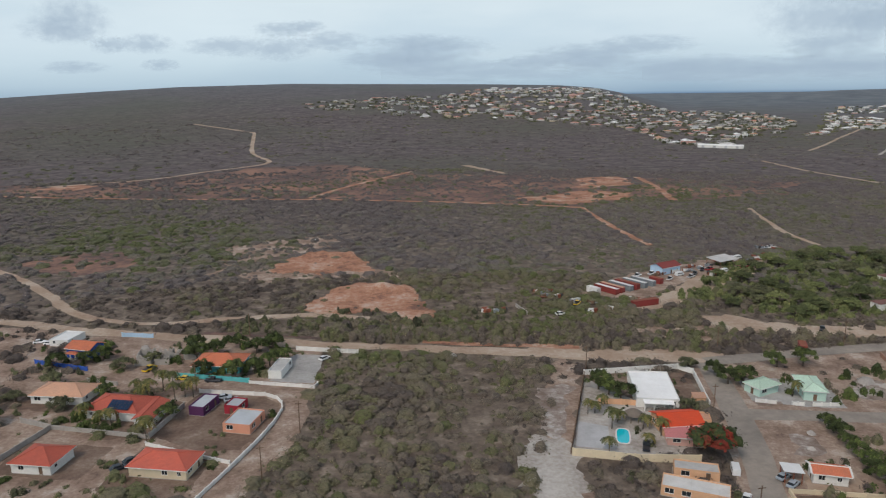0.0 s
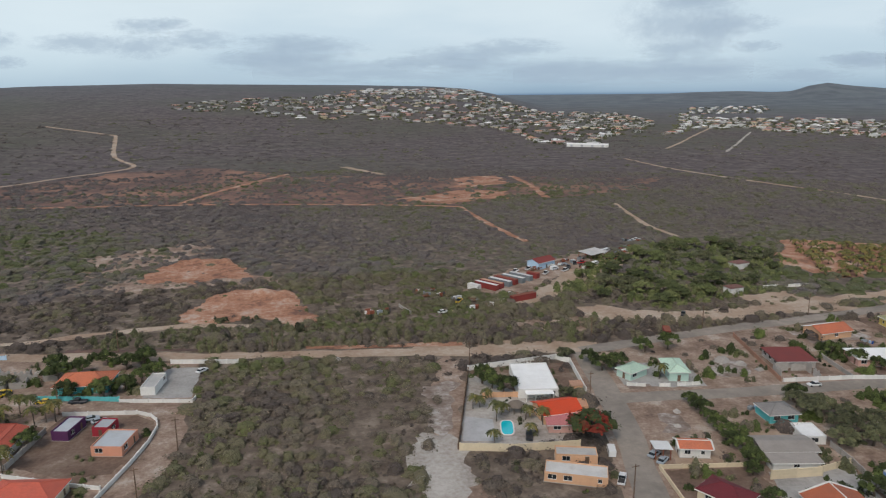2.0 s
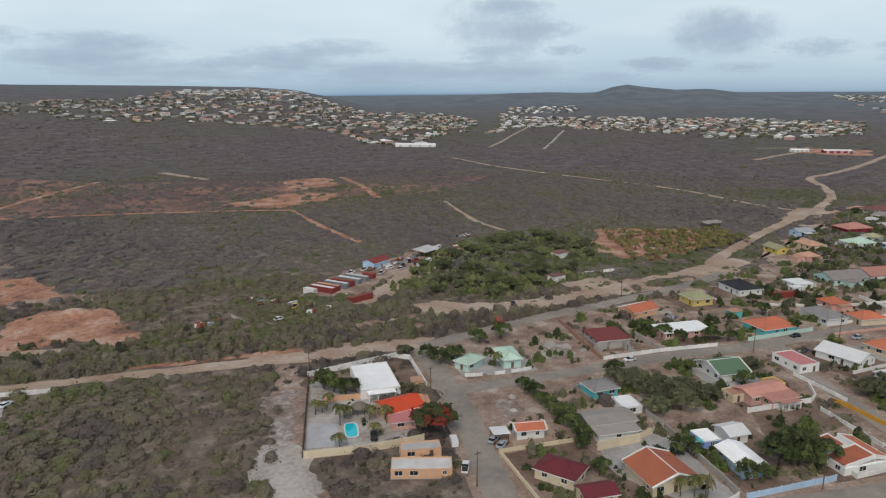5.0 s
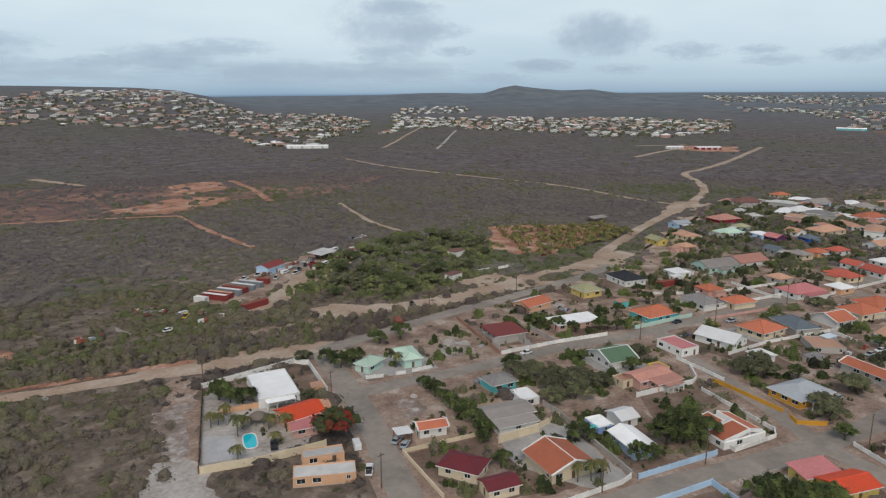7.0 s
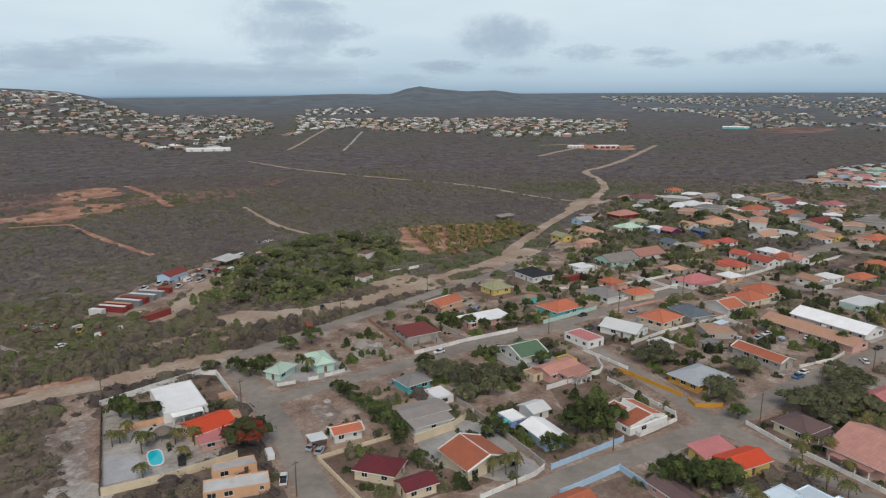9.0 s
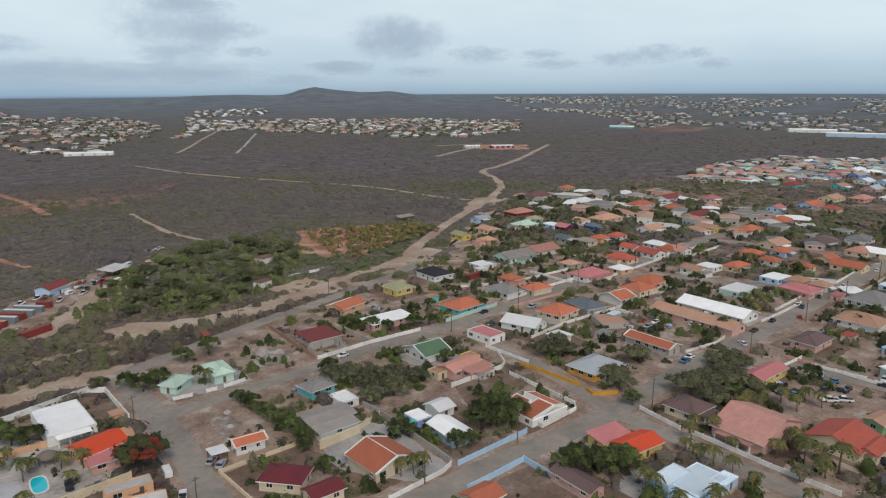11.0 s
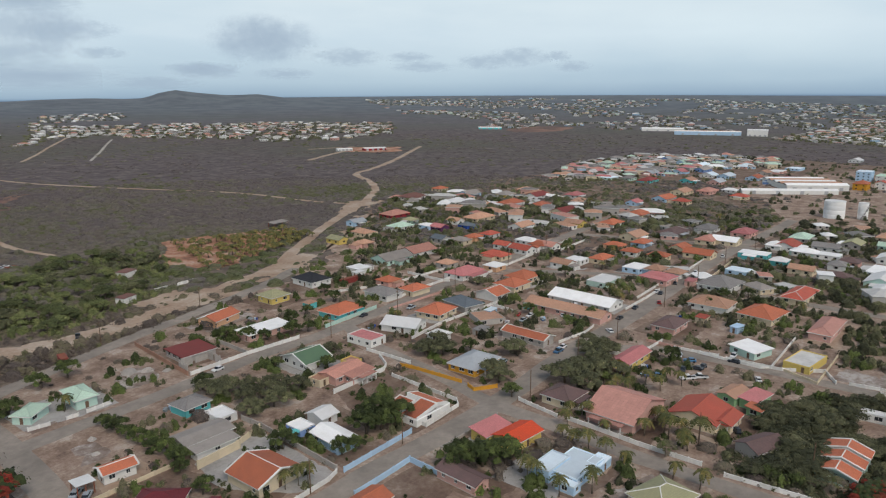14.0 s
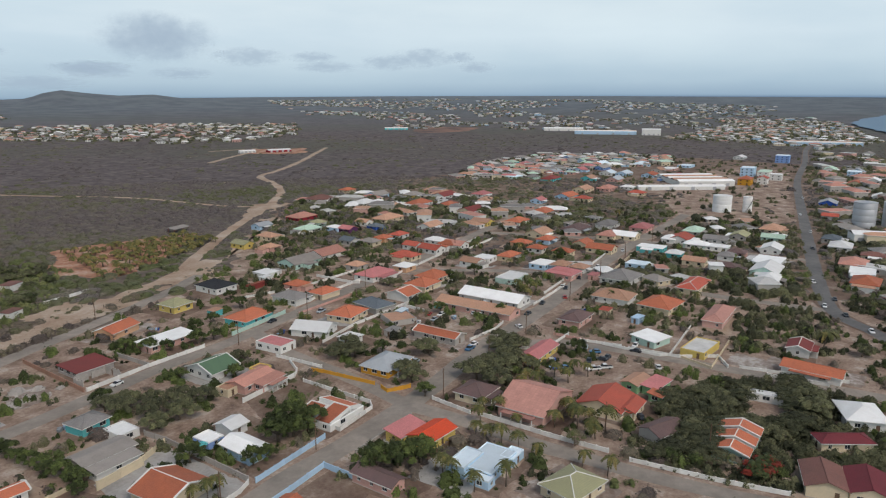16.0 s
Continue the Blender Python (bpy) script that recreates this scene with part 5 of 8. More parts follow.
cottage(904, 271, -8, 22, 12, "hip", "asbestos", "cream")
cottage(832, 240, -10, 16, 12, "hip", "salmonroof", "turquoise")
cottage(853, 235, -12, 16, 12, "gableW", "metal", "lightblue")
cottage(914, 239, -8, 19, 12, "hip", "concrete", "pinkwall")
cottage(957, 237, -9, 15, 11, "gableW", "metal", "bluewall")
cottage(926, 208, -12, 23, 12, "gableW", "mint", "lightblue")
cottage(899, 180, -12, 22, 12, "hip", "paleblue", "cream")
cottage(898, 163, -8, 17, 12, "flat", "paleblue", "pinkwall")
cottage(896, 149, -8, 15, 11, "hip", "asbestos", "lightblue")
cottage(911, 133, -10, 25, 12, "hip", "paleblue", "pinkwall")
cottage(773, 265, -12, 19, 12, "flat", "pink", "lightblue")
cottage(715, 235, -9, 15, 11, "flat", "paleblue", "mintwall")
cottage(719, 216, -12, 14, 10, "hip", "greyroof", "mintwall")
cottage(715, 194, -9, 19, 12, "hip", "darkred", "turquoise")
cottage(778, 209, -9, 19, 12, "gableW", "metal", "pinkwall")
cottage(782, 190, -9, 15, 11, "flat", "mint", "pinkwall")
cottage(813, 187, -9, 16, 11, "gableW", "pink", "lightblue")
cottage(845, 168, -12, 20, 12, "gableW", "asbestos", "bluewall")
cottage(792, 150, -10, 16, 12, "gableW", "paleblue", "white")
cottage(794, 133, -8, 20, 12, "gableW", "paleblue", "lightblue")
cottage(735, 132, -9, 18, 12, "gableW", "metal", "pinkwall")
cottage(734, 159, -12, 15, 11, "gableW", "tan", "turquoise")
cottage(793, 105, -9, 19, 12, "gableW", "orange", "lightblue")
cottage(848, 103, -10, 16, 11, "gableW", "tan", "concretewall")
cottage(873, 92, -8, 18, 12, "flat", "whiteroof", "pinkwall")
cottage(916, 78, -12, 19, 12, "flat", "paleblue", "lightblue")
cottage(748, 283, 81, 14, 10, "flat", "salmonroof", "cream")
cottage(713, 275, 78, 12, 8, "hip", "concrete", "concretewall")
cottage(713, 291, 82, 12, 8, "hip", "darkred", "lightblue")
cottage(769, 86, -8, 16, 11, "gableW", "metal", "bluewall")
cottage(801, 76, -8, 15, 11, "hip", "darkred", "concretewall")

cottage(847, 7, -8, 16, 12, "flat", "paleblue", "lightblue", 3.2, 3)
cottage(765, 8, -8, 17, 11, "hip", "orange", "ochre", 3.0, 2)
cottage(818, -21, -8, 10, 10, "flat", "whiteroof", "white", 3.2, 2)
cottage(850, -10, -8, 24, 10, "flat", "mint", "white", 3.0, 2)
cottage(1031, -32, -8, 16, 14, "flat", "paleblue", "bluewall", 3.2, 3)
cottage(888, -100, -8, 14, 12, "flat", "paleblue", "lightblue", 3.0, 2)
cottage(778, -8, -8, 12, 9, "gableW", "red", "white", 3.0, 2)


# ---- garden walls ----
def garden_wall(pts, tall, material, label, post=4.0, thick=0.22, pillars=True):
    """A masonry wall along a line, in panels between taller pillars."""
    x0, y0 = pts[0]
    root = thing("garden_wall", x0, y0, 0, label, "wall", "garden walls")
    for (ax, ay), (bx, by) in zip(pts[:-1], pts[1:]):
        L = math.hypot(bx - ax, by - ay)
        if L < 0.4:
            continue
        LINES.append((np.array([(ax, ay), (bx, by)]), 0.3))
        n = max(1, round(L / post))
        ang = math.degrees(math.atan2(by - ay, bx - ax))
        step = L / n
        pg, cg = Geo(), Geo()
        pg.box(0.15, step - 0.15, -thick / 2, thick / 2, -0.2, tall)
        pg.box(0.15, step - 0.15, -thick / 2 - 0.04, thick / 2 + 0.04, tall + 0.002, tall + 0.07)
        cg.box(-0.15, 0.15, -0.15, 0.15, -0.2, tall + 0.16)
        cg.box(-0.19, 0.19, -0.19, 0.19, tall + 0.162, tall + 0.22)
        pm, cm = pg.mesh("panel", material), cg.mesh("pillar", material)
        for i in range(n):
            px, py = ax - x0 + (bx - ax) * i / n, ay - y0 + (by - ay) * i / n
            part("panel", pm, None, root, at=pose(px, py, 0, 0, 0, ang))
            part("pillar", cm, None, root, at=pose(px, py, 0, 0, 0, ang))
        part("pillar", cm, None, root, at=pose(bx - x0, by - y0, 0, 0, 0, ang))
    return root


LIGHTBLUE, OCHRE, TURQ, BRICKISH = WALL["lightblue"], WALL["ochre"], WALL["turquoise"], surface("raw_block", (0.36, 0.20, 0.14), (0.26, 0.16, 0.12), fine=2.0)
BLUEWALL, CREAM = WALL["blue"], WALL["cream"]
WW = "white plastered garden wall with pillars"
garden_wall([(44.0, 207.0), (58.6, 209.1), (75.0, 211.4), (78.6, 207.4), (75.4, 184.4)], 1.7, WHITE, WW)
garden_wall([(31.6, 157.7), (46.2, 154.6), (62.0, 153.9)], 2.0, CREAM, "tan plastered yard wall", 5.0)
garden_wall([(43.8, 205.6), (31.3, 158.3)], 1.6, WOOD, "dark weathered yard fence", 3.0, 0.1)
garden_wall([(75.2, 118.5), (77.2, 140.8), (98.9, 138.0)], 1.0, CREAM, "low cream yard wall", 5.0)
garden_wall([(96.5, 102.3), (113.3, 101.2), (117.0, 102.0)], 1.2, WHITE, "white wall panels between dark gates", 3.2)
garden_wall([(118.3, 100.7), (143.3, 98.1)], 1.4, LIGHTBLUE, "pale blue scalloped street wall", 3.0)
garden_wall([(111.4, 92.0), (118.4, 91.1), (130.7, 90.0), (127.6, 72.0)], 1.5, LIGHTBLUE, "pale blue wall round a bare lot", 5.0)
garden_wall([(151.9, 132.3), (174.1, 129.9)], 1.5, WHITE, WW, 5.0)
garden_wall([(172.1, 125.0), (167.1, 97.9), (164.1, 95.6), (154.8, 96.1), (148.5, 96.6), (149.4, 100.3)], 1.1, WHITE, WW, 3.0)
garden_wall([(180.4, 127.5), (180.8, 123.3), (179.2, 103.3)], 1.2, OCHRE, "ochre garden wall with pillars", 2.8)
garden_wall([(177.9, 100.1), (175.9, 96.9), (182.0, 92.1)], 1.2, OCHRE, "ochre garden wall with pillars", 2.8)
garden_wall([(177.1, 82.2), (172.7, 68.3)], 1.1, WHITE, WW, 2.6)
garden_wall([(172.7, 65.1), (171.6, 58.5), (168.6, 43.6), (166.6, 27.8)], 1.2, WHITE, WW, 3.2)
garden_wall([(139.9, 86.5), (164.4, 83.0)], 0.9, CONCRETE, "low grey street wall", 5.0)
garden_wall([(138.4, 181.0), (160.8, 179.2), (183.0, 175.4)], 1.3, WHITE, WW, 4.0)
garden_wall([(197.0, 174.7), (227.8, 173.2)], 1.5, WALL["mintwall"], "pale turquoise street wall", 4.0)
garden_wall([(146.2, 220.7), (137.9, 181.8)], 1.4, BRICKISH, "raw clay block wall", 5.0)
garden_wall([(163.8, 196.7), (161.3, 179.6)], 1.4, CONCRETE, "grey block wall", 5.0)
garden_wall([(-73.9, 195.6), (-53.7, 193.1), (-49.5, 190.6), (-47.3, 187.3), (-46.3, 183.3), (-46.7, 175.7), (-48.6, 165.3), (-52.8, 148.5), (-59.1, 126.5)], 1.1, WHITE, "curved white wall along a dirt lane", 3.5)
garden_wall([(-60.6, 201.9), (-39.8, 198.3), (-39.2, 200.7)], 1.0, WHITE, WW, 4.0)
garden_wall([(-51.7, 230.0), (-29.8, 226.3)], 1.4, WHITE, WW, 4.0)
garden_wall([(-85.1, 207.5), (-61.0, 202.8)], 1.4, TURQ, "turquoise street wall", 3.0)
garden_wall([(-137.0, 219.4), (-116.3, 212.8)], 1.3, BLUEWALL, "blue and white street wall", 3.0)
garden_wall([(-111.9, 204.1), (-101.4, 201.2)], 1.2, CONCRETE, "grey street wall", 4.0)
garden_wall([(-75.1, 185.9), (-77.7, 167.6)], 1.5, CONCRETE, "dark grey block wall between plots", 4.0)
garden_wall([(-117.0, 177.1), (-106.5, 173.1), (-110.9, 153.6)], 1.4, CONCRETE, "grey block wall between plots", 4.0)
garden_wall([(-106.5, 173.1), (-78.2, 167.5)], 1.2, CONCRETE, "grey block wall between plots", 4.0)
garden_wall([(-77.1, 164.0), (-60.9, 157.5), (-52.8, 154.6)], 0.9, WHITE, "low white wall behind a house", 4.0)
garden_wall([(89.7, 187.0), (94.9, 185.5)], 1.0, WHITE, "low white front wall", 2.2)
garden_wall([(99.2, 184.8), (102.3, 184.2)], 1.0, WHITE, "low white front wall", 2.0)
garden_wall([(104.8, 184.0), (112.1, 183.9)], 1.0, WHITE, "low white front wall", 2.4)
garden_wall([(124.9, 143.0), (124.4, 134.9), (117.9, 102.7)], 1.5, CONCRETE, "grey block wall beside a gravel yard", 4.0)
garden_wall([(100.6, 131.9), (113.4, 131.2)], 2.3, CREAM, "tall cream wall under a shed roof", 6.0)
garden_wall([(113.4, 132.4), (123.4, 134.4)], 1.6, CREAM, "tan pierced block wall", 2.5)
garden_wall([(184.2, 139.2), (178.2, 131.8), (174.1, 129.9)], 1.2, WHITE, WW, 4.0)
garden_wall([(204.4, 139.1), (225.5, 139.0), (268.6, 131.8)], 1.1, WHITE, WW, 4.0)
garden_wall([(227.1, 77.7), (230.3, 62.9), (250.4, 59.2)], 1.0, WHITE, "low white wall at a street corner", 3.0)
garden_wall([(245.5, 53.5), (245.3, 38.5)], 1.0, WHITE, WW, 3.0)
garden_wall([(243.9, 35.7), (242.9, 18.4), (248.8, 6.0), (240.1, 2.4)], 1.1, WHITE, WW, 3.0)
garden_wall([(241.3, -1.3), (242.0, -33.2)], 1.0, WHITE, WW, 4.0)
garden_wall([(281.0, 82.3), (302.9, 79.5), (318.7, 78.1)], 1.1, WHITE, WW, 4.0)
garden_wall([(229.0, 90.9), (244.1, 86.5), (253.1, 86.4)], 1.0, WHITE, WW, 4.0)
garden_wall([(246.3, 173.8), (262.4, 173.3), (300.4, 170.3)], 1.2, WHITE, WW, 5.0)
garden_wall([(300.4, 160.4), (345.3, 158.6), (400, 156)], 1.2, WHITE, WW, 5.0)
garden_wall([(234.9, 205.0), (262.2, 189.7), (300.3, 183.3)], 1.0, WHITE, WW, 5.0)
garden_wall([(164.4, 22.0), (163.4, 2.0), (163.8, -14.0)], 1.1, WHITE, WW, 4.0)


# ---- trees and palms ----
garden_wall([(243.5, 18.2), (236.8, 7.4), (266.3, 3.2)], 0.9, WALL["cream"], "low cream fence round a yellow house", 2.5)
garden_wall([(245.0, 45.2), (243.4, 37.1), (241.4, 24.5), (243.6, 21.5), (278.6, 17.6)], 1.0, WHITE, WW)
garden_wall([(248.3, 64.2), (245.6, 48.5)], 0.9, WALL["pinkwall"], "low pink garden wall with pillars", 2.5)
garden_wall([(237.6, -9.6), (236.6, -27.3)], 1.2, WHITE, WW)
garden_wall([(195, 275.4), (218, 275.0)], 1.3, WHITE, "white pillared fence beside the dirt road", 2.0)


garden_wall([(229.2, 167.2), (265.1, 161.8)], 0.9, WALL["pinkwall"], "low pink garden wall with pillars", 3.5)
garden_wall([(283.4, 195.0), (279.6, 172.2), (280.9, 169.0)], 1.2, WHITE, WW)
garden_wall([(186.0, 146.0), (185.0, 134.4), (184.0, 126.1)], 1.1, WHITE, WW)
garden_wall([(256.9, 132.6), (253.2, 120.2)], 1.2, WHITE, WW)
garden_wall([(373.2, 149.0), (406.1, 146.5)], 1.2, WHITE, WW, 5.0)
garden_wall([(29.6, 277.3), (33.2, 266.9)], 1.3, CONCRETE, "long pale sheet fence at a scrap yard", 5.0)


garden_wall([(345, 76.5), (400, 73)], 1.1, WHITE, WW, 5.0)
garden_wall([(300, 83), (330, 80.5)], 1.1, WHITE, WW, 4.0)
garden_wall([(352, 62.5), (395, 59.5)], 1.1, CREAM, "low cream garden wall with pillars", 5.0)


def tree_meshes(seed, material, blobs, spread, tall, leafsize, shade=0.10, mass=(0.26, 0.44), tone=0.2):
    """A thorn tree: a forked trunk and a wide, low crown of many small leaf masses."""
    rng = np.random.default_rng(seed)
    trunk = Geo()
    trunk.tube([(0, 0, -0.2, 0.30), (0.1, 0.05, tall * 0.25, 0.22), (0.05, 0.15, tall * 0.5, 0.15)], 7)
    cs, rs, hs = [], [], []
    lean = rng.normal(0, 0.35, 2)
    for i in range(blobs):
        a, q = 2.4 * i + rng.random(), math.sqrt((i + 0.3) / blobs) * rng.uniform(0.75, 1.1)
        c = (lean[0] + spread * q * math.cos(a), lean[1] + spread * q * math.sin(a) * 0.9, tall * (0.36 + 0.34 * (1 - q * q) + 0.14 * rng.random()))
        cs.append(c)
        rs.append(spread * rng.uniform(*mass))
        hs.append(tall * rng.uniform(0.16, 0.30))
        if i % 2 == 0:
            trunk.tube([(0.05, 0.1, tall * 0.28, 0.12), (c[0] * 0.5, c[1] * 0.5, tall * 0.42, 0.07), (c[0], c[1], c[2] + 0.2, 0.035)], 5)
    crown = leaf_cloud("crown", np.array(cs), np.array(rs), np.array(hs), np.clip(rng.normal(0.54 if shade < 0.2 else 0.5, tone if shade < 0.2 else 0.05, blobs), 0, 1), int(640 / blobs), leafsize * 1.15, rng, material, 6, 0.6, 0.72, shade)
    return trunk.mesh("trunk", BARK, True), crown


def palm_meshes(seed, tall, fronds, reach=1.0, dry=0.0):
    rng = np.random.default_rng(seed)
    lean = rng.normal(0, 0.5, 2)
    trunk = Geo()
    trunk.tube([(0, 0, -0.2, 0.2), (lean[0] * 0.3, lean[1] * 0.3, tall * 0.4, 0.15), (lean[0], lean[1], tall, 0.12)], 7)
    v, f, tint = [], [], []
    for i in range(fronds):
        a = 2 * math.pi * i / fronds + rng.normal(0, 0.15)
        up = rng.uniform(-0.2, 1.1)
        L = rng.uniform(2.0, 2.9) * reach
        d, s = np.array((math.cos(a), math.sin(a), 0.0)), np.array((-math.sin(a), math.cos(a), 0.0))
        t0 = rng.uniform(0.2, 0.75) + dry - (0.0 if up > 0.1 else -0.25)
        segs = 7
        for k in range(segs):
            q0, q1 = k / segs, (k + 0.82) / segs
            def spine(q):
                return np.array((lean[0], lean[1], tall)) + d * L * q * (1 - 0.12 * q) + np.array((0, 0, L * (up * q * 0.55 - 0.85 * q * q)))
            for sg in (-1, 1):
                wd = 0.62 * math.sin(math.pi * min(0.97, 0.16 + 0.84 * q0))
                p, q_ = spine(q0), spine(q1)
                o = s * sg * wd + d * 0.25 + np.array((0, 0, -0.28 * wd))
                n = len(v)
                v += [tuple(p), tuple(q_), tuple(q_ + o * 0.95), tuple(p + o)]
                f.append((n, n + 1, n + 2, n + 3))
                tint.append(min(1, max(0, t0 + rng.normal(0, 0.08))))
    me = mesh_of("crown", v, f, PALM)
    me.attributes.new("tint", "FLOAT", "FACE").data.foreach_set("value", np.array(tint, np.float32))
    return trunk.mesh("trunk", BARK, True), me

# ---- growth ----
def inside(poly, x, y):
    n, hit = len(poly), np.zeros(len(x), bool)
    for i in range(n):
        (x0, y0), (x1, y1) = poly[i], poly[(i + 1) % n]
        hit ^= ((y0 > y) != (y1 > y)) & (x < (x1 - x0) * (y - y0) / (y1 - y0 + 1e-9) + x0)
    return hit


def free_of(x, y, rng, margin=1.0, plots=True):
    """True where no road, house or cleared plot lies."""
    ok = np.ones(len(x), bool)
    for line, half in LINES:
        for a, b in zip(line[:-1], line[1:]):
            d = b - a
            t = np.clip(((x - a[0]) * d[0] + (y - a[1]) * d[1]) / (d @ d + 1e-9), 0, 1)
            ok &= np.hypot(x - a[0] - t * d[0], y - a[1] - t * d[1]) > half + margin
    for px, py, r, hw, hd in BOXES:
        c, s = math.cos(r), math.sin(r)
        u, v = (x - px) * c + (y - py) * s, -(x - px) * s + (y - py) * c
        ok &= (np.abs(u) > hw + margin) | (np.abs(v) > hd + margin)
    if plots:
        for poly, keep in PLOTS:
            ok &= ~(inside(poly, x, y) & (rng.random(len(x)) < keep))
    return ok


DOME = {8: [(0.0, 0.86), (0.38, 1.0), (0.74, 0.74), (0.95, 0.34)], 6: [(0.0, 0.95), (0.66, 0.74)]}


def leaf_cloud(name, centres, radii, heights, tints, count, size, rng, material, sides=8, spread=0.3, core=1.0, shade=0.10):
    """Many shrubs or leaf masses as one mesh: an uneven rounded body each, ragged with small leaf clumps."""
    n = len(centres)
    radii, heights = np.asarray(radii, float), np.asarray(heights, float)
    rings_ = DOME[sides]
    nr = len(rings_)
    ang = (np.arange(sides)[None, None, :] + 0.5 * np.arange(nr)[None, :, None]) * 2 * np.pi / sides + rng.random((n, 1, 1)) * 6.3
    zz = np.array([q[0] for q in rings_])[None, :, None] + np.zeros((n, nr, sides))
    rr = core * np.array([q[1] for q in rings_])[None, :, None] * (0.74 + 0.5 * rng.random((n, nr, sides)))
    sq = 1 + 0.5 * (rng.random((n, 1, 1)) - 0.5)
    dx, dy = np.cos(ang), np.sin(ang)
    lump = 0.82 + 0.32 * rng.random((n, nr, sides))
    body = np.stack([centres[:, None, None, 0] + dx * rr * sq * radii[:, None, None], centres[:, None, None, 1] + dy * rr / sq * radii[:, None, None],
                     centres[:, None, None, 2] + zz * lump * heights[:, None, None]], -1).reshape(n, nr * sides, 3)
    bn = np.stack([dx * (1 - zz * 0.8), dy * (1 - zz * 0.8), zz + 0.8], -1).reshape(n, nr * sides, 3)
    tip = np.stack([centres[:, 0], centres[:, 1], centres[:, 2] + heights * (0.92 + 0.2 * rng.random(n))], -1)[:, None, :]
    V = np.concatenate([body, tip], 1)
    N = np.concatenate([bn, np.tile(np.array([0.0, 0.0, 1.0]), (n, 1, 1))], 1) + rng.normal(0, 0.22, (n, nr * sides + 1, 3))
    per = nr * sides + 1
    tri = []
    for i in range(nr - 1):
        for k in range(sides):
            a_, b_ = i * sides + k, i * sides + (k + 1) % sides
            tri += [(a_, b_, b_ + sides), (a_, b_ + sides, a_ + sides)]
    for k in range(sides):
        tri.append(((nr - 1) * sides + k, (nr - 1) * sides + (k + 1) % sides, per - 1))
    tri = np.array(tri)
    F = (tri[None] + (np.arange(n) * per)[:, None, None]).reshape(-1)
    verts, norms = [V.reshape(-1, 3)], [N.reshape(-1, 3)]
    loops, starts = [F], [np.arange(0, len(F), 3)]
    tint = [np.repeat(tints, len(tri)) + rng.normal(0, 0.03, n * len(tri))]
    if count:
        a = rng.random((n, count)) * 2 * np.pi
        up = rng.random((n, count)) ** 0.8
        ring = np.sqrt(np.clip(1 - (up * 0.97) ** 2, 0, 1))
        k = 1.12 - spread * rng.random((n, count))
        nx, ny, nz = ring * np.cos(a), ring * np.sin(a), up
        c = np.stack([centres[:, None, 0] + nx * radii[:, None] * k * sq[:, :, 0], centres[:, None, 1] + ny * radii[:, None] * k / sq[:, :, 0], centres[:, None, 2] + (0.1 + 0.9 * nz) * heights[:, None] * k], -1)
        nrm = np.stack([nx, ny, nz + 0.45], -1) + rng.normal(0, 0.3, (n, count, 3))
        u = np.cross(nrm, rng.normal(0, 1, (n, count, 3)))
        u /= np.linalg.norm(u, axis=-1, keepdims=True)
        v = np.cross(nrm, u)
        v /= np.linalg.norm(v, axis=-1, keepdims=True)
        sc = (size * (0.6 + 0.8 * rng.random((n, count))))[..., None] * np.sqrt(radii[:, None, None])
        q = np.stack([c + u * sc * fu + v * sc * fv for fu, fv in ((-0.5, -0.35), (0.45, -0.45), (0.5, 0.4), (-0.35, 0.5))], 2)
        soft = np.stack([nx, ny, nz + 0.9], -1) + rng.normal(0, 0.15, (n, count, 3))
        base = n * per
        verts.append(q.reshape(-1, 3))
        norms.append(np.repeat(soft.reshape(-1, 3), 4, 0))
        loops.append(base + np.arange(4 * n * count))
        starts.append(len(F) + np.arange(0, 4 * n * count, 4))
        tint.append((tints[:, None] + rng.normal(0.03, shade, (n, count))).ravel())
    verts, norms = np.concatenate(verts), np.concatenate(norms)
    norms /= np.linalg.norm(norms, axis=-1, keepdims=True)
    loops, starts, tint = np.concatenate(loops), np.concatenate(starts), np.clip(np.concatenate(tint), 0, 1)
    me = bpy.data.meshes.new(name)
    me.vertices.add(len(verts))
    me.vertices.foreach_set("co", verts.astype(np.float32).ravel())
    me.loops.add(len(loops))
    me.loops.foreach_set("vertex_index", loops.astype(np.int32))
    me.polygons.add(len(starts))
    me.polygons.foreach_set("loop_start", starts.astype(np.int32))
    me.polygons.foreach_set("use_smooth", np.ones(len(starts), bool))
    me.attributes.new("tint", "FLOAT", "FACE").data.foreach_set("value", tint.astype(np.float32))
    me.materials.append(material)
    me.update()
    me.validate()
    me.normals_split_custom_set_from_vertices(norms)
    return me


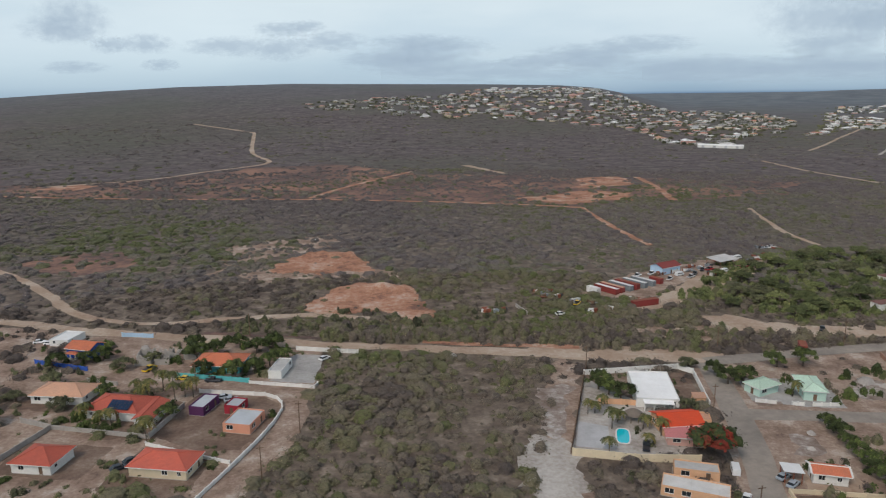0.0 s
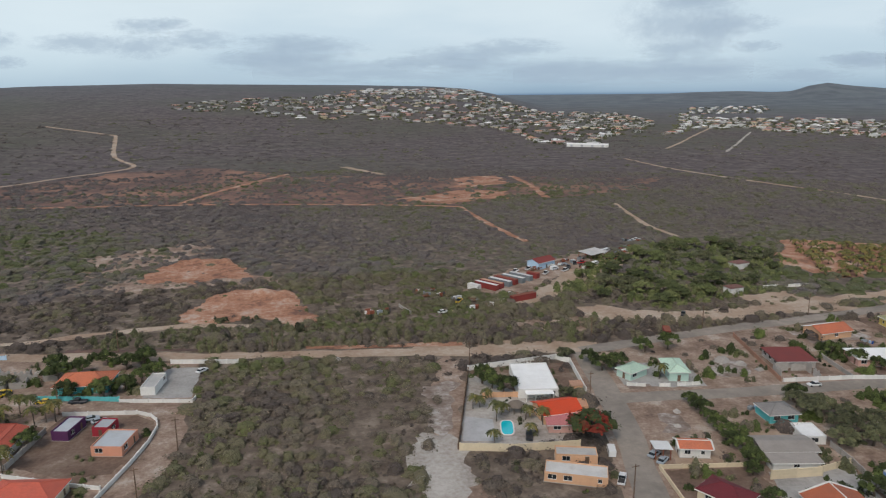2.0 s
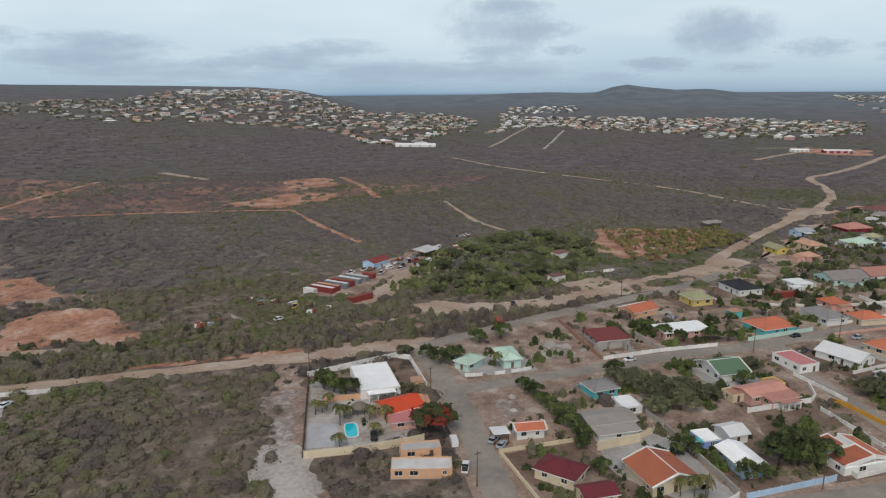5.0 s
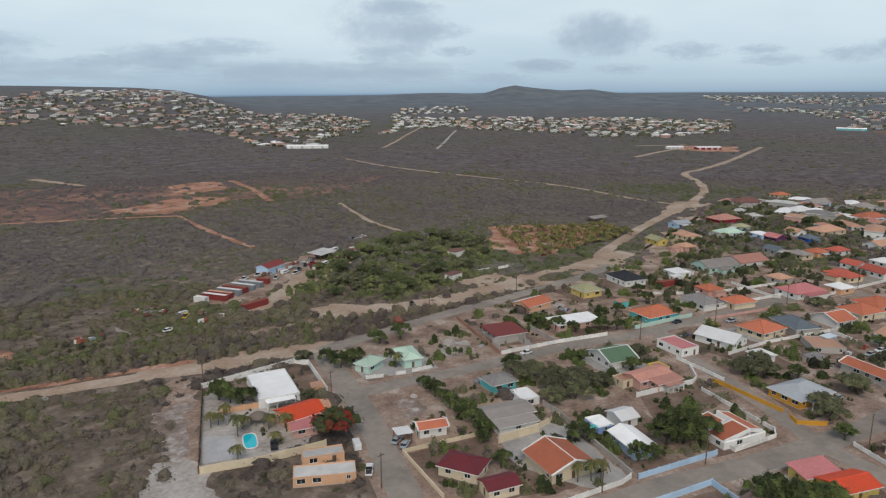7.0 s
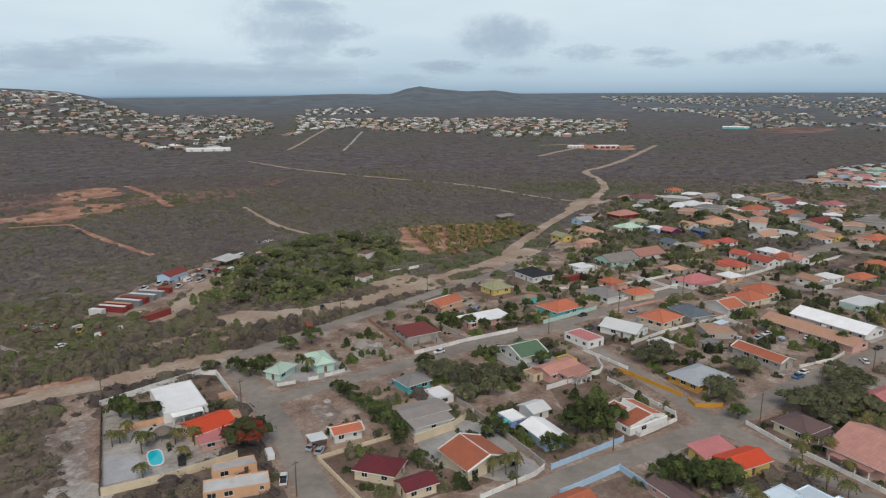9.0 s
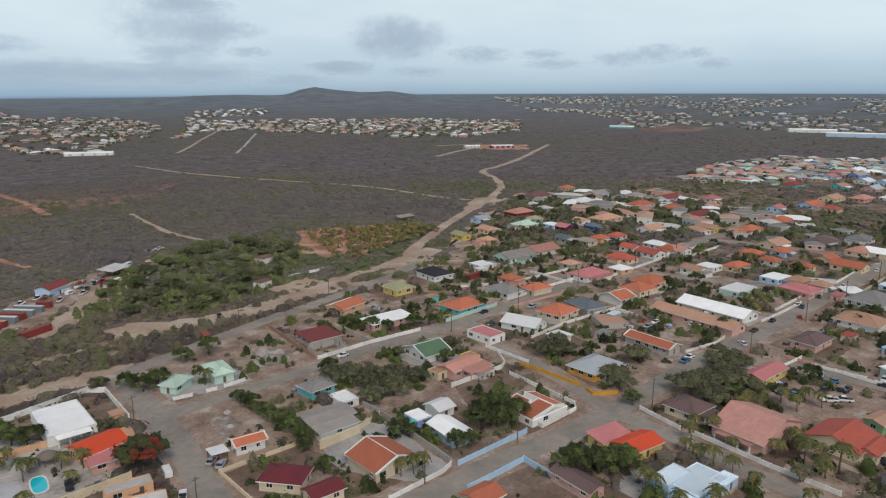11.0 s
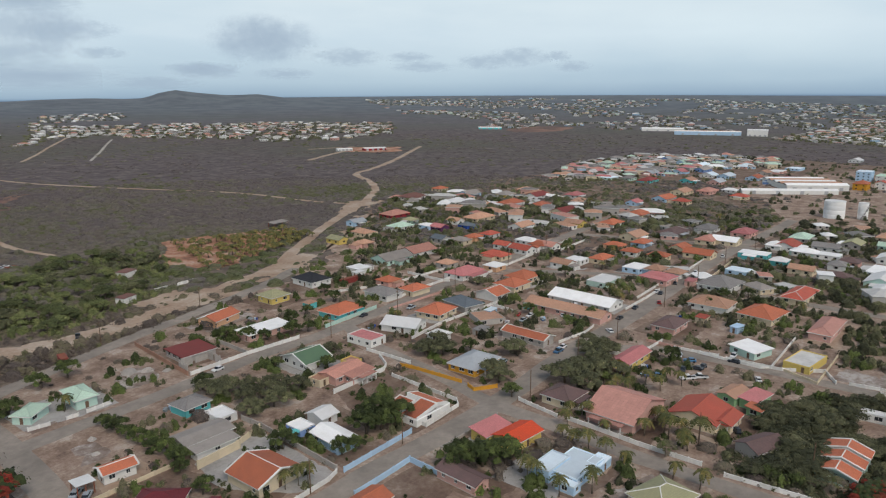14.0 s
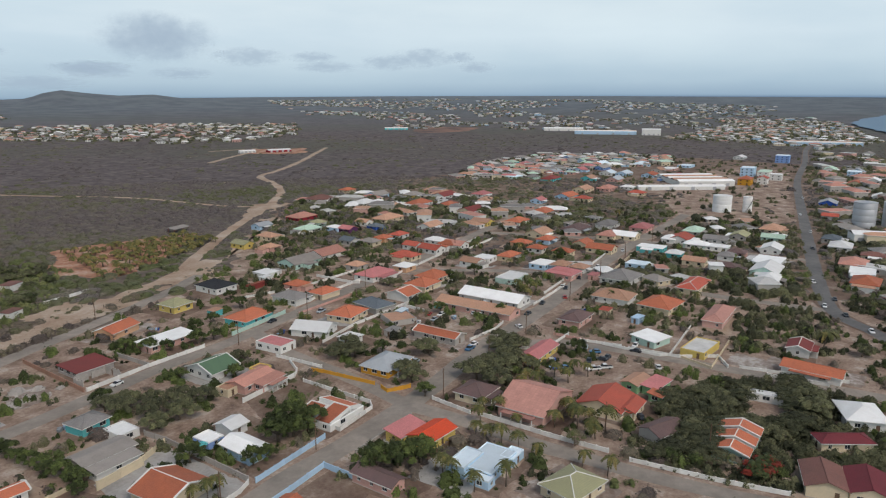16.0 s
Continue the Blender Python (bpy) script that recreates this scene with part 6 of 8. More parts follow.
def scatter(name, r0, r1, each, rad, tall, count, size, seed, label, sides=6, margin=0.8, spread=0.3, core=1.0):
    """Shrubs over the open land between two distances from the town's edge."""
    rng = np.random.default_rng(seed)
    a0, a1 = radians(-43), radians(104)
    n = int(0.5 * (a1 - a0) * (r1 * r1 - r0 * r0) / each)
    r = np.sqrt(r0 * r0 + (r1 * r1 - r0 * r0) * rng.random(n))
    a = a0 + (a1 - a0) * rng.random(n)
    x, y = r * np.sin(a), r * np.cos(a)
    ok = free_of(x, y, rng, margin)
    x, y = x[ok], y[ok]
    thick = np.array([noise.noise((p * 0.02, q * 0.02, 1.0)) + 0.6 * noise.noise((p * 0.07, q * 0.07, 5.0)) for p, q in zip(x, y)])
    keep = rng.random(len(x)) < 0.95 + (0.75 if r1 < 400 else 0.5) * thick
    x, y, thick = x[keep], y[keep], thick[keep]
    green = np.array([noise.noise((p * 0.006 + 4, q * 0.006, 9.0)) + 0.45 * noise.noise((p * 0.03, q * 0.03, 2.0)) for p, q in zip(x, y)])
    green = green + 0.3 * np.exp(-((x - 210) / 150) ** 2 - ((y - 440) / 130) ** 2) + 0.3 * np.exp(-((x - 60) / 60) ** 2 - ((y - 270) / 40) ** 2) + 0.4 * np.exp(-((x - 20) / 16) ** 2 - ((y - 165) / 45) ** 2)
    rr = (rad[0] + (rad[1] - rad[0]) * rng.random(len(x)) ** 1.6) * np.clip(1 + 0.6 * thick, 0.6, 1.5)
    hh = rr * (tall[0] + (tall[1] - tall[0]) * rng.random(len(x)))
    z = ground_z(x, y)
    tint = np.clip(0.33 - 0.16 * np.clip((np.hypot(x, y) - 380) / 200, 0, 1) + 0.75 * green + (0.22 if r1 < 400 else 0.17) * rng.normal(0, 1, len(x)), 0, 1)
    me = leaf_cloud(name, np.stack([x, y, z], -1), rr, hh, tint, count, size, rng, SHRUB if r1 < 400 else BRUSH, sides, spread, core, 0.06)
    tagged(new(name, me), label, "scrub", kind="stuff")


KINDS = {}


def plant(kind, x, y, size, turn=0.0, label="", group="trees of the town"):
    """A tree or palm of the given kind, size times as large as its pattern."""
    says = {"green": ("dense dark green broadleaf tree", "tree"), "olive": ("dry olive-green thorn tree", "tree"), "palm": ("coconut palm with drooping fronds", "palm"),
            "flame": ("flame tree with red blossom", "tree"), "grove": ("spreading yellow-green thorn tree", "tree"), "thorn": ("dense dark thorn tree", "tree"), "grey": ("leafless pale grey tree", "tree"), "young": ("young palm in a plantation row", "palm")}
    trunk, crown = KINDS[kind][int(abs(x * 3.1 + y * 1.7)) % len(KINDS[kind])]
    words, cat = says[kind]
    root = thing("palm_tree" if cat == "palm" else "tree", x, y, turn, label or words, cat, group)
    root.scale = (size, size, size)
    part("trunk", trunk, None, root)
    part("crown", crown, None, root)
    return root


def in_outline(poly, n, seed, gap, margin=0.5, plots=False):
    """Up to n places inside an outline, at least gap apart."""
    rng = np.random.default_rng(seed)
    P = np.array(poly, float)
    lo, hi = P.min(0), P.max(0)
    pts = lo + (hi - lo) * rng.random((n * 60, 2))
    pts = pts[inside(P, pts[:, 0], pts[:, 1])]
    pts = pts[free_of(pts[:, 0], pts[:, 1], rng, margin, plots)]
    out = []
    for p in pts:
        if all((p[0] - q[0]) ** 2 + (p[1] - q[1]) ** 2 > gap * gap for q in out):
            out.append(p)
            if len(out) >= n:
                break
    return out, rng


KINDS["green"] = [tree_meshes(s, GREEN, 17, 3.3, 5.2, 0.25) for s in (1, 2, 3, 4)]
KINDS["olive"] = [tree_meshes(s, OLIVE, 17, 3.6, 4.4, 0.25) for s in (5, 6, 7)]
KINDS["grove"] = [tree_meshes(s, GROVE, 12, 3.4, 4.8, 0.20, 0.08, (0.42, 0.62), 0.08) for s in (11, 12, 13, 14, 15)]
KINDS["thorn"] = [tree_meshes(s, THORN, 13, 3.8, 3.3, 0.22, 0.08, (0.38, 0.58), 0.1) for s in (16, 17, 18)]
KINDS["flame"] = [tree_meshes(8, FLAME, 20, 3.7, 5.4, 0.22, 0.09, (0.34, 0.52), 0.2)]
KINDS["grey"] = [tree_meshes(9, SHRUB, 16, 3.0, 5.0, 0.25)]
KINDS["palm"] = [palm_meshes(s, t, 17, 1.25) for s, t in ((21, 6.0), (22, 5.0), (23, 7.0))]
KINDS["young"] = [palm_meshes(s, t, 12, 0.72, 0.12) for s, t in ((31, 2.0), (32, 2.6), (33, 1.6))]


# yards with their own soil, and clearings before some houses
yard_rng = random.Random(77)
for k, (bx, by, r, hw, hd) in enumerate(list(BOXES)):
    if hw < 2.6 or math.hypot(bx, by) > 420 or -42 < bx < 60 or (bx < 0 and by > 230):
        continue
    ex, ey = hw + yard_rng.uniform(1.5, 6), hd + yard_rng.uniform(1.5, 6)
    ox, oy = yard_rng.uniform(-2, 2), yard_rng.uniform(-2, 2)
    soil = yard_rng.choice((BARE, BARE, DIRT, DIRT, TRACK, RUBBLE, BARE, GRAVEL))
    what = {"brown_bare_soil": "bare brown soil", "dirt_track": "pale trodden dirt", "grey_gravel": "pale gravel", "pale_rubble": "dirt and pale stones", "dusty_dirt": "dusty dirt",
            "bare_concrete": "stained concrete paving", "pale_sand": "pale sand"}[soil.name]
    pts = [(bx + (ox + a) * math.cos(r) - (oy + b) * math.sin(r), by + (ox + a) * math.sin(r) + (oy + b) * math.cos(r)) for a, b in ((-ex, -ey), (ex, -ey), (ex, ey), (-ex, ey))]
    patch("house_yard", pts, soil, "house yard of " + what, 0.024 + 0.0002 * k, 0.6, 0.3)
BOXES += [(174.0, 19.0, -0.15, 4.5, 3.0), (206.5, -9.0, 0.0, 8.5, 6.5), (200.5, 25.0, -0.2, 5.5, 7.0), (169.0, 34.0, 0.0, 4.0, 7.0), (243.0, -3.0, -0.1, 11.0, 8.0), (171.5, 0.0, 0.0, 2.5, 4.0)]


def row(kind, size, *spots):
    for i, (x, y) in enumerate(spots):
        plant(kind, x, y, size * (0.9 + 0.2 * ((i * 7) % 5) / 4), 40 * i)


row("green", 1.1, (48.5, 192.5), (51.0, 188.4), (46.4, 196.5), (86.7, 199.5), (91.7, 200.0), (85.6, 205.4), (107.6, 212.5), (116.5, 213.5))
row("green", 0.8, (102.1, 172.5), (102.3, 168.6), (101.5, 164.8), (101.7, 160.5), (101.4, 156.1), (102.3, 152.5), (101.2, 148.6), (101.7, 144.9), (101.2, 141.4), (100.1, 137.9), (97.6, 134.5), (94.0, 122.1))
row("olive", 1.15, (130.9, 164.7), (135.9, 160.6), (131.9, 157.6), (139.9, 155.6), (133.9, 149.6), (141.9, 148.5), (127.9, 143.5), (135.9, 141.5), (145.9, 150.5), (146.9, 143.5))
row("green", 0.9, (156.9, 161.5), (166.0, 147.4), (132.9, 168.7), (127.7, 104.7), (124.7, 106.7))
row("green", 1.35, (140.8, 106.3), (144.9, 104.3), (145.9, 110.3), (141.3, 111.3), (136.8, 108.3))
row("green", 1.3, (137.6, 79.6), (138.3, 73.6), (141.9, 68.9), (133.7, 77.4))
row("olive", 1.3, (186.0, 93.4), (189.6, 96.3), (209.7, 98.3), (193.4, 126.1), (197.4, 121.1), (203.4, 127.1))
row("green", 1.0, (178.1, 85.1), (204.5, 114.2), (232.5, 51.5), (301.1, 52.9))
row("olive", 1.4, (200.0, 71.8), (206.1, 67.9), (196.9, 75.7), (204.0, 74.8), (211.1, 70.9), (209.2, 63.0), (194.0, 68.9))
row("green", 0.95, (305.8, 88.2), (306.5, 133.5), (262.0, 90.3), (327.7, 41.2), (171.8, 190.6), (175.8, 184.5), (168.7, 198.6), (184.9, 180.4), (190.9, 178.3), (194.8, 190.4), (205.9, 192.3), (221.1, 176.1), (226.0, 195.1), (233.9, 207.1))
row("green", 1.1, (-72.1, 232.3), (-64.9, 227.1), (-60.2, 230.8), (-78.8, 226.0), (-83.4, 221.5), (-57.6, 216.1), (-75.7, 208.0), (-66.4, 206.9), (-60.8, 210.4), (-87.2, 230.4), (-54.3, 219.9))
row("olive", 0.9, (68.7, 182.3), (78.5, 211.4), (-105.4, 213.9), (-98.1, 219.8), (-121.2, 202.3), (-126.4, 190.7), (-110.0, 184.3))
row("green", 1.0, (-119.8, 218.5), (-115.4, 221.7), (-128.6, 214.3), (-130.2, 183.8), (-124.6, 175.7), (-99.3, 191.9), (-76.7, 177.6))
row("green", 0.7, (169.6, -7.5), (168.4, 7.0), (168.7, 12.4), (170.4, -11.8), (173.6, -9.6), (176.4, 9.4), (181.0, 10.2), (186.2, 9.0))
row("olive", 1.2, (224.0, 78.5), (229.5, 76.0), (221.0, 72.5), (215.4, 70.6), (226.6, 71.4), (232.0, 80.4))
row("palm", 0.8, (210.7, 61.5), (213.3, 43.4), (205.9, 48.1), (138.7, 59.2), (139.2, 61.9), (156.1, 44.0), (312.6, 19.0), (179.3, 40.1), (173.1, 33.7), (168.5, 63.4))
row("grey", 0.9, (170.6, -1.4), (166.8, 36.5))
for xy, k in (((172.6, -8.6), 0.9), ((66.6, 157.2), 1.62), ((168.3, -6.7), 1.0)):
    plant("flame", *xy, k)
row("palm", 0.75, (39.8, 179.9), (41.9, 180.5), (44.5, 171.2), (46.8, 175.0), (52.7, 171.0), (51.2, 161.5), (41.0, 158.9), (101.8, 190.3), (44.0, 182.8), (56.4, 167.2))
row("palm", 0.7, (105.3, 107.5), (108.2, 106.1), (109.8, 104.5), (141.1, 75.7), (196.5, 60.6), (203.9, 57.5), (177.3, 65.7), (175.5, 60.9), (172.1, 54.0))
row("palm", 0.85, (162.6, 62.6), (160.6, 59.0), (160.1, 54.3), (157.7, 48.9), (174.7, 44.1), (156.8, 32.3), (155.3, 25.8), (172.5, 32.4), (135.8, 52.4), (140.9, 46.5), (197.2, 56.3), (201.2, 61.1), (208.4, 53.4), (214.6, 48.6))
row("palm", 0.95, (293.7, 89.6), (295.6, 94.0), (297.3, 86.2), (289.9, 88.2), (176.4, 38.2), (180.5, 35.4), (184.4, 42.0), (177.6, 30.8))
row("palm", 0.85, (-92.7, 194.0), (-89.3, 191.7), (-86.8, 189.8), (-86.1, 198.8), (-82.0, 196.6), (-79.6, 191.0), (-77.2, 192.6), (-74.7, 192.4), (-79.3, 168.9), (-77.8, 166.0), (-94.3, 176.4), (-90.5, 174.1), (-100.7, 179.3))
spots, rng = in_outline([(107.8, 296.0), (139.7, 337.4), (199, 371), (235, 351), (239, 322), (205.1, 286.1), (179.5, 272.2), (140.1, 259.2), (116.2, 262.2)], 62, 41, 6.2)
for x, y in spots:
    plant("grove" if rng.random() < 0.7 else "olive", x, y, rng.uniform(0.75, 1.4), rng.uniform(0, 360), group="trees of the grove")
spots, rng = in_outline([(199.2, 25.4), (218.0, 7.6), (233.9, -20.9), (210.7, -24.7), (187.6, -10.1), (171.7, -0.9), (165.8, 23.5), (184.7, 12.9)], 40, 42, 4.4, 0.0)
for x, y in spots:
    plant("thorn" if rng.random() < 0.7 else "olive", x, y, rng.uniform(0.9, 1.5), rng.uniform(0, 360), group="trees of a thicket")
spots, rng = in_outline([(58.3, 96.4), (90.7, 175.5), (149.9, 222.7), (282.6, 249.7), (399, 311), (480, 348), (539, 310), (553, 64), (532, -42), (421, -99), (241.3, -105.5), (173.5, -49.4)], 78, 43, 9.0, 2.0)
for x, y in spots:
    plant(("green", "green", "olive", "palm")[int(rng.integers(4))], x, y, rng.uniform(0.6, 1.2), rng.uniform(0, 360))


def tree_mass(name, outline, count, seed, gap, material, sizes, label):
    """The many smaller trees and garden shrubs that nobody could count."""
    spots_, rng_ = in_outline(outline, count, seed, gap, 1.2)
    P = np.array(spots_)
    cs = np.repeat(P, 4, 0) + rng_.normal(0, 0.75 * sizes[1] ** 0.8, (4 * len(P), 2))
    rr = rng_.uniform(0.75 * sizes[0], 0.85 * sizes[1], len(cs))
    me = leaf_cloud(name, np.stack([cs[:, 0], cs[:, 1], ground_z(cs[:, 0], cs[:, 1])], -1), rr, rr * rng_.uniform(0.9, 1.7, len(cs)), np.clip(np.repeat(rng_.uniform(0.15, 0.85, len(P)), 4) + rng_.normal(0, 0.15, len(cs)), 0, 1), 34, 0.33, rng_, material, 6, 0.6, 0.68)
    tagged(new(name, me), label, "trees", kind="stuff")


TOWN = [(58.3, 96.4), (90.7, 175.5), (149.9, 222.7), (282.6, 249.7), (399, 311), (480, 348), (539, 310), (553, 64), (532, -42), (421, -99), (241.3, -105.5), (173.5, -49.4)]
tree_mass("garden_shrubs", TOWN, 230, 45, 5.0, OLIVE, (0.5, 1.4), "olive garden shrubs and low trees between the houses")
def house_growth(name, count, reach, sizes, seed, material, label, near=330.0):
    """Hedges, shrubs and small trees close round the houses of the town."""
    rng_ = np.random.default_rng(seed)
    px, py = [], []
    for bx, by, r, hw, hd in BOXES:
        if math.hypot(bx, by) > near or hw < 2.5 or bx * by == 0 or -42 < bx < 40:
            continue
        k = int(count * (0.5 + rng_.random()) * (hw + hd) / (11 if bx > 0 else 20))
        side = rng_.integers(0, 4, k)
        u, out = rng_.uniform(-1.2, 1.2, k), 1.4 + reach * rng_.random(k) ** 1.5
        sg = np.where(side % 2 == 0, 1, -1)
        lx, ly = np.where(side < 2, u * hw, sg * (hw + out)), np.where(side < 2, sg * (hd + out), u * hd)
        px.append(bx + lx * math.cos(r) - ly * math.sin(r))
        py.append(by + lx * math.sin(r) + ly * math.cos(r))
    px, py = np.concatenate(px), np.concatenate(py)
    ok = free_of(px, py, rng_, 0.9, False)
    px, py = px[ok], py[ok]
    rr = sizes[0] + (sizes[1] - sizes[0]) * rng_.random(len(px)) ** 1.7
    tone = np.array([0.4 + 0.9 * noise.noise((a * 0.05, b * 0.05, 4.0)) for a, b in zip(px, py)])
    px, py, rr, tone = (np.repeat(q, 2) for q in (px, py, rr, tone))
    px, py, rr = px + rng_.normal(0, 0.6, len(px)) * rr, py + rng_.normal(0, 0.6, len(px)) * rr, rr * rng_.uniform(0.55, 1.0, len(px))
    me = leaf_cloud(name, np.stack([px, py, ground_z(px, py)], -1), rr, rr * rng_.uniform(0.7, 1.6, len(px)), np.clip(tone + rng_.normal(0, 0.15, len(px)), 0, 1), 30, 0.33, rng_, material, 6, 0.6, 0.68)
    tagged(new(name, me), label, "shrubs", kind="stuff")


house_growth("house_shrubs", 7, 4.5, (0.5, 1.7), 71, GREEN, "dark green hedges and shrubs round the houses")
house_growth("yard_trees", 2.4, 7.0, (1.2, 2.6), 72, OLIVE, "olive-green small trees in the yards", 420.0)
tree_mass("garden_trees", TOWN, 400, 46, 5.5, GREEN, (1.3, 2.9), "dark green garden trees between the houses")
tree_mass("town_trees", [(215, 100), (230, 215), (390, 290), (470, 330), (530, 300), (545, 60), (520, -25), (340, -20), (262, 60)], 250, 92, 5.5, THORN, (1.4, 3.1), "dark broadleaf trees crowding the back yards of the town")
tree_mass("outer_trees", [(551, -42), (559, 307), (755, 286), (964, 237), (1033, 73), (967, -129), (682, -206)], 330, 47, 11.0, OLIVE, (1.4, 3.0), "dark trees between the outer houses")
tree_mass("west_garden_shrubs", [(-185.6, 254.1), (-44.0, 228.3), (-41.5, 198.8), (-45.6, 154.0), (-54.5, 112.7), (-200.0, 110.0)], 55, 48, 5.0, OLIVE, (0.5, 1.5), "olive garden shrubs between the western houses")
tree_mass("roadside_thicket", [(-48.0, 240.2), (-38.6, 247.8), (0.4, 243.2), (59.8, 256.5), (75.1, 240.4), (150.0, 246.4), (149.9, 234.5), (89.4, 227.4), (0.4, 235.2)], 105, 49, 4.2, SHRUB, (1.5, 3.2), "tall grey-green thicket along the dirt road")
tree_mass("pit_shrubs", [(-85.8, 253.3), (-81.2, 268.5), (-48.3, 267.6), (-34.9, 263.4), (-13.6, 261.1), (10.1, 262.9), (27.6, 290.4), (25.0, 250.8), (-57.6, 244.4)], 34, 50, 5.0, OLIVE, (1.2, 2.4), "green shrubs round the clay pit")
tree_mass("grove_edge", [(99.7, 290.1), (111.8, 299.9), (139.6, 341.4), (199, 375), (238, 355), (245, 318), (205.1, 280.2), (179.5, 266.3), (140.2, 254.3), (110.2, 262.2)], 190, 57, 3.4, GROVE, (1.3, 2.9), "green undergrowth of the grove")
tree_mass("lot_scrub", TOWN, 250, 91, 6.0, SHRUB, (1.2, 2.6), "grey-green dry scrub in empty lots")
tree_mass("south_trees", [(262, 8), (330, 14), (420, 2), (520, -20), (520, -38), (330, -34), (262, -30)], 80, 61, 6.0, THORN, (1.6, 3.0), "dense dark garden trees near the main road")
tree_mass("roadside_trees", [(215, -75), (300, -74), (520, -64), (700, -78), (700, -190), (300, -170), (190, -110)], 260, 62, 7.0, THORN, (1.6, 3.0), "dense dark trees beyond the main road")
tree_mass("corner_thicket", [(168, -14), (205, -40), (232, -62), (205, -110), (150, -70), (156, -30)], 85, 63, 4.0, THORN, (1.6, 2.9), "dense dark thicket at the edge of the town")
tree_mass("lower_thicket", [(164.8, 24), (176, 14), (205, 14), (232, -20), (205, -28), (180, -12), (165, -14)], 95, 64, 4.0, THORN, (1.2, 2.4), "undergrowth of a dark thicket")
tree_mass("avenue_trees", [(262, -66), (330, -45), (420, -41), (640, -44), (640, -66), (330, -62), (280, -76)], 90, 69, 4.5, THORN, (1.4, 2.8), "dark trees along the main road")
tree_mass("verge_shrubs", [(164.6, 20), (169, 20), (169, -26), (164.6, -26)], 26, 70, 2.4, THORN, (0.9, 1.8), "dark shrubs behind a low wall")
tree_mass("street_shrubs", [(162.4, 0), (164.6, 0), (164.9, -40), (162.2, -44)], 30, 74, 1.3, THORN, (0.8, 1.7), "dark shrubs between a house and the street")
tree_mass("yard_thicket", [(168, 22), (196, 16), (214, 12), (236, -6), (240, -34), (206, -42), (186, -34), (170, -10)], 150, 66, 3.2, THORN, (1.3, 2.7), "dense dark thorn thicket between the houses")
tree_mass("back_garden_trees", [(262, -2), (286, -4), (325, -2), (322, -30), (268, -34), (256, -20)], 26, 67, 4.6, THORN, (1.3, 2.8), "dense dark trees behind the houses")
tree_mass("lane_trees", [(262, 24), (300, 20), (330, 20), (332, 60), (310, 66), (290, 44)], 40, 68, 5.0, OLIVE, (1.2, 2.4), "dark trees between back yards")
def tree_clumps(name, spots_, size, seed, material, label):
    """Trees grown together, too tangled to count."""
    rng_ = np.random.default_rng(seed)
    cs = np.repeat(np.array(spots_, float), 7, 0) + rng_.normal(0, 0.62 * size, (7 * len(spots_), 2))
    rr = size * rng_.uniform(0.35, 0.72, len(cs))
    me = leaf_cloud(name, np.stack([cs[:, 0], cs[:, 1], ground_z(cs[:, 0], cs[:, 1])], -1), rr, size * rng_.uniform(0.45, 1.0, len(cs)), np.clip(np.repeat(rng_.uniform(0.2, 0.8, len(spots_)), 7) + rng_.normal(0, 0.12, len(cs)), 0, 1), 44, 0.30, rng_, material, 6, 0.6, 0.7)
    tagged(new(name, me), label, "trees", kind="stuff")


tree_clumps("street_trees", [(169, 203), (168.9, 196), (182.4, 198.5), (220.8, 197.9), (197.9, 178.7), (294.4, 188.2), (330.4, 188.9), (343.6, 194.4), (211.6, 142.7), (211.4, 132.8), (220.1, 125.7), (229.2, 103.7),
                             (269.9, 129.3), (254.7, 96.2), (310.1, 131), (308.6, 117.4), (156.7, 164.7), (175.3, 149.3), (292.5, 103.9), (202.1, 122), (194.2, 124.2), (176, 201), (162, 206)], 3.0, 81, GREEN, "dark green trees grown together beside houses")
tree_clumps("main_road_trees", [(352, -18), (372, 2), (395, -2), (412, 22), (425, -22), (448, 4), (462, -4), (470, 22), (490, 12), (498, -4), (395, 46), (372, 34), (352, 44), (430, 48), (460, 55), (488, 48), (520, 6), (528, 30), (340, 4), (330, -18),
                             (300, -62), (318, -56), (345, -50), (372, -46), (402, -46), (430, -47), (458, -44), (480, -60), (505, -50), (450, -80), (420, -84), (390, -75), (360, -70), (335, -80)], 3.4, 83, THORN, "dark garden trees grown together near the main road")
tree_clumps("pit_bushes", [(-40, 271.1), (-30.3, 270.3), (-19.9, 265.3), (-32.5, 258), (-26, 254.7), (-41.7, 258.7), (-47.9, 259.6), (-12.5, 249.7)], 2.3, 84, OLIVE, "olive-green bushes before the clay pit")
tree_clumps("west_garden_trees", [(-90.5, 220.1), (-88.6, 229.5), (-77.8, 212.2), (-72.3, 209.9), (-69.5, 215), (-65.8, 216.2), (-60.3, 211.6), (-81.7, 234.2), (-77.5, 239.8), (-69.5, 233.9), (-63.7, 235.6), (-57.4, 228.9), (-118, 220.4), (-120.7, 234.8), (-109.6, 204.5), (-131, 217.6), (-103.5, 178.1), (-97.4, 174.7), (-92.2, 173)], 2.7, 85, GREEN, "dark green trees grown together round the western houses")
tree_clumps("far_street_trees", [(335, 201), (476.5, 216), (424.2, 181), (393.7, 203.4), (428.7, 310), (450, 162), (352, 176), (370, 190), (405, 176), (440, 200), (460, 250), (415, 260), (380, 232), (340, 240), (310, 232),
                                 (363, -4), (347, -16), (313, -20), (321, 0), (352, 21), (386, 26), (400, 90), (370, 100), (360, 130), (390, 118), (300, 118), (318, 95)], 3.6, 82, OLIVE, "dark trees grown together between houses")
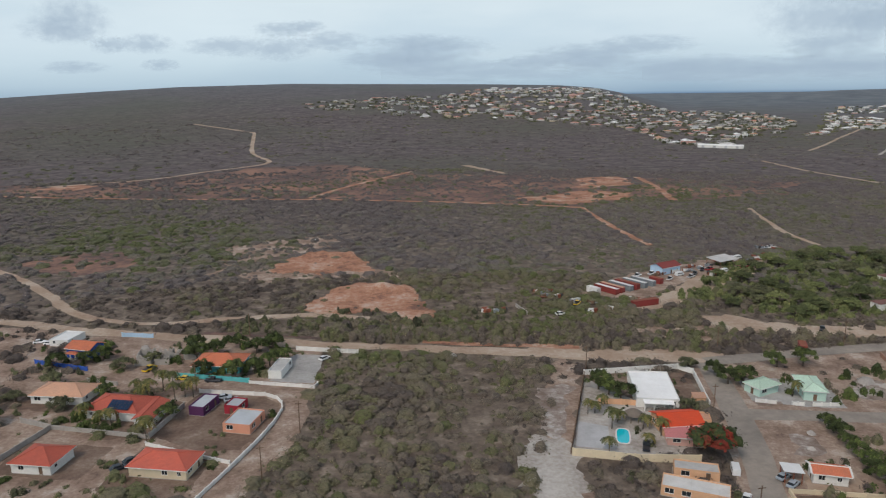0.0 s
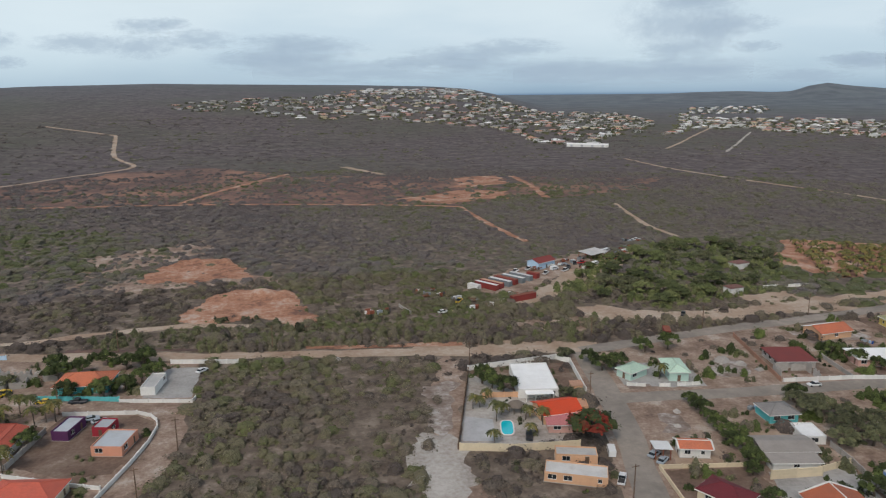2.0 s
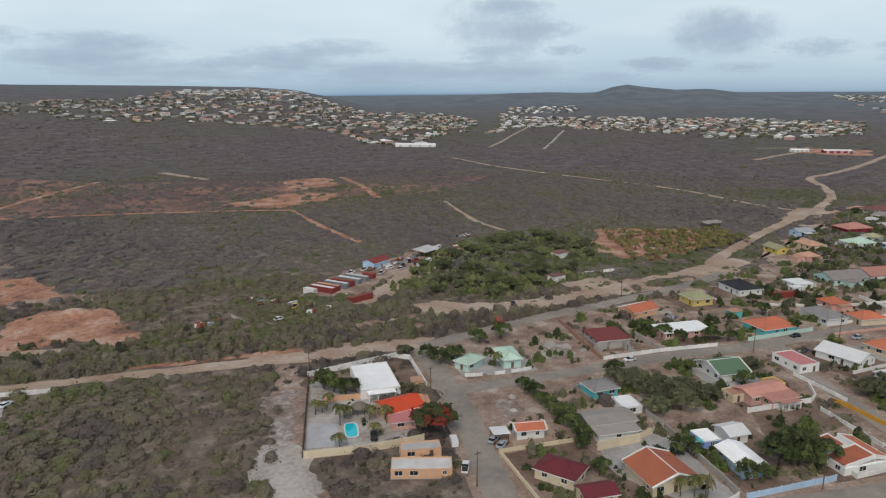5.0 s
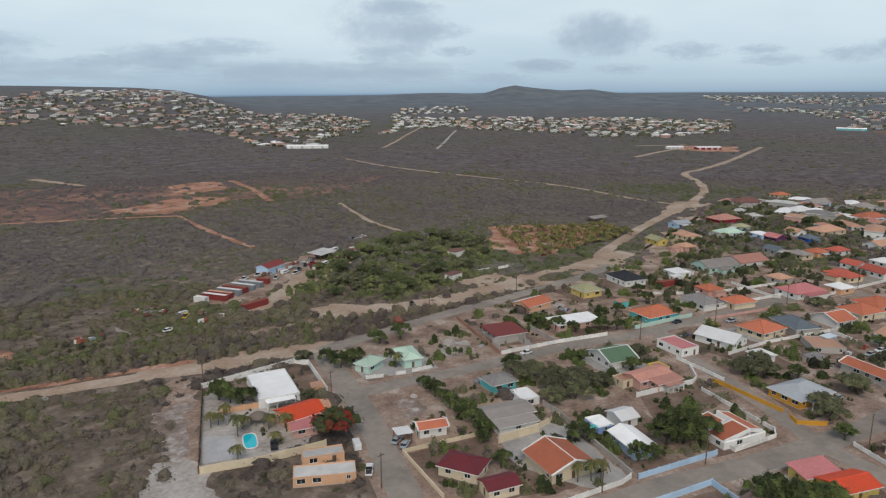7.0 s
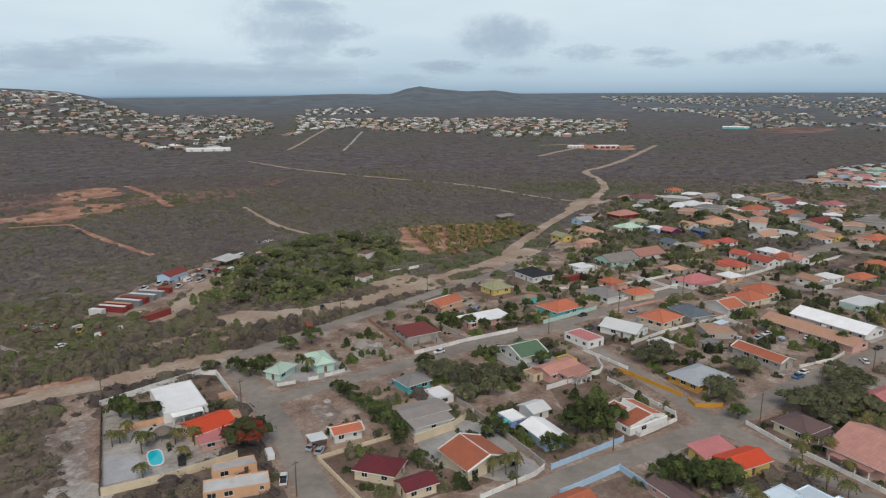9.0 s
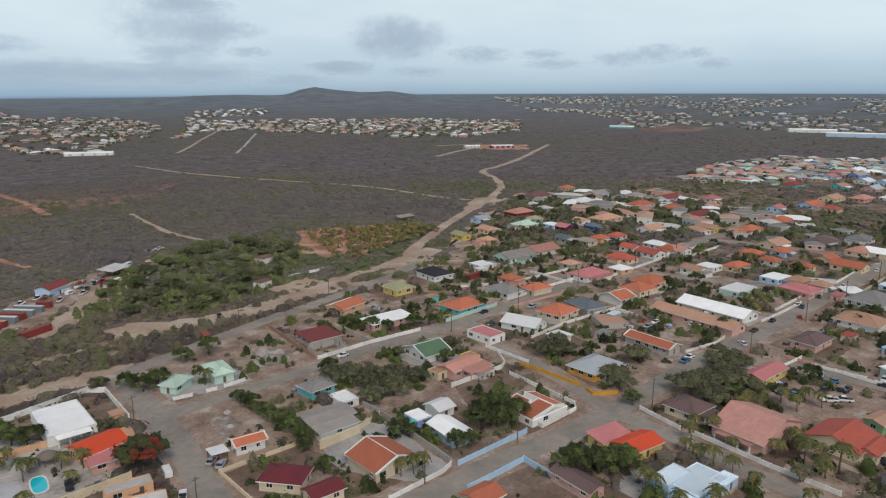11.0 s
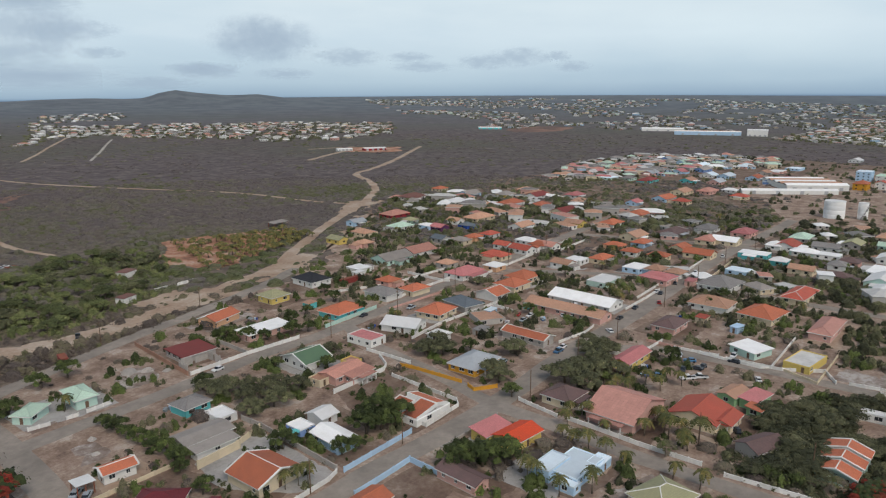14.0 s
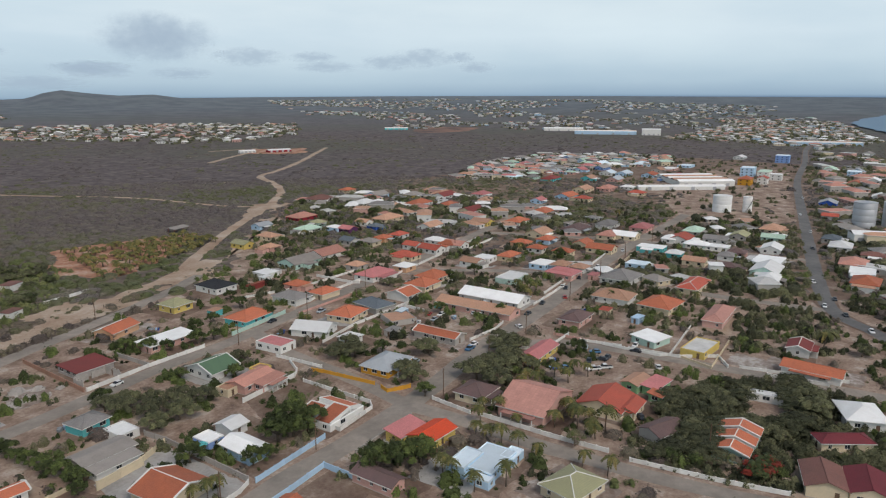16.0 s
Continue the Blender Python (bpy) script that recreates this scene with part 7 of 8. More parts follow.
tree_mass("north_town_trees", [(230, 190), (290, 240), (400, 305), (470, 340), (520, 300), (420, 190), (300, 182)], 150, 65, 7.0, OLIVE, (1.4, 2.8), "dark trees between the northern houses")
for i in range(9):
    for j in range(13):
        u, v = i / 8, j / 12
        x = (237 + 90 * v) * (1 - u) + (266 + 64 * v) * u + 0.8 * math.sin(i * 5 + j * 3)
        y = (284 + 14 * v) * (1 - u) + (352 - 24 * v) * u + 0.8 * math.cos(i * 3 + j * 7)
        if (i * 13 + j * 7) % 11:
            plant("young", x, y, 1.2 + 0.55 * ((i * 5 + j * 3) % 7) / 6, 37 * i + 61 * j, group="rows of the plantation")


# ---- settlements far off ----
def settlement(name, outline, count, gap, seed, size, label, pale=0.6, trees=5, patchy=0.0, walls=(0, 0, 0, 0, 1, 2, 11, 11, 11), roofs=(5, 5, 6, 7, 7, 10, 10, 8, 4)):
    """Houses too far off to be told apart singly: walls with windows and roofs, in one mesh."""
    spots, rng = in_outline(outline, count, seed, gap, 1.0)
    spots = [p for p in spots if noise.noise((p[0] * 0.0035, p[1] * 0.0035, seed)) > patchy - 0.5]
    mats = [WALL["white"], WALL["cream"], WALL["pinkwall"], WALL["lightblue"], ROOF["whiteroof"], ROOF["salmonroof"], ROOF["tan"], ROOF["greyroof"], ROOF["asbestos"], GLASS, ROOF["concrete"], WALL["concretewall"], ROOF["mint"], ROOF["pink"]]
    v, f, mi = [], [], []

    def quad(pts, m):
        n = len(v)
        v.extend(pts)
        f.append(tuple(range(n, n + len(pts))))
        mi.append(m)
    for x, y in spots:
        w, d = size * rng.uniform(0.8, 2.2) / 2, size * rng.uniform(0.6, 1.2) / 2
        h = rng.choice((2.3, 2.5, 2.6, 2.8, 3.0, 5.0)) if size < 11.5 else rng.choice((2.8, 3.2, 5.6))
        t = radians(rng.choice((20, 25, 110, 60)) + rng.normal(0, 6))
        z = ground_z(x, y) - 1.0
        wm = int(rng.choice(walls))
        rm = 4 if rng.random() < 0.8 * pale else int(rng.choice(roofs))

        def at(a, b, c):
            return (x + a * math.cos(t) - b * math.sin(t), y + a * math.sin(t) + b * math.cos(t), z + c)
        h += 1.0
        c4 = ((-w, -d), (w, -d), (w, d), (-w, d))
        for (a, b), (c, e) in zip(c4, c4[1:] + c4[:1]):
            quad([at(a, b, 0), at(c, e, 0), at(c, e, h), at(a, b, h)], wm)
            nx, ny = (e - b), -(c - a)
            k = 0.06 / math.hypot(nx, ny)
            L = math.hypot(c - a, e - b)
            cnt = max(1, int(L / 4))
            for i in range(cnt):
                m0, m1 = (i + 0.35) / cnt, (i + 0.65) / cnt
                quad([at(a + (c - a) * q + nx * k, b + (e - b) * q + ny * k, zz) for q, zz in ((m0, 2.0), (m1, 2.0), (m1, 3.3), (m0, 3.3))], 9)
        ox, oy = w + 0.5, d + 0.5
        r = 0.0 if rng.random() < 0.4 else 0.35 * min(ox, oy)
        c4 = ((-ox, -oy), (ox, -oy), (ox, oy), (-ox, oy))
        if r:
            kx = max(ox - oy, 0.3)
            p, q = at(-kx, 0, h + r + 0.1), at(kx, 0, h + r + 0.1)
            e = [at(a, b, h + 0.1) for a, b in c4]
            for face in ([e[0], e[1], q, p], [e[1], e[2], q], [e[2], e[3], p, q], [e[3], e[0], p]):
                quad(face, rm)
        else:
            quad([at(a, b, h + 0.1) for a, b in c4], rm)
        for (a, b), (c, e) in zip(c4, c4[1:] + c4[:1]):
            quad([at(a, b, h - 0.15), at(c, e, h - 0.15), at(c, e, h + 0.1), at(a, b, h + 0.1)], 4)
    me = mesh_of(name, v, f)
    for m in mats:
        me.materials.append(m)
    me.polygons.foreach_set("material_index", mi)
    me.update()
    tagged(new(name, me), label, "houses", kind="stuff")
    P = np.array([(p[0] + rng.normal(0, gap * 0.45), p[1] + rng.normal(0, gap * 0.45)) for p in spots for _ in range(trees)])
    P = P[free_of(P[:, 0], P[:, 1], rng, 2.0, False)]
    rr = rng.uniform(1.5, 4.4, len(P))
    me = leaf_cloud(name + "_trees", np.stack([P[:, 0], P[:, 1], ground_z(P[:, 0], P[:, 1])], -1), rr, rr * rng.uniform(0.8, 1.2, len(P)), rng.uniform(0.2, 0.9, len(P)), 0, 0.6, rng, OLIVE, 6)
    tagged(new(name + "_trees", me), "dark trees between the far houses", "trees", kind="stuff")


settlement("hillside_village", [(-332, 1644), (-170, 1536), (-30, 1460), (123, 1412), (226, 1380), (284, 1298), (338, 1195), (340, 1053), (413, 1012), (494, 1164), (642, 1289), (803, 1639),
                                (864, 2028), (583, 2065), (432, 2126), (183, 2093), (-122, 1877), (-350, 1730)], 540, 16, 51, 10.0, "pale houses of a village spread over a hillside", 0.12, 9, 0.0, (0, 0, 1, 2, 11, 11, 11, 11), (5, 5, 6, 7, 7, 8, 10, 10))
settlement("hilltop_houses", [(60, 2060), (199, 1990), (438, 2090), (560, 2150), (480, 2330), (296, 2240), (139, 2170)], 90, 22, 57, 10.0, "pale houses along the top of a hill", 0.7, 3)
settlement("valley_town", [(757, 1319), (870, 1205), (915, 1087), (925, 935), (994, 856), (1226, 889), (1593, 1144), (1430, 1445), (1165, 1602), (986, 1704)], 380, 17, 52, 10.0,
           "pale houses of a town in the valley", 0.28, 8, 0.0, (0, 0, 0, 1, 2, 11, 11, 11), (5, 5, 6, 7, 7, 8, 10, 10))
settlement("outer_village", [(601, 1179), (722, 1335), (1033, 1920), (986, 1704), (757, 1319)], 50, 30, 56, 9.5, "pale houses along a far road", 0.5)
settlement("far_town", [(1480, 900), (1640, 480), (1741, 55), (1746, -116), (2806, -178), (3175, -87), (3674, 913), (3378, 1792), (2962, 2312), (1997, 1370), (1887, 971)], 1300, 24, 53, 11.0,
           "pale specks of houses in a wide far town", 0.3, 5, 0.38, (0, 0, 1, 2, 3, 11, 11, 11), (5, 7, 7, 7, 8, 10, 10, 12, 4))
settlement("coast_town", [(1263, -90), (1353, -39), (1468, 175), (1824, 93), (2355, 100), (2280, -190), (1990, -205), (1531, -208)], 380, 22, 54, 9.5, "pale houses of a far coastal town", 0.2, 7, 0.0, (0, 1, 2, 3, 11, 11, 11, 11), (5, 6, 7, 7, 8, 10, 10))
settlement("upper_hamlet", [(1042, 1898), (1284, 1885), (1577, 2310), (1266, 2295)], 40, 36, 55, 11.0, "pale houses of a hamlet below the hills", 0.8)


settlement("town_houses", [(429, 100), (440, 298), (480, 350), (540, 316), (575, 268), (560, 205), (541, 164), (500, 100)], 45, 21, 58, 10.0, "small houses of the outer town", 0.12, 9)
settlement("outer_quarter", [(690, 292), (766, 309), (876, 324), (1009, 276), (1050, 180), (1050, 105), (930, 105), (873, 160), (770, 200), (690, 255)], 150, 13, 158, 10.5, "close-set pale houses at the edge of the outer town", 0.06, 7, 0.0, (1, 2, 3, 11, 11, 11, 11), (5, 7, 7, 8, 10, 10, 12, 13, 6))
settlement("south_town_houses", [(248.0, -62.0), (419, -53), (808, -61), (1204, -91), (1068, -252), (503, -225), (251.6, -114.6)], 130, 22, 59, 12.0, "houses beyond the main road", 0.03, 20, 0.0, (1, 2, 11, 11, 11, 11), (5, 5, 5, 6, 7, 8, 10, 10))
settlement("market_houses", [(330.4, 119.6), (419, 149), (428, 63), (552, 46), (532, -20), (332.1, -19.7), (345.4, 61.7)], 26, 17, 60, 9.0, "small back houses and sheds", 0.3, 9)


# ---- works, tanks and stores ----
def storage_tank(x, y, r, h, label, stair=False):
    root = thing("storage_tank", x, y, 0, label, "tank", "storage tanks")
    BOXES.append((x, y, 0, r, r))
    n = 40
    for i in range(4):
        z0, z1 = h * i / 4, h * (i + 1) / 4 - 0.05
        g = Geo()
        g.tube([(0, 0, z0, r), (0, 0, z1, r), (0, 0, z1 + 0.05, r - 0.06)], n, False)
        me = g.mesh("shell_course", TANKPAINT if "white" in label else STEEL, True)
        part("shell_course", me, None, root)
    g = Geo()
    g.tube([(0, 0, h, r + 0.15), (0, 0, h + 0.12, r + 0.15), (0, 0, h + r * 0.14, r * 0.02)], n)
    part("roof", g.mesh("roof", TANKPAINT if "white" in label else STEEL), None, root)
    if stair:
        s = Geo()
        for i in range(36):
            a = math.pi * 0.9 + i * 0.045
            s.box(-0.5, 0.5, -0.2, 0.2, 0, 0.12)
            m = Matrix.Translation((math.cos(a) * (r + 0.6), math.sin(a) * (r + 0.6), h * i / 36)) @ Matrix.Rotation(a, 4, "Z")
            s.v[-8:] = [tuple(m @ Vector(p)) for p in s.v[-8:]]
        part("stair", s, DARK, root, "dark spiral stair")


TANKPAINT = surface("tank_paint", (0.74, 0.74, 0.73), (0.60, 0.58, 0.55), big=0.1, fine=0.6, rough=0.5, bump=0.05)
STEEL = surface("dull_steel", (0.42, 0.43, 0.45), (0.34, 0.34, 0.35), big=0.1, fine=0.6, rough=0.5, metal=0.3, bump=0.05)
storage_tank(579, 21, 7.0, 12.5, "white cylindrical storage tank on bare ground")
storage_tank(583, 3, 3.4, 12.0, "white narrow storage tank with a spiral stair", True)
storage_tank(549, -71, 7.2, 17.5, "grey steel storage tank beside the main road")
storage_tank(557, -90, 7.2, 17.5, "grey steel storage tank beside the main road")


def store_hall(x, y, rot, w, d, h, bays, wall, label):
    """A long hall with a row of low ridges."""
    root = thing("store_hall", x, y, rot, label, "warehouse", "halls and stores")
    BOXES.append((x, y, radians(rot), w / 2, d / 2))
    g = Geo()
    for p0, u, n, length in (((-w / 2, -d / 2), (1, 0), (0, -1), w), ((w / 2, -d / 2), (0, 1), (1, 0), d), ((w / 2, d / 2), (-1, 0), (0, 1), w), ((-w / 2, d / 2), (0, -1), (-1, 0), d)):
        wall_side(g, p0, u, n, length, h, [(length * (i + 0.5) / 4, 0.0, 3.5, 3.2) for i in range(4)] if n == (0, -1) else [])
    part("wall", g, wall, root)
    for i in range(4):
        dr = Geo()
        dr.box(-1.75, 1.75, -0.05, 0.05, 0, 3.2)
        part("door", dr, STEEL, root, at=pose(-w / 2 + w * (i + 0.5) / 4, -d / 2 + 0.12, 0))
    for i in range(bays):
        y0, y1 = -d / 2 + d * i / bays, -d / 2 + d * (i + 1) / bays
        r = Geo()
        r.slab([[(-w / 2 - 0.4, y0, h + 0.2), (w / 2 + 0.4, y0, h + 0.2), (w / 2 + 0.4, (y0 + y1) / 2, h + 1.8), (-w / 2 - 0.4, (y0 + y1) / 2, h + 1.8)],
                [(-w / 2 - 0.4, (y0 + y1) / 2, h + 1.8), (w / 2 + 0.4, (y0 + y1) / 2, h + 1.8), (w / 2 + 0.4, y1 - 0.05, h + 0.2), (-w / 2 - 0.4, y1 - 0.05, h + 0.2)]], 0.2)
        part("roof_bay", r, ROOF["whiteroof"] if i % 2 == 0 else ROOF["tan"], root)
    return root


store_hall(758, 56, -62, 56, 60, 5.0, 5, WALL["white"], "long white hall with ribbed pale roofs")
store_hall(696, 63, -62, 84, 7, 3.2, 1, WALL["white"], "low white store along a yard wall")
store_hall(498, -73, -80, 30, 14, 5.0, 1, WALL["white"], "white store hall beside grey tanks")
store_hall(1563, 210, -80, 38, 26, 12.0, 1, WALL["white"], "large white hall far beyond the scrub")
store_hall(1549, 305, -75, 130, 22, 7.0, 2, WALL["lightblue"], "long pale blue hall far beyond the scrub")
store_hall(1500, 790, -62, 54, 22, 4.0, 2, WALL["turquoise"], "long blue hall at a far clearing")
store_hall(1640, 421, -70, 90, 24, 6.0, 1, WALL["white"], "long white hall far beyond the scrub")
store_hall(1404, -104, -80, 120, 30, 5.0, 2, WALL["lightblue"], "long blue roofed hall far down the main road")
store_hall(882, 668, -30, 36, 12, 3.2, 1, WALL["darkred"], "low dark red store at the end of a dirt road")
store_hall(848, 700, -30, 24, 9, 2.8, 1, WALL["white"], "low white store at the end of a dirt road")
store_hall(390, 993, -28, 60, 12, 3.5, 1, WALL["white"], "row of low white stalls below the village")


# ---- the scrap yard ----
def container(x, y, rot, paint, top, label, length=12.2, z=0.0):
    root = thing("shipping_container", x, y, rot, label, "container", "stored containers", z=z)
    BOXES.append((x, y, radians(rot), length / 2, 1.3))
    n = int(length / 0.3)
    for sy in (-1, 1):
        g = Geo()
        for i in range(n):
            a, b = -length / 2 + length * i / n, -length / 2 + length * (i + 1) / n
            o = 1.2 if i % 2 else 1.16
            o2 = 1.16 if i % 2 else 1.2
            pts = [(a, sy * o, 0.15), (b, sy * o, 0.15), (b, sy * o, 2.5), (a, sy * o, 2.5)]
            g.poly(*(pts if sy < 0 else pts[::-1]))
            pts = [(b, sy * o, 0.15), (b, sy * o2, 0.15), (b, sy * o2, 2.5), (b, sy * o, 2.5)]
            g.poly(*pts)
        g.weld()
        part("side_panel", g, paint, root)
    fr = Geo()
    for px in (-length / 2, length / 2 - 0.15):
        for py in (-1.22, 1.07):
            fr.box(px, px + 0.15, py, py + 0.15, 0, 2.6)
    for py in (-1.22, 1.07):
        fr.box(-length / 2 + 0.152, length / 2 - 0.152, py, py + 0.15, 0, 0.15)
        fr.box(-length / 2 + 0.152, length / 2 - 0.152, py, py + 0.15, 2.48, 2.6)
    part("frame", fr, paint, root)
    t = Geo()
    t.box(-length / 2 + 0.02, length / 2 - 0.02, -1.05, 1.05, 2.5, 2.58)
    part("roof", t, top, root)
    for sy in (-1, 1):
        d = Geo()
        d.box(length / 2 - 0.1, length / 2 - 0.03, min(0.02 * sy, 1.06 * sy), max(0.02 * sy, 1.06 * sy), 0.16, 2.47)
        part("door", d, paint, root)
        e = Geo()
        e.box(-length / 2 + 0.03, -length / 2 + 0.1, min(0.0, 1.06 * sy), max(0.0, 1.06 * sy), 0.16, 2.47)
        part("end_panel", e, paint, root)
    return root


REDBOX = surface("container_red", (0.27, 0.045, 0.04), (0.16, 0.05, 0.045), big=0.5, fine=2.0, rough=0.6)
WHITEBOX = surface("container_white", (0.62, 0.62, 0.61), (0.45, 0.42, 0.39), big=0.5, fine=2.0, rough=0.6)
GREYBOX = surface("container_grey", (0.22, 0.25, 0.27), (0.16, 0.16, 0.16), big=0.5, fine=2.0, rough=0.6)
container(65.9, 297.2, 128, WHITEBOX, WHITEBOX, "small white shipping container on bare ground", 6.1)
container(71.9, 298.1, 128, REDBOX, WHITEBOX, "red shipping container with a white top")
container(74.9, 300.6, 128, REDBOX, ROOF["tan"], "red shipping container with a faded top")
container(79.4, 303.0, 128, GREYBOX, WHITEBOX, "grey shipping container with a white top")
container(82.9, 305.5, 128, REDBOX, RUST, "rusty red shipping container in a row")
container(86.9, 307.5, 128, GREYBOX, WHITEBOX, "grey shipping container with a white top")
container(91.4, 310.4, 128, GREYBOX, WHITEBOX, "grey shipping container with a white top")
container(97.9, 311.9, 128, REDBOX, RUST, "rusty red shipping container in a row", 6.1)
container(83.2, 278.2, 21, REDBOX, RUST, "long red shipping container by itself")
house(107.8, 330.7, 30, 13, 9, 3.4, "gableW", "darkred", "lightblue", group="sheds of the yard")


def canopy(x, y, rot, w, d, h, roof, label):
    root = thing("canopy", x, y, rot, label, "canopy")
    BOXES.append((x, y, radians(rot), w / 2, d / 2))
    r = Geo()
    r.slab([[(-w / 2, -d / 2, h), (w / 2, -d / 2, h), (w / 2, d / 2, h + 0.7), (-w / 2, d / 2, h + 0.7)]], 0.15)
    part("roof", r, roof, root)
    for i in range(3):
        for py, top in ((-d / 2 + 0.4, h - 0.1), (d / 2 - 0.4, h + 0.5)):
            g = Geo()
            px = -w / 2 + 0.4 + (w - 0.8) * i / 2
            g.box(px - 0.1, px + 0.1, py - 0.1, py + 0.1, 0, top)
            part("post", g, RUST, root)


canopy(140.6, 343.4, 30, 14, 9, 3.4, ROOF["concrete"], "open canopy with a pale sheet roof in the yard")
canopy(343, 343, 0, 14, 6, 2.8, ROOF["asbestos"], "open shed with a pale sheet roof beside the plantation")
canopy(80.4, 146.7, 166, 4.4, 5.5, 2.5, ROOF["whiteroof"], "white sheet carport beside a small house")


# ---- vehicles ----
def wheel_mesh():
    ty, ri = Geo(), Geo()
    ty.tube([(0, -0.11, 0, 0.24), (0, -0.11, 0, 0.33), (0, 0.11, 0, 0.33), (0, 0.11, 0, 0.24)], 14, False)
    ri.tube([(0, -0.08, 0, 0.24), (0, 0.08, 0, 0.24)], 14)
    return ty.mesh("tyre", RUBBER, True), ri.mesh("rim", STEEL)


TYRE, RIM = wheel_mesh()


def loft(sections):
    """A car body through cross sections (x, half width, bottom, top)."""
    g = Geo()
    rows_ = []
    for x, hw, z0, z1 in sections:
        k = min(0.12, (z1 - z0) * 0.3)
        rows_.append([(x, -hw, z0), (x, -hw, z1 - k), (x, -hw + k, z1), (x, hw - k, z1), (x, hw, z1 - k), (x, hw, z0)])
    for a, b in zip(rows_[:-1], rows_[1:]):
        for i in range(6):
            j = (i + 1) % 6
            g.poly(a[i], a[j], b[j], b[i])
    g.poly(*rows_[0])
    g.poly(*reversed(rows_[-1]))
    return g


def car(x, y, rot, paint, kind="car", label=""):
    root = thing(kind, x, y, rot, label or "parked car", kind, "parked vehicles")
    BOXES.append((x, y, radians(rot), 2.4, 1.1))
    if kind == "van":
        part("body", loft([(-2.4, 0.8, 0.4, 1.7), (-2.3, 0.9, 0.35, 2.0), (1.3, 0.9, 0.35, 2.0), (1.9, 0.88, 0.35, 1.25), (2.5, 0.8, 0.4, 0.95)]), paint, root)
        part("windscreen", loft([(1.38, 0.78, 1.25, 1.93), (1.86, 0.76, 1.2, 1.3)]), GLASS, root)
        part("side_window", loft([(-2.0, 0.915, 1.2, 1.7), (1.2, 0.915, 1.2, 1.7)]), GLASS, root)
    elif kind == "pickup":
        part("body", loft([(-2.6, 0.85, 0.45, 0.95), (-0.5, 0.9, 0.4, 0.98), (1.2, 0.9, 0.4, 1.02), (2.5, 0.82, 0.45, 0.9)]), paint, root)
        part("cabin", loft([(-0.6, 0.8, 0.96, 1.6), (0.0, 0.78, 0.96, 1.75), (0.8, 0.78, 0.96, 1.72), (1.4, 0.75, 0.96, 1.05)]), GLASS, root)
        part("cabin_roof", loft([(-0.5, 0.74, 1.68, 1.78), (0.75, 0.74, 1.68, 1.78)]), paint, root)
        bed = Geo()
        bed.box(-2.5, -0.65, -0.72, 0.72, 0.955, 0.99)
        part("load_bed", bed, DARK, root)
    else:
        part("body", loft([(-2.1, 0.78, 0.42, 0.86), (-1.9, 0.86, 0.35, 0.95), (1.0, 0.87, 0.33, 0.95), (1.9, 0.84, 0.36, 0.82), (2.1, 0.74, 0.42, 0.7)]), paint, root)
        part("cabin", loft([(-1.75, 0.70, 0.9, 1.0), (-1.2, 0.70, 0.9, 1.38), (0.25, 0.70, 0.9, 1.42), (1.05, 0.68, 0.9, 0.97)]), GLASS, root)
        part("cabin_roof", loft([(-1.25, 0.64, 1.36, 1.46), (0.2, 0.64, 1.38, 1.47)]), paint, root)
    for sx in (-1.35, 1.4):
        for sy in (-0.82, 0.82):
            w = part("wheel", TYRE, None, root, at=pose(sx, sy, 0.33))
            if math.hypot(x, y) < 200:
                part("rim", RIM, None, w)
    return root


def paint_of(name, col):
    return surface("car_" + name, col, tuple(0.85 * c for c in col), rough=0.3, bump=0.02, amount=0.3)


CARS = {"white": paint_of("white", (0.72, 0.72, 0.72)), "dark": paint_of("dark", (0.03, 0.035, 0.045)), "blue": paint_of("blue", (0.06, 0.17, 0.32)),
        "grey": paint_of("grey", (0.33, 0.37, 0.41)), "red": paint_of("red", (0.40, 0.03, 0.03)), "yellow": paint_of("yellow", (0.70, 0.47, 0.03))}


def parked(paint, kind, rot, *spots):
    for i, (x, y) in enumerate(spots):
        car(x, y, rot + 7 * (i % 3), CARS[paint], kind, "%s %s parked on dusty ground" % (paint, kind))


parked("grey", "car", 35, (78.7, 146.7), (79.4, 143.6))
parked("white", "car", 178, (145.9, 176.9))
parked("white", "pickup", 60, (66.1, 137.4))
parked("white", "van", 75, (68.6, 149.6))
parked("white", "car", 30, (259.6, 102.0), (258.9, 98.2), (250.9, 79.1))
parked("white", "van", 20, (274.9, 102.1))
parked("blue", "pickup", 172, (220.5, 87.5))
parked("dark", "car", 85, (242.6, 32.9), (229.6, 42.5))
parked("white", "pickup", 120, (222.7, 39.9), (219.7, 43.0))
parked("dark", "car", 178, (216.3, 171.1), (312.8, 76.1), (333.5, 74.8))
parked("grey", "pickup", 178, (235.5, 160.6))
parked("dark", "car", 30, (304.3, 28.6), (190.2, 23.6), (179.7, 11.1))
parked("white", "car", 55, (-40.5, 221.2))
parked("dark", "pickup", 175, (-72.4, 203.5))
parked("yellow", "car", 175, (-82.3, 205.2))
parked("grey", "car", 20, (-65.2, 191.5), (-62.7, 189.8))
parked("dark", "car", 40, (-78.8, 152.4), (-77.2, 155.8))
parked("white", "car", 178, (330.7, -32.6), (300.8, -46.5), (373.1, -30.7))
parked("dark", "car", 178, (343.7, -37.5), (319.7, -39.6), (457, -35))
parked("white", "car", 176, (512, -37), (584, -34), (681, -40), (360.1, 71.2), (404, 66))
parked("white", "pickup", 40, (92.1, 322.8), (100.0, 326.4), (105.8, 316.8), (116.9, 320.2), (136.8, 317.7), (157.7, 342.3))
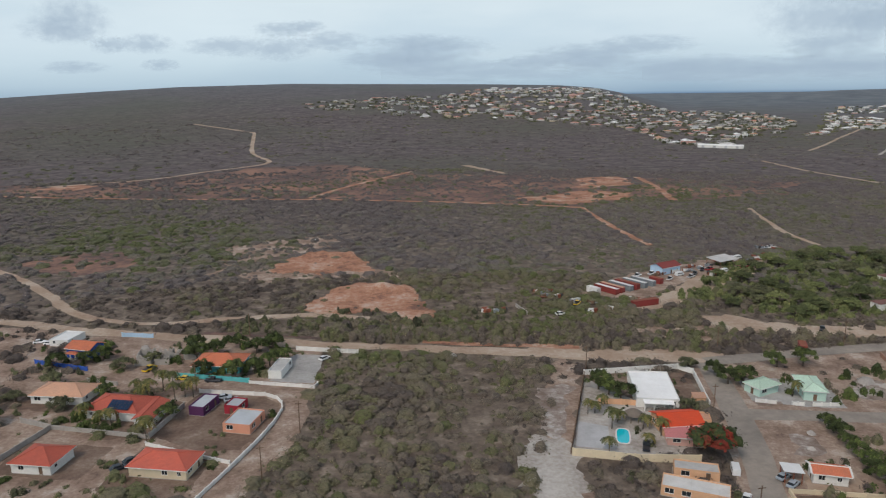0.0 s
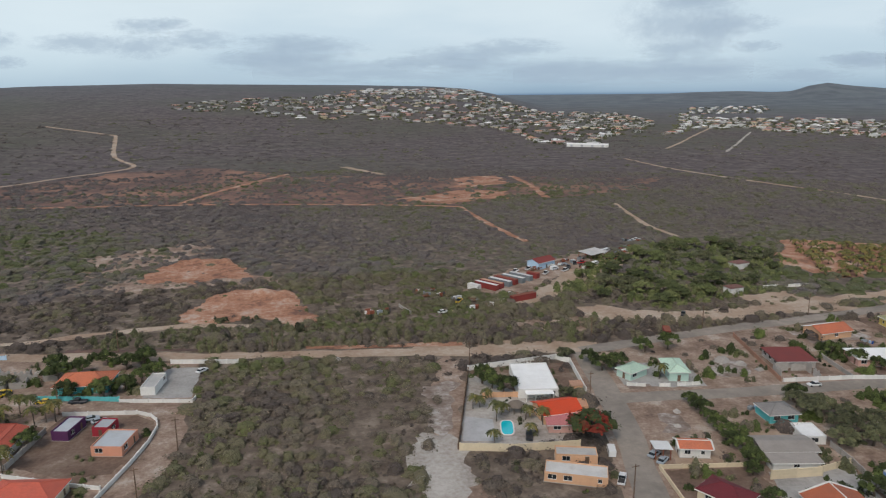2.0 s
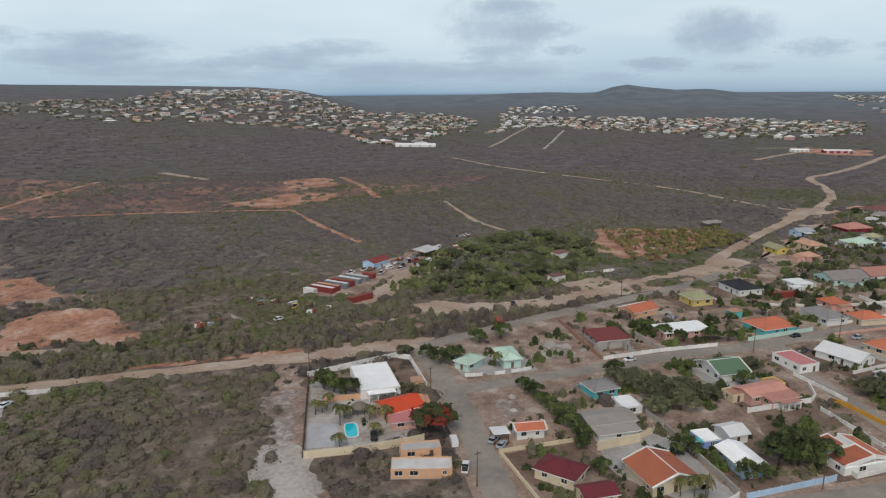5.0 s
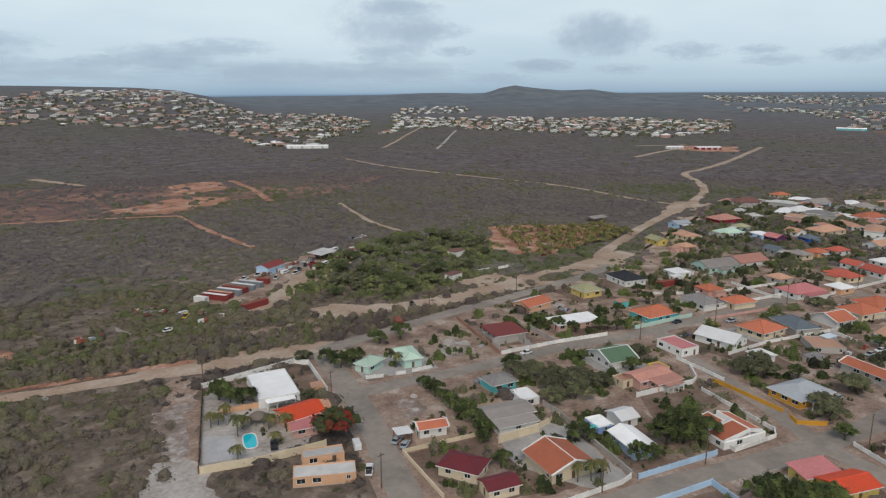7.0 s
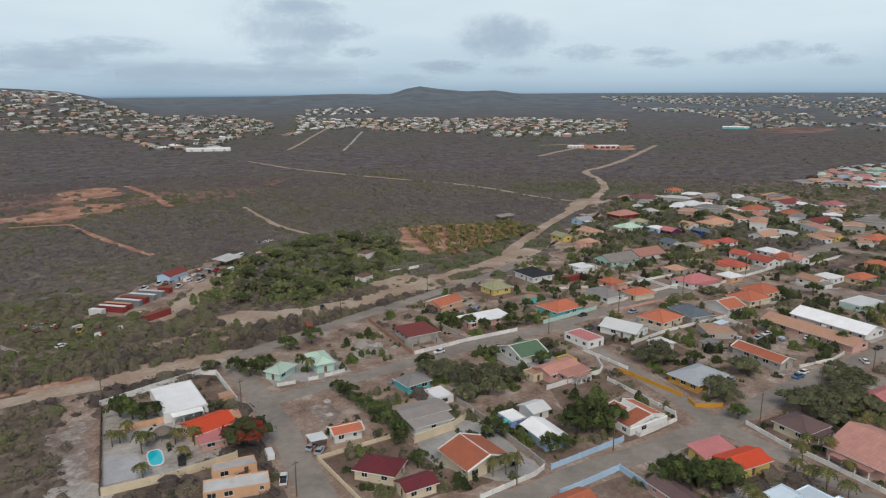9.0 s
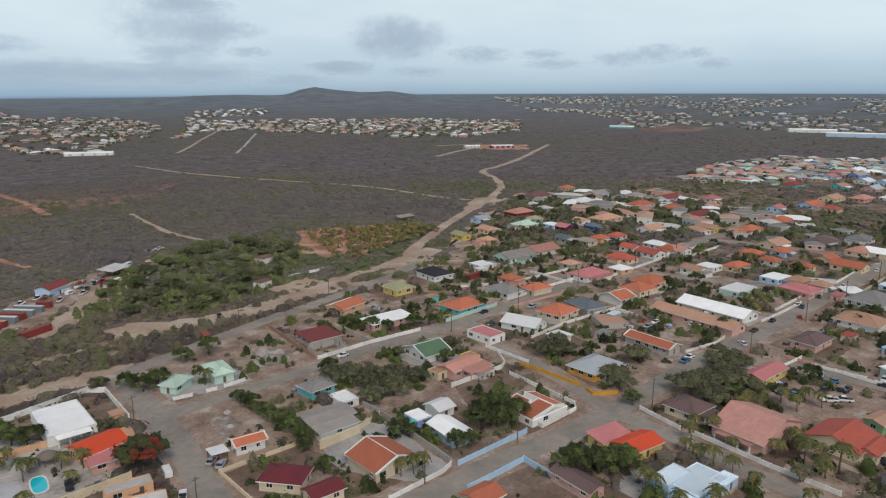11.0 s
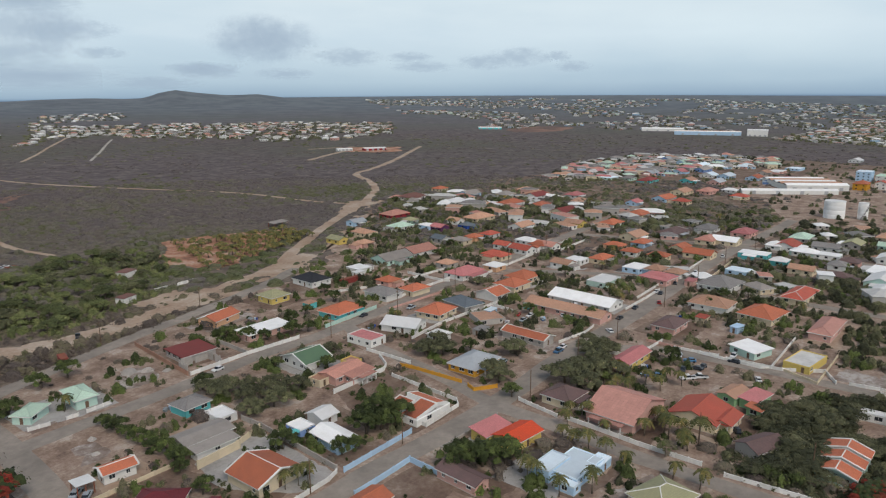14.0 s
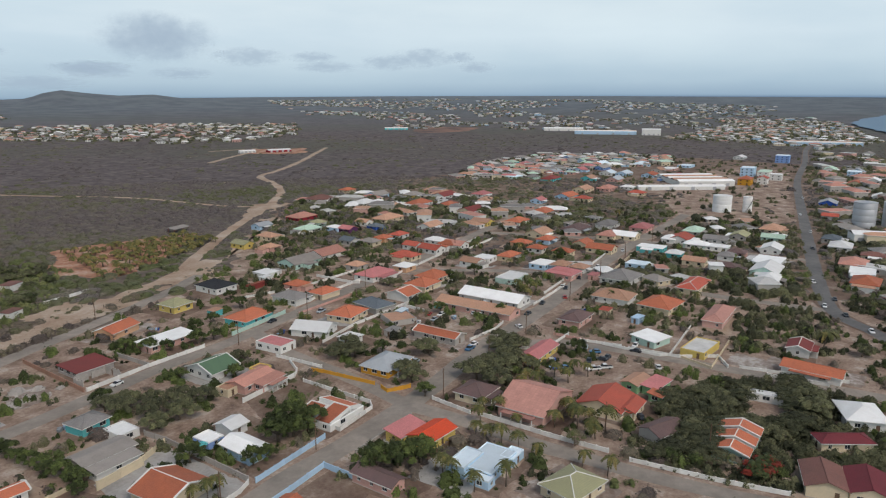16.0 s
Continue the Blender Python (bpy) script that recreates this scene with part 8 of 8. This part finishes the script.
parked("white", "van", 30, (112.5, 323.7), (136.3, 329.5), (149.4, 353.9), (153.6, 356.2))
parked("red", "pickup", 25, (130.6, 333.5), (145.7, 335.4), (151.7, 339.4))
parked("dark", "pickup", 60, (120.6, 325.7), (126.6, 332.6), (50.8, 161.1), (140.2, 246.4))
parked("red", "car", 10, (250.7, 117.9), (298.0, 72.8), (273.3, 63.1))
parked("blue", "car", 100, (271.0, 90.2), (235.7, 46.0), (216.5, 52.4), (-91.0, 236.4))
parked("yellow", "pickup", 60, (55.5, 279.9), (-96.1, 213.1))
parked("white", "car", 168, (225, 88), (314, 78.5), (340, 76), (252, 113), (248, 34))
parked("dark", "car", 172, (268, 80.8), (285, 79.5), (226, 46), (232, 41))
parked("grey", "car", 170, (201, 100), (245, 113), (238, 50), (215, 63))
parked("white", "car", 5, (180, 379), (183, 381), (46.3, 266.5), (-141.6, 236.9), (-146.1, 238.4), (230.3, 23.7), (287.4, 38.8), (345.3, 34.1))


# ---- poles ----
def utility_pole(x, y, rot=0.0, tall=9.0):
    root = thing("utility_pole", x, y, rot, "weathered wooden utility pole with a crossarm", "pole", "utility poles")
    g = Geo()
    g.tube([(0, 0, -0.3, 0.16), (0, 0, tall, 0.11)], 8)
    part("post", g, WOOD, root)
    a = Geo()
    a.box(-0.9, 0.9, -0.06, 0.06, tall - 0.7, tall - 0.55)
    part("crossarm", a, WOOD, root)


for x, y in ((74.6, 179.4), (45.1, 209.6), (65.3, 129.5), (137.2, 96.7), (217.5, 79.2), (106.9, 101.2), (244.2, 74.1), (293.7, 69.5), (-38.7, 170.4), (-43.0, 147.3), (-75.3, 196.8)):
    utility_pole(x, y, 10)
for x, y in ((180.7, 80.2), (340.5, 65.8), (389.4, 62.0), (438, 54), (190.0, 165.8), (230.3, 163.9), (275.5, 162.5), (325.4, 159.3), (370, 157), (177.6, 30.8), (175.3, 4.2), (93.5, 226.4), (140.2, 232.0), (189.5, 238.0), (-19.2, 237.0), (-71.7, 243.9)):
    utility_pole(x, y, 10)


# ---- the pool yard ----
pool = thing("swimming_pool", 46.5, 167.3, -12, "kidney-edged turquoise swimming pool with a pale rim", "pool")
rim, wat = Geo(), Geo()
ring = [(1.6 * math.copysign(abs(math.cos(a)) ** 0.6, math.cos(a)), 3.9 * math.copysign(abs(math.sin(a)) ** 0.6, math.sin(a))) for a in [2 * math.pi * i / 28 for i in range(28)]]
for (a, b), (c, d) in zip(ring, ring[1:] + ring[:1]):
    rim.slab([[(a * 1.0, b * 1.0, 0.16), (a * 1.22, b * 1.09, 0.16), (c * 1.22, d * 1.09, 0.16), (c, d, 0.16)]], 0.3)
wat.poly(*[(a, b, 0.11) for a, b in ring])
part("rim", rim, WHITE, pool)
part("water", wat, WATER, pool)
hut = thing("thatched_shelter", 51.5, 176, -5, "open shelter with a grey thatched roof", "shelter")
th = Geo()
th.tube([(0, 0, 2.1, 2.6), (0, 0, 2.35, 2.5), (0, 0, 3.1, 1.3), (0, 0, 3.7, 0.1)], 14)
part("roof", th, surface("thatch", (0.20, 0.165, 0.135), (0.13, 0.11, 0.095), big=1.0, fine=9.0, bump=0.8), hut)
for i in range(6):
    pg = Geo()
    a = math.pi * i / 3
    pg.tube([(2.0 * math.cos(a), 2.0 * math.sin(a), 0, 0.09), (2.0 * math.cos(a), 2.0 * math.sin(a), 2.2, 0.08)], 6)
    part("post", pg, WOOD, hut)
garden_wall([(44.1, 186.5), (50.6, 185.9), (61.2, 183.9)], 1.6, WALL["orangewall"], "orange wall between two yards", 3.0)
panels = thing("solar_panels", -90.3, 179.4, -9, "dark blue solar panels on a red tile roof", "solar panel", z=4.02)
for i in range(6):
    for j in range(2):
        g = Geo()
        g.box(-3.2 + 1.08 * i, -3.2 + 1.08 * i + 1.0, -1.7 + 1.75 * j, 0.0 + 1.75 * j, 0.0, 0.06)
        part("panel", g, surface("solar_glass", (0.02, 0.035, 0.07), (0.03, 0.05, 0.09), rough=0.25, bump=0.0) if not (i or j) else bpy.data.materials["solar_glass"], panels, at=pose(0, 0, 0, 22, 0, 0))


# ---- clutter of the yards ----
def block_walls(x, y, rot, pieces, label, material):
    """The raw walls of a house that was never finished."""
    pieces = [(a, b, c, d, h * 1.3) for a, b, c, d, h in pieces]
    root = thing("unfinished_house", x, y, rot, label, "ruin")
    BOXES.append((x, y, radians(rot), 6, 5))
    for i, (x0, y0, x1, y1, h) in enumerate(pieces):
        L = math.hypot(x1 - x0, y1 - y0)
        g = Geo()
        n = max(1, int(L / 0.8))
        for k in range(n):
            top = h * (0.72 + 0.28 * abs(math.sin(1.7 * k + 2.3 * i)))
            g.box(L * k / n, L * (k + 1) / n, -0.1, 0.1, -0.2, round(top / 0.2) * 0.2)
        g.weld()
        part("wall", g, material, root, at=pose(x0, y0, 0, 0, 0, math.degrees(math.atan2(y1 - y0, x1 - x0))))
    return root


SHELL = [(-6, -4, -1, -4, 2.4), (0.4, -4, 5, -4, 1.8), (5, -4, 5, 0, 2.2), (5, 1, 5, 4, 2.6), (5, 4, 0, 4, 2.0), (-1, 4, -6, 4, 2.5), (-6, 4, -6, -1, 2.2), (-1, -4, -1, 1, 2.0), (-1, 0.2, 4.8, 0.2, 1.6), (-5.8, 0, -1.2, 0, 1.9)]
block_walls(-97.0, 221.0, 8, SHELL, "roofless shell of grey concrete blocks on rubble", CONCRETE)
block_walls(-89.0, 225.5, 8, SHELL[:5], "low unfinished walls of grey concrete blocks", CONCRETE)
block_walls(146.0, 184.6, -6, SHELL[2:7], "low unfinished walls of bare blocks beside a red roof", CONCRETE)


def rubble_heap(x, y, size, material, label, seed):
    """A heap of broken blocks and soil."""
    rng = random.Random(seed)
    g = Geo()
    rings_ = []
    for k, (q, z) in enumerate(((1.0, -0.1), (0.72, 0.3), (0.4, 0.52), (0.12, 0.6))):
        rings_.append([(size * q * rng.uniform(0.8, 1.2) * math.cos(a), size * q * rng.uniform(0.7, 1.1) * math.sin(a), size * z * rng.uniform(0.7, 1.1)) for a in [2 * math.pi * i / 10 for i in range(10)]])
    for a, b in zip(rings_, rings_[1:]):
        for i in range(10):
            j = (i + 1) % 10
            g.poly(a[i], a[j], b[j], b[i])
    g.poly(*rings_[-1])
    heap = thing("rubble_heap", x, y, rng.uniform(0, 90), label, "rubble", "heaps of rubble")
    part("mound", g, material, heap)
    for i in range(5):
        c = Geo()
        s = size * rng.uniform(0.10, 0.22)
        c.box(-s, s, -s * 0.6, s * 0.6, -s * 0.5, s * 0.5)
        a, q = rng.uniform(0, 6.3), rng.uniform(0.4, 1.1) * size
        part("lump", c, material, heap, at=pose(q * math.cos(a), q * math.sin(a), max(0.1, 0.45 * size * (1 - q / size)), rng.uniform(0, 50), rng.uniform(0, 50), rng.uniform(0, 90)))


for i, (x, y, s) in enumerate(((2, 223, 2.4), (129.0, 200.0, 3.0), (133.5, 196.5, 2.2), (126.0, 192.0, 1.8), (137.0, 191.0, 1.6), (-103.0, 226.0, 2.0), (-92.0, 229.5, 1.6), (-106.0, 233.0, 1.8), (96.0, 168.0, 1.4), (92.0, 160.0, 1.2))):
    rubble_heap(x, y, s, CONCRETE if i % 3 else WALL["concretewall"], "heap of pale broken concrete and stones", 300 + i)


def junk_heap(x, y, size, paints, label, seed):
    """Scrap piled in a yard: beams, sheets, drums and crates."""
    rng = random.Random(seed)
    root = thing("junk_heap", x, y, rng.uniform(0, 180), label, "scrap", "heaps of scrap")
    for i in range(6):
        g = Geo()
        kind = rng.randrange(3)
        if kind == 0:
            name = "sheet"
            g.box(-rng.uniform(0.8, 1.6), 1.0, -0.6, 0.6, -0.04, 0.04)
        elif kind == 1:
            name = "drum"
            g.tube([(0, 0, -0.45, 0.3), (0, 0, 0.45, 0.3)], 9)
        else:
            name = "crate"
            g.box(-0.7, 0.7, -0.5, 0.5, -0.45, 0.45)
        px, py, k = rng.uniform(-size, size), rng.uniform(-size, size) * 0.6, size / 1.6
        part(name, g, rng.choice(paints), root, at=pose(px, py, 0.45 * k + rng.uniform(0, 0.4), rng.uniform(-15, 15), rng.uniform(-15, 15), rng.uniform(0, 180)) @ Matrix.Scale(k, 4))


MIXED = (RUST, WHITEBOX, GREYBOX, DARK, RUST, RUST, WHITEBOX, WOOD)
for i, (x, y) in enumerate(((103, 324), (112, 329), (119, 331), (127, 335), (129, 325), (142, 350), (150, 347), (158, 350), (80, 285), (72, 275), (67, 272), (59, 269), (54, 293), (46, 298), (39, 296), (176, 379), (182, 374), (147, 354), (123, 338), (16.9, 271), (22.5, 270.5), (43, 291), (49, 291), (55, 283), (62, 281), (133, 341), (163, 356), (168, 362))):
    junk_heap(x, y, 2.4, MIXED, "rusty heap of scrap sheets drums and crates", 400 + i)
for i, (x, y) in enumerate(((255, 92), (216, 55.5), (222, 57), (250.5, 106), (128, 117), (206, 160), (190, 206), (283, 60), (240, 118), (118, 166))):
    junk_heap(x, y, 1.6, (LIGHTBLUE, BLUEWALL, WHITEBOX, WOOD, GREYBOX), "pile of yard clutter under blue sheets", 450 + i)


def shed(x, y, rot, w, d, h, paint, top, label):
    """A small store: boarded walls, one door, a sloping sheet roof."""
    root = thing("shed", x, y, rot, label, "shed", "sheds and stores")
    BOXES.append((x, y, radians(rot), w / 2, d / 2))
    g = Geo()
    for p0, u, n, length in (((-w / 2, -d / 2), (1, 0), (0, -1), w), ((w / 2, -d / 2), (0, 1), (1, 0), d), ((w / 2, d / 2), (-1, 0), (0, 1), w), ((-w / 2, d / 2), (0, -1), (-1, 0), d)):
        wall_side(g, p0, u, n, length, h, [(length / 2, 0.0, 1.0, min(2.0, h - 0.2))] if n == (-1, 0) else [])
    g.weld()
    part("wall", g, paint, root)
    dr = Geo()
    dr.box(-w / 2 + 0.06, -w / 2 + 0.12, -0.5, 0.5, 0, min(2.0, h - 0.2))
    part("door", dr, WOOD, root)
    r = Geo()
    r.slab([[(-w / 2 - 0.25, -d / 2 - 0.25, h + 0.12), (w / 2 + 0.25, -d / 2 - 0.25, h + 0.32), (w / 2 + 0.25, d / 2 + 0.25, h + 0.32), (-w / 2 - 0.25, d / 2 + 0.25, h + 0.12)]], 0.1)
    part("roof", r, top, root)


shed(276.5, 37.6, -20, 5.0, 3.0, 2.4, LIGHTBLUE, LIGHTBLUE, "light blue box shed in a bare yard")
shed(282, 51.5, -10, 5.0, 4.0, 2.3, CREAM, ROOF["red"], "small cream shed with a red roof")
shed(223, 120, -10, 5.5, 4.0, 2.3, WALL["concretewall"], ROOF["greyroof"], "grey block shed with a sheet roof")
shed(214, 198, -8, 4.5, 4.0, 2.4, TURQ, ROOF["tan"], "small teal hut beside a street")
shed(266, 213, -10, 5.0, 3.6, 2.4, WHITE, ROOF["whiteroof"], "small white shed with a white roof")
shed(178, 272, 10, 7.0, 5.0, 2.6, WHITE, ROOF["rustbrown"], "small white hut half hidden in a grove")
shed(205, 311, 15, 8.0, 6.0, 2.8, WHITE, ROOF["rustbrown"], "white cottage with a rust brown roof in a grove")
shed(336, 68, -8, 6.0, 4.0, 2.6, WALL["pinkwall"], ROOF["pink"], "small pink shed by a street corner")
shed(262, 118, -10, 4.0, 3.0, 2.3, TURQ, ROOF["metal"], "small turquoise shed behind a house")
shed(246, 128, -8, 5.0, 3.0, 2.3, LIGHTBLUE, ROOF["paleblue"], "small pale blue shed behind a house")
shed(73.0, 186.5, -8, 3.2, 3.6, 2.3, WALL["orangewall"], ROOF["tan"], "small orange gatehouse at a street corner")
container(255, 209, -8, REDBOX, RUST, "long rusty red container beside a yard", 12.2)
container(123.0, 226.8, 70, REDBOX, RUST, "rusty red container by a roadside wall", 6.1)
garden_wall([(-119, 244.4), (-107, 242.9)], 1.6, LIGHTBLUE, "blue and white wall beside the dirt road", 4.0)
um = thing("parasol", 125, 123, 0, "teal parasol in a yard", "parasol")
g = Geo()
g.tube([(0, 0, 0, 0.04), (0, 0, 2.3, 0.04)], 6)
part("pole", g, WHITE, um)
g = Geo()
g.tube([(0, 0, 2.0, 1.5), (0, 0, 2.12, 1.3), (0, 0, 2.5, 0.05)], 10)
part("canopy", g, TURQ, um)

scatter("near_shrubs", 95, 330, 6.4, (0.8, 4.2), (0.4, 0.7), 56, 0.24, 11, "dry grey-brown and olive thorn shrubs covering the ground", spread=0.6, core=0.66)
scatter("middle_shrubs", 330, 760, 12.5, (1.0, 3.8), (0.4, 0.7), 0, 0.8, 12, "dry grey-brown thorn scrub on the plain", 6, core=0.95)
scatter("distant_shrubs", 760, 1500, 300.0, (2.0, 4.4), (0.3, 0.5), 0, 0.9, 13, "dark distant scrub below the hills", 6)
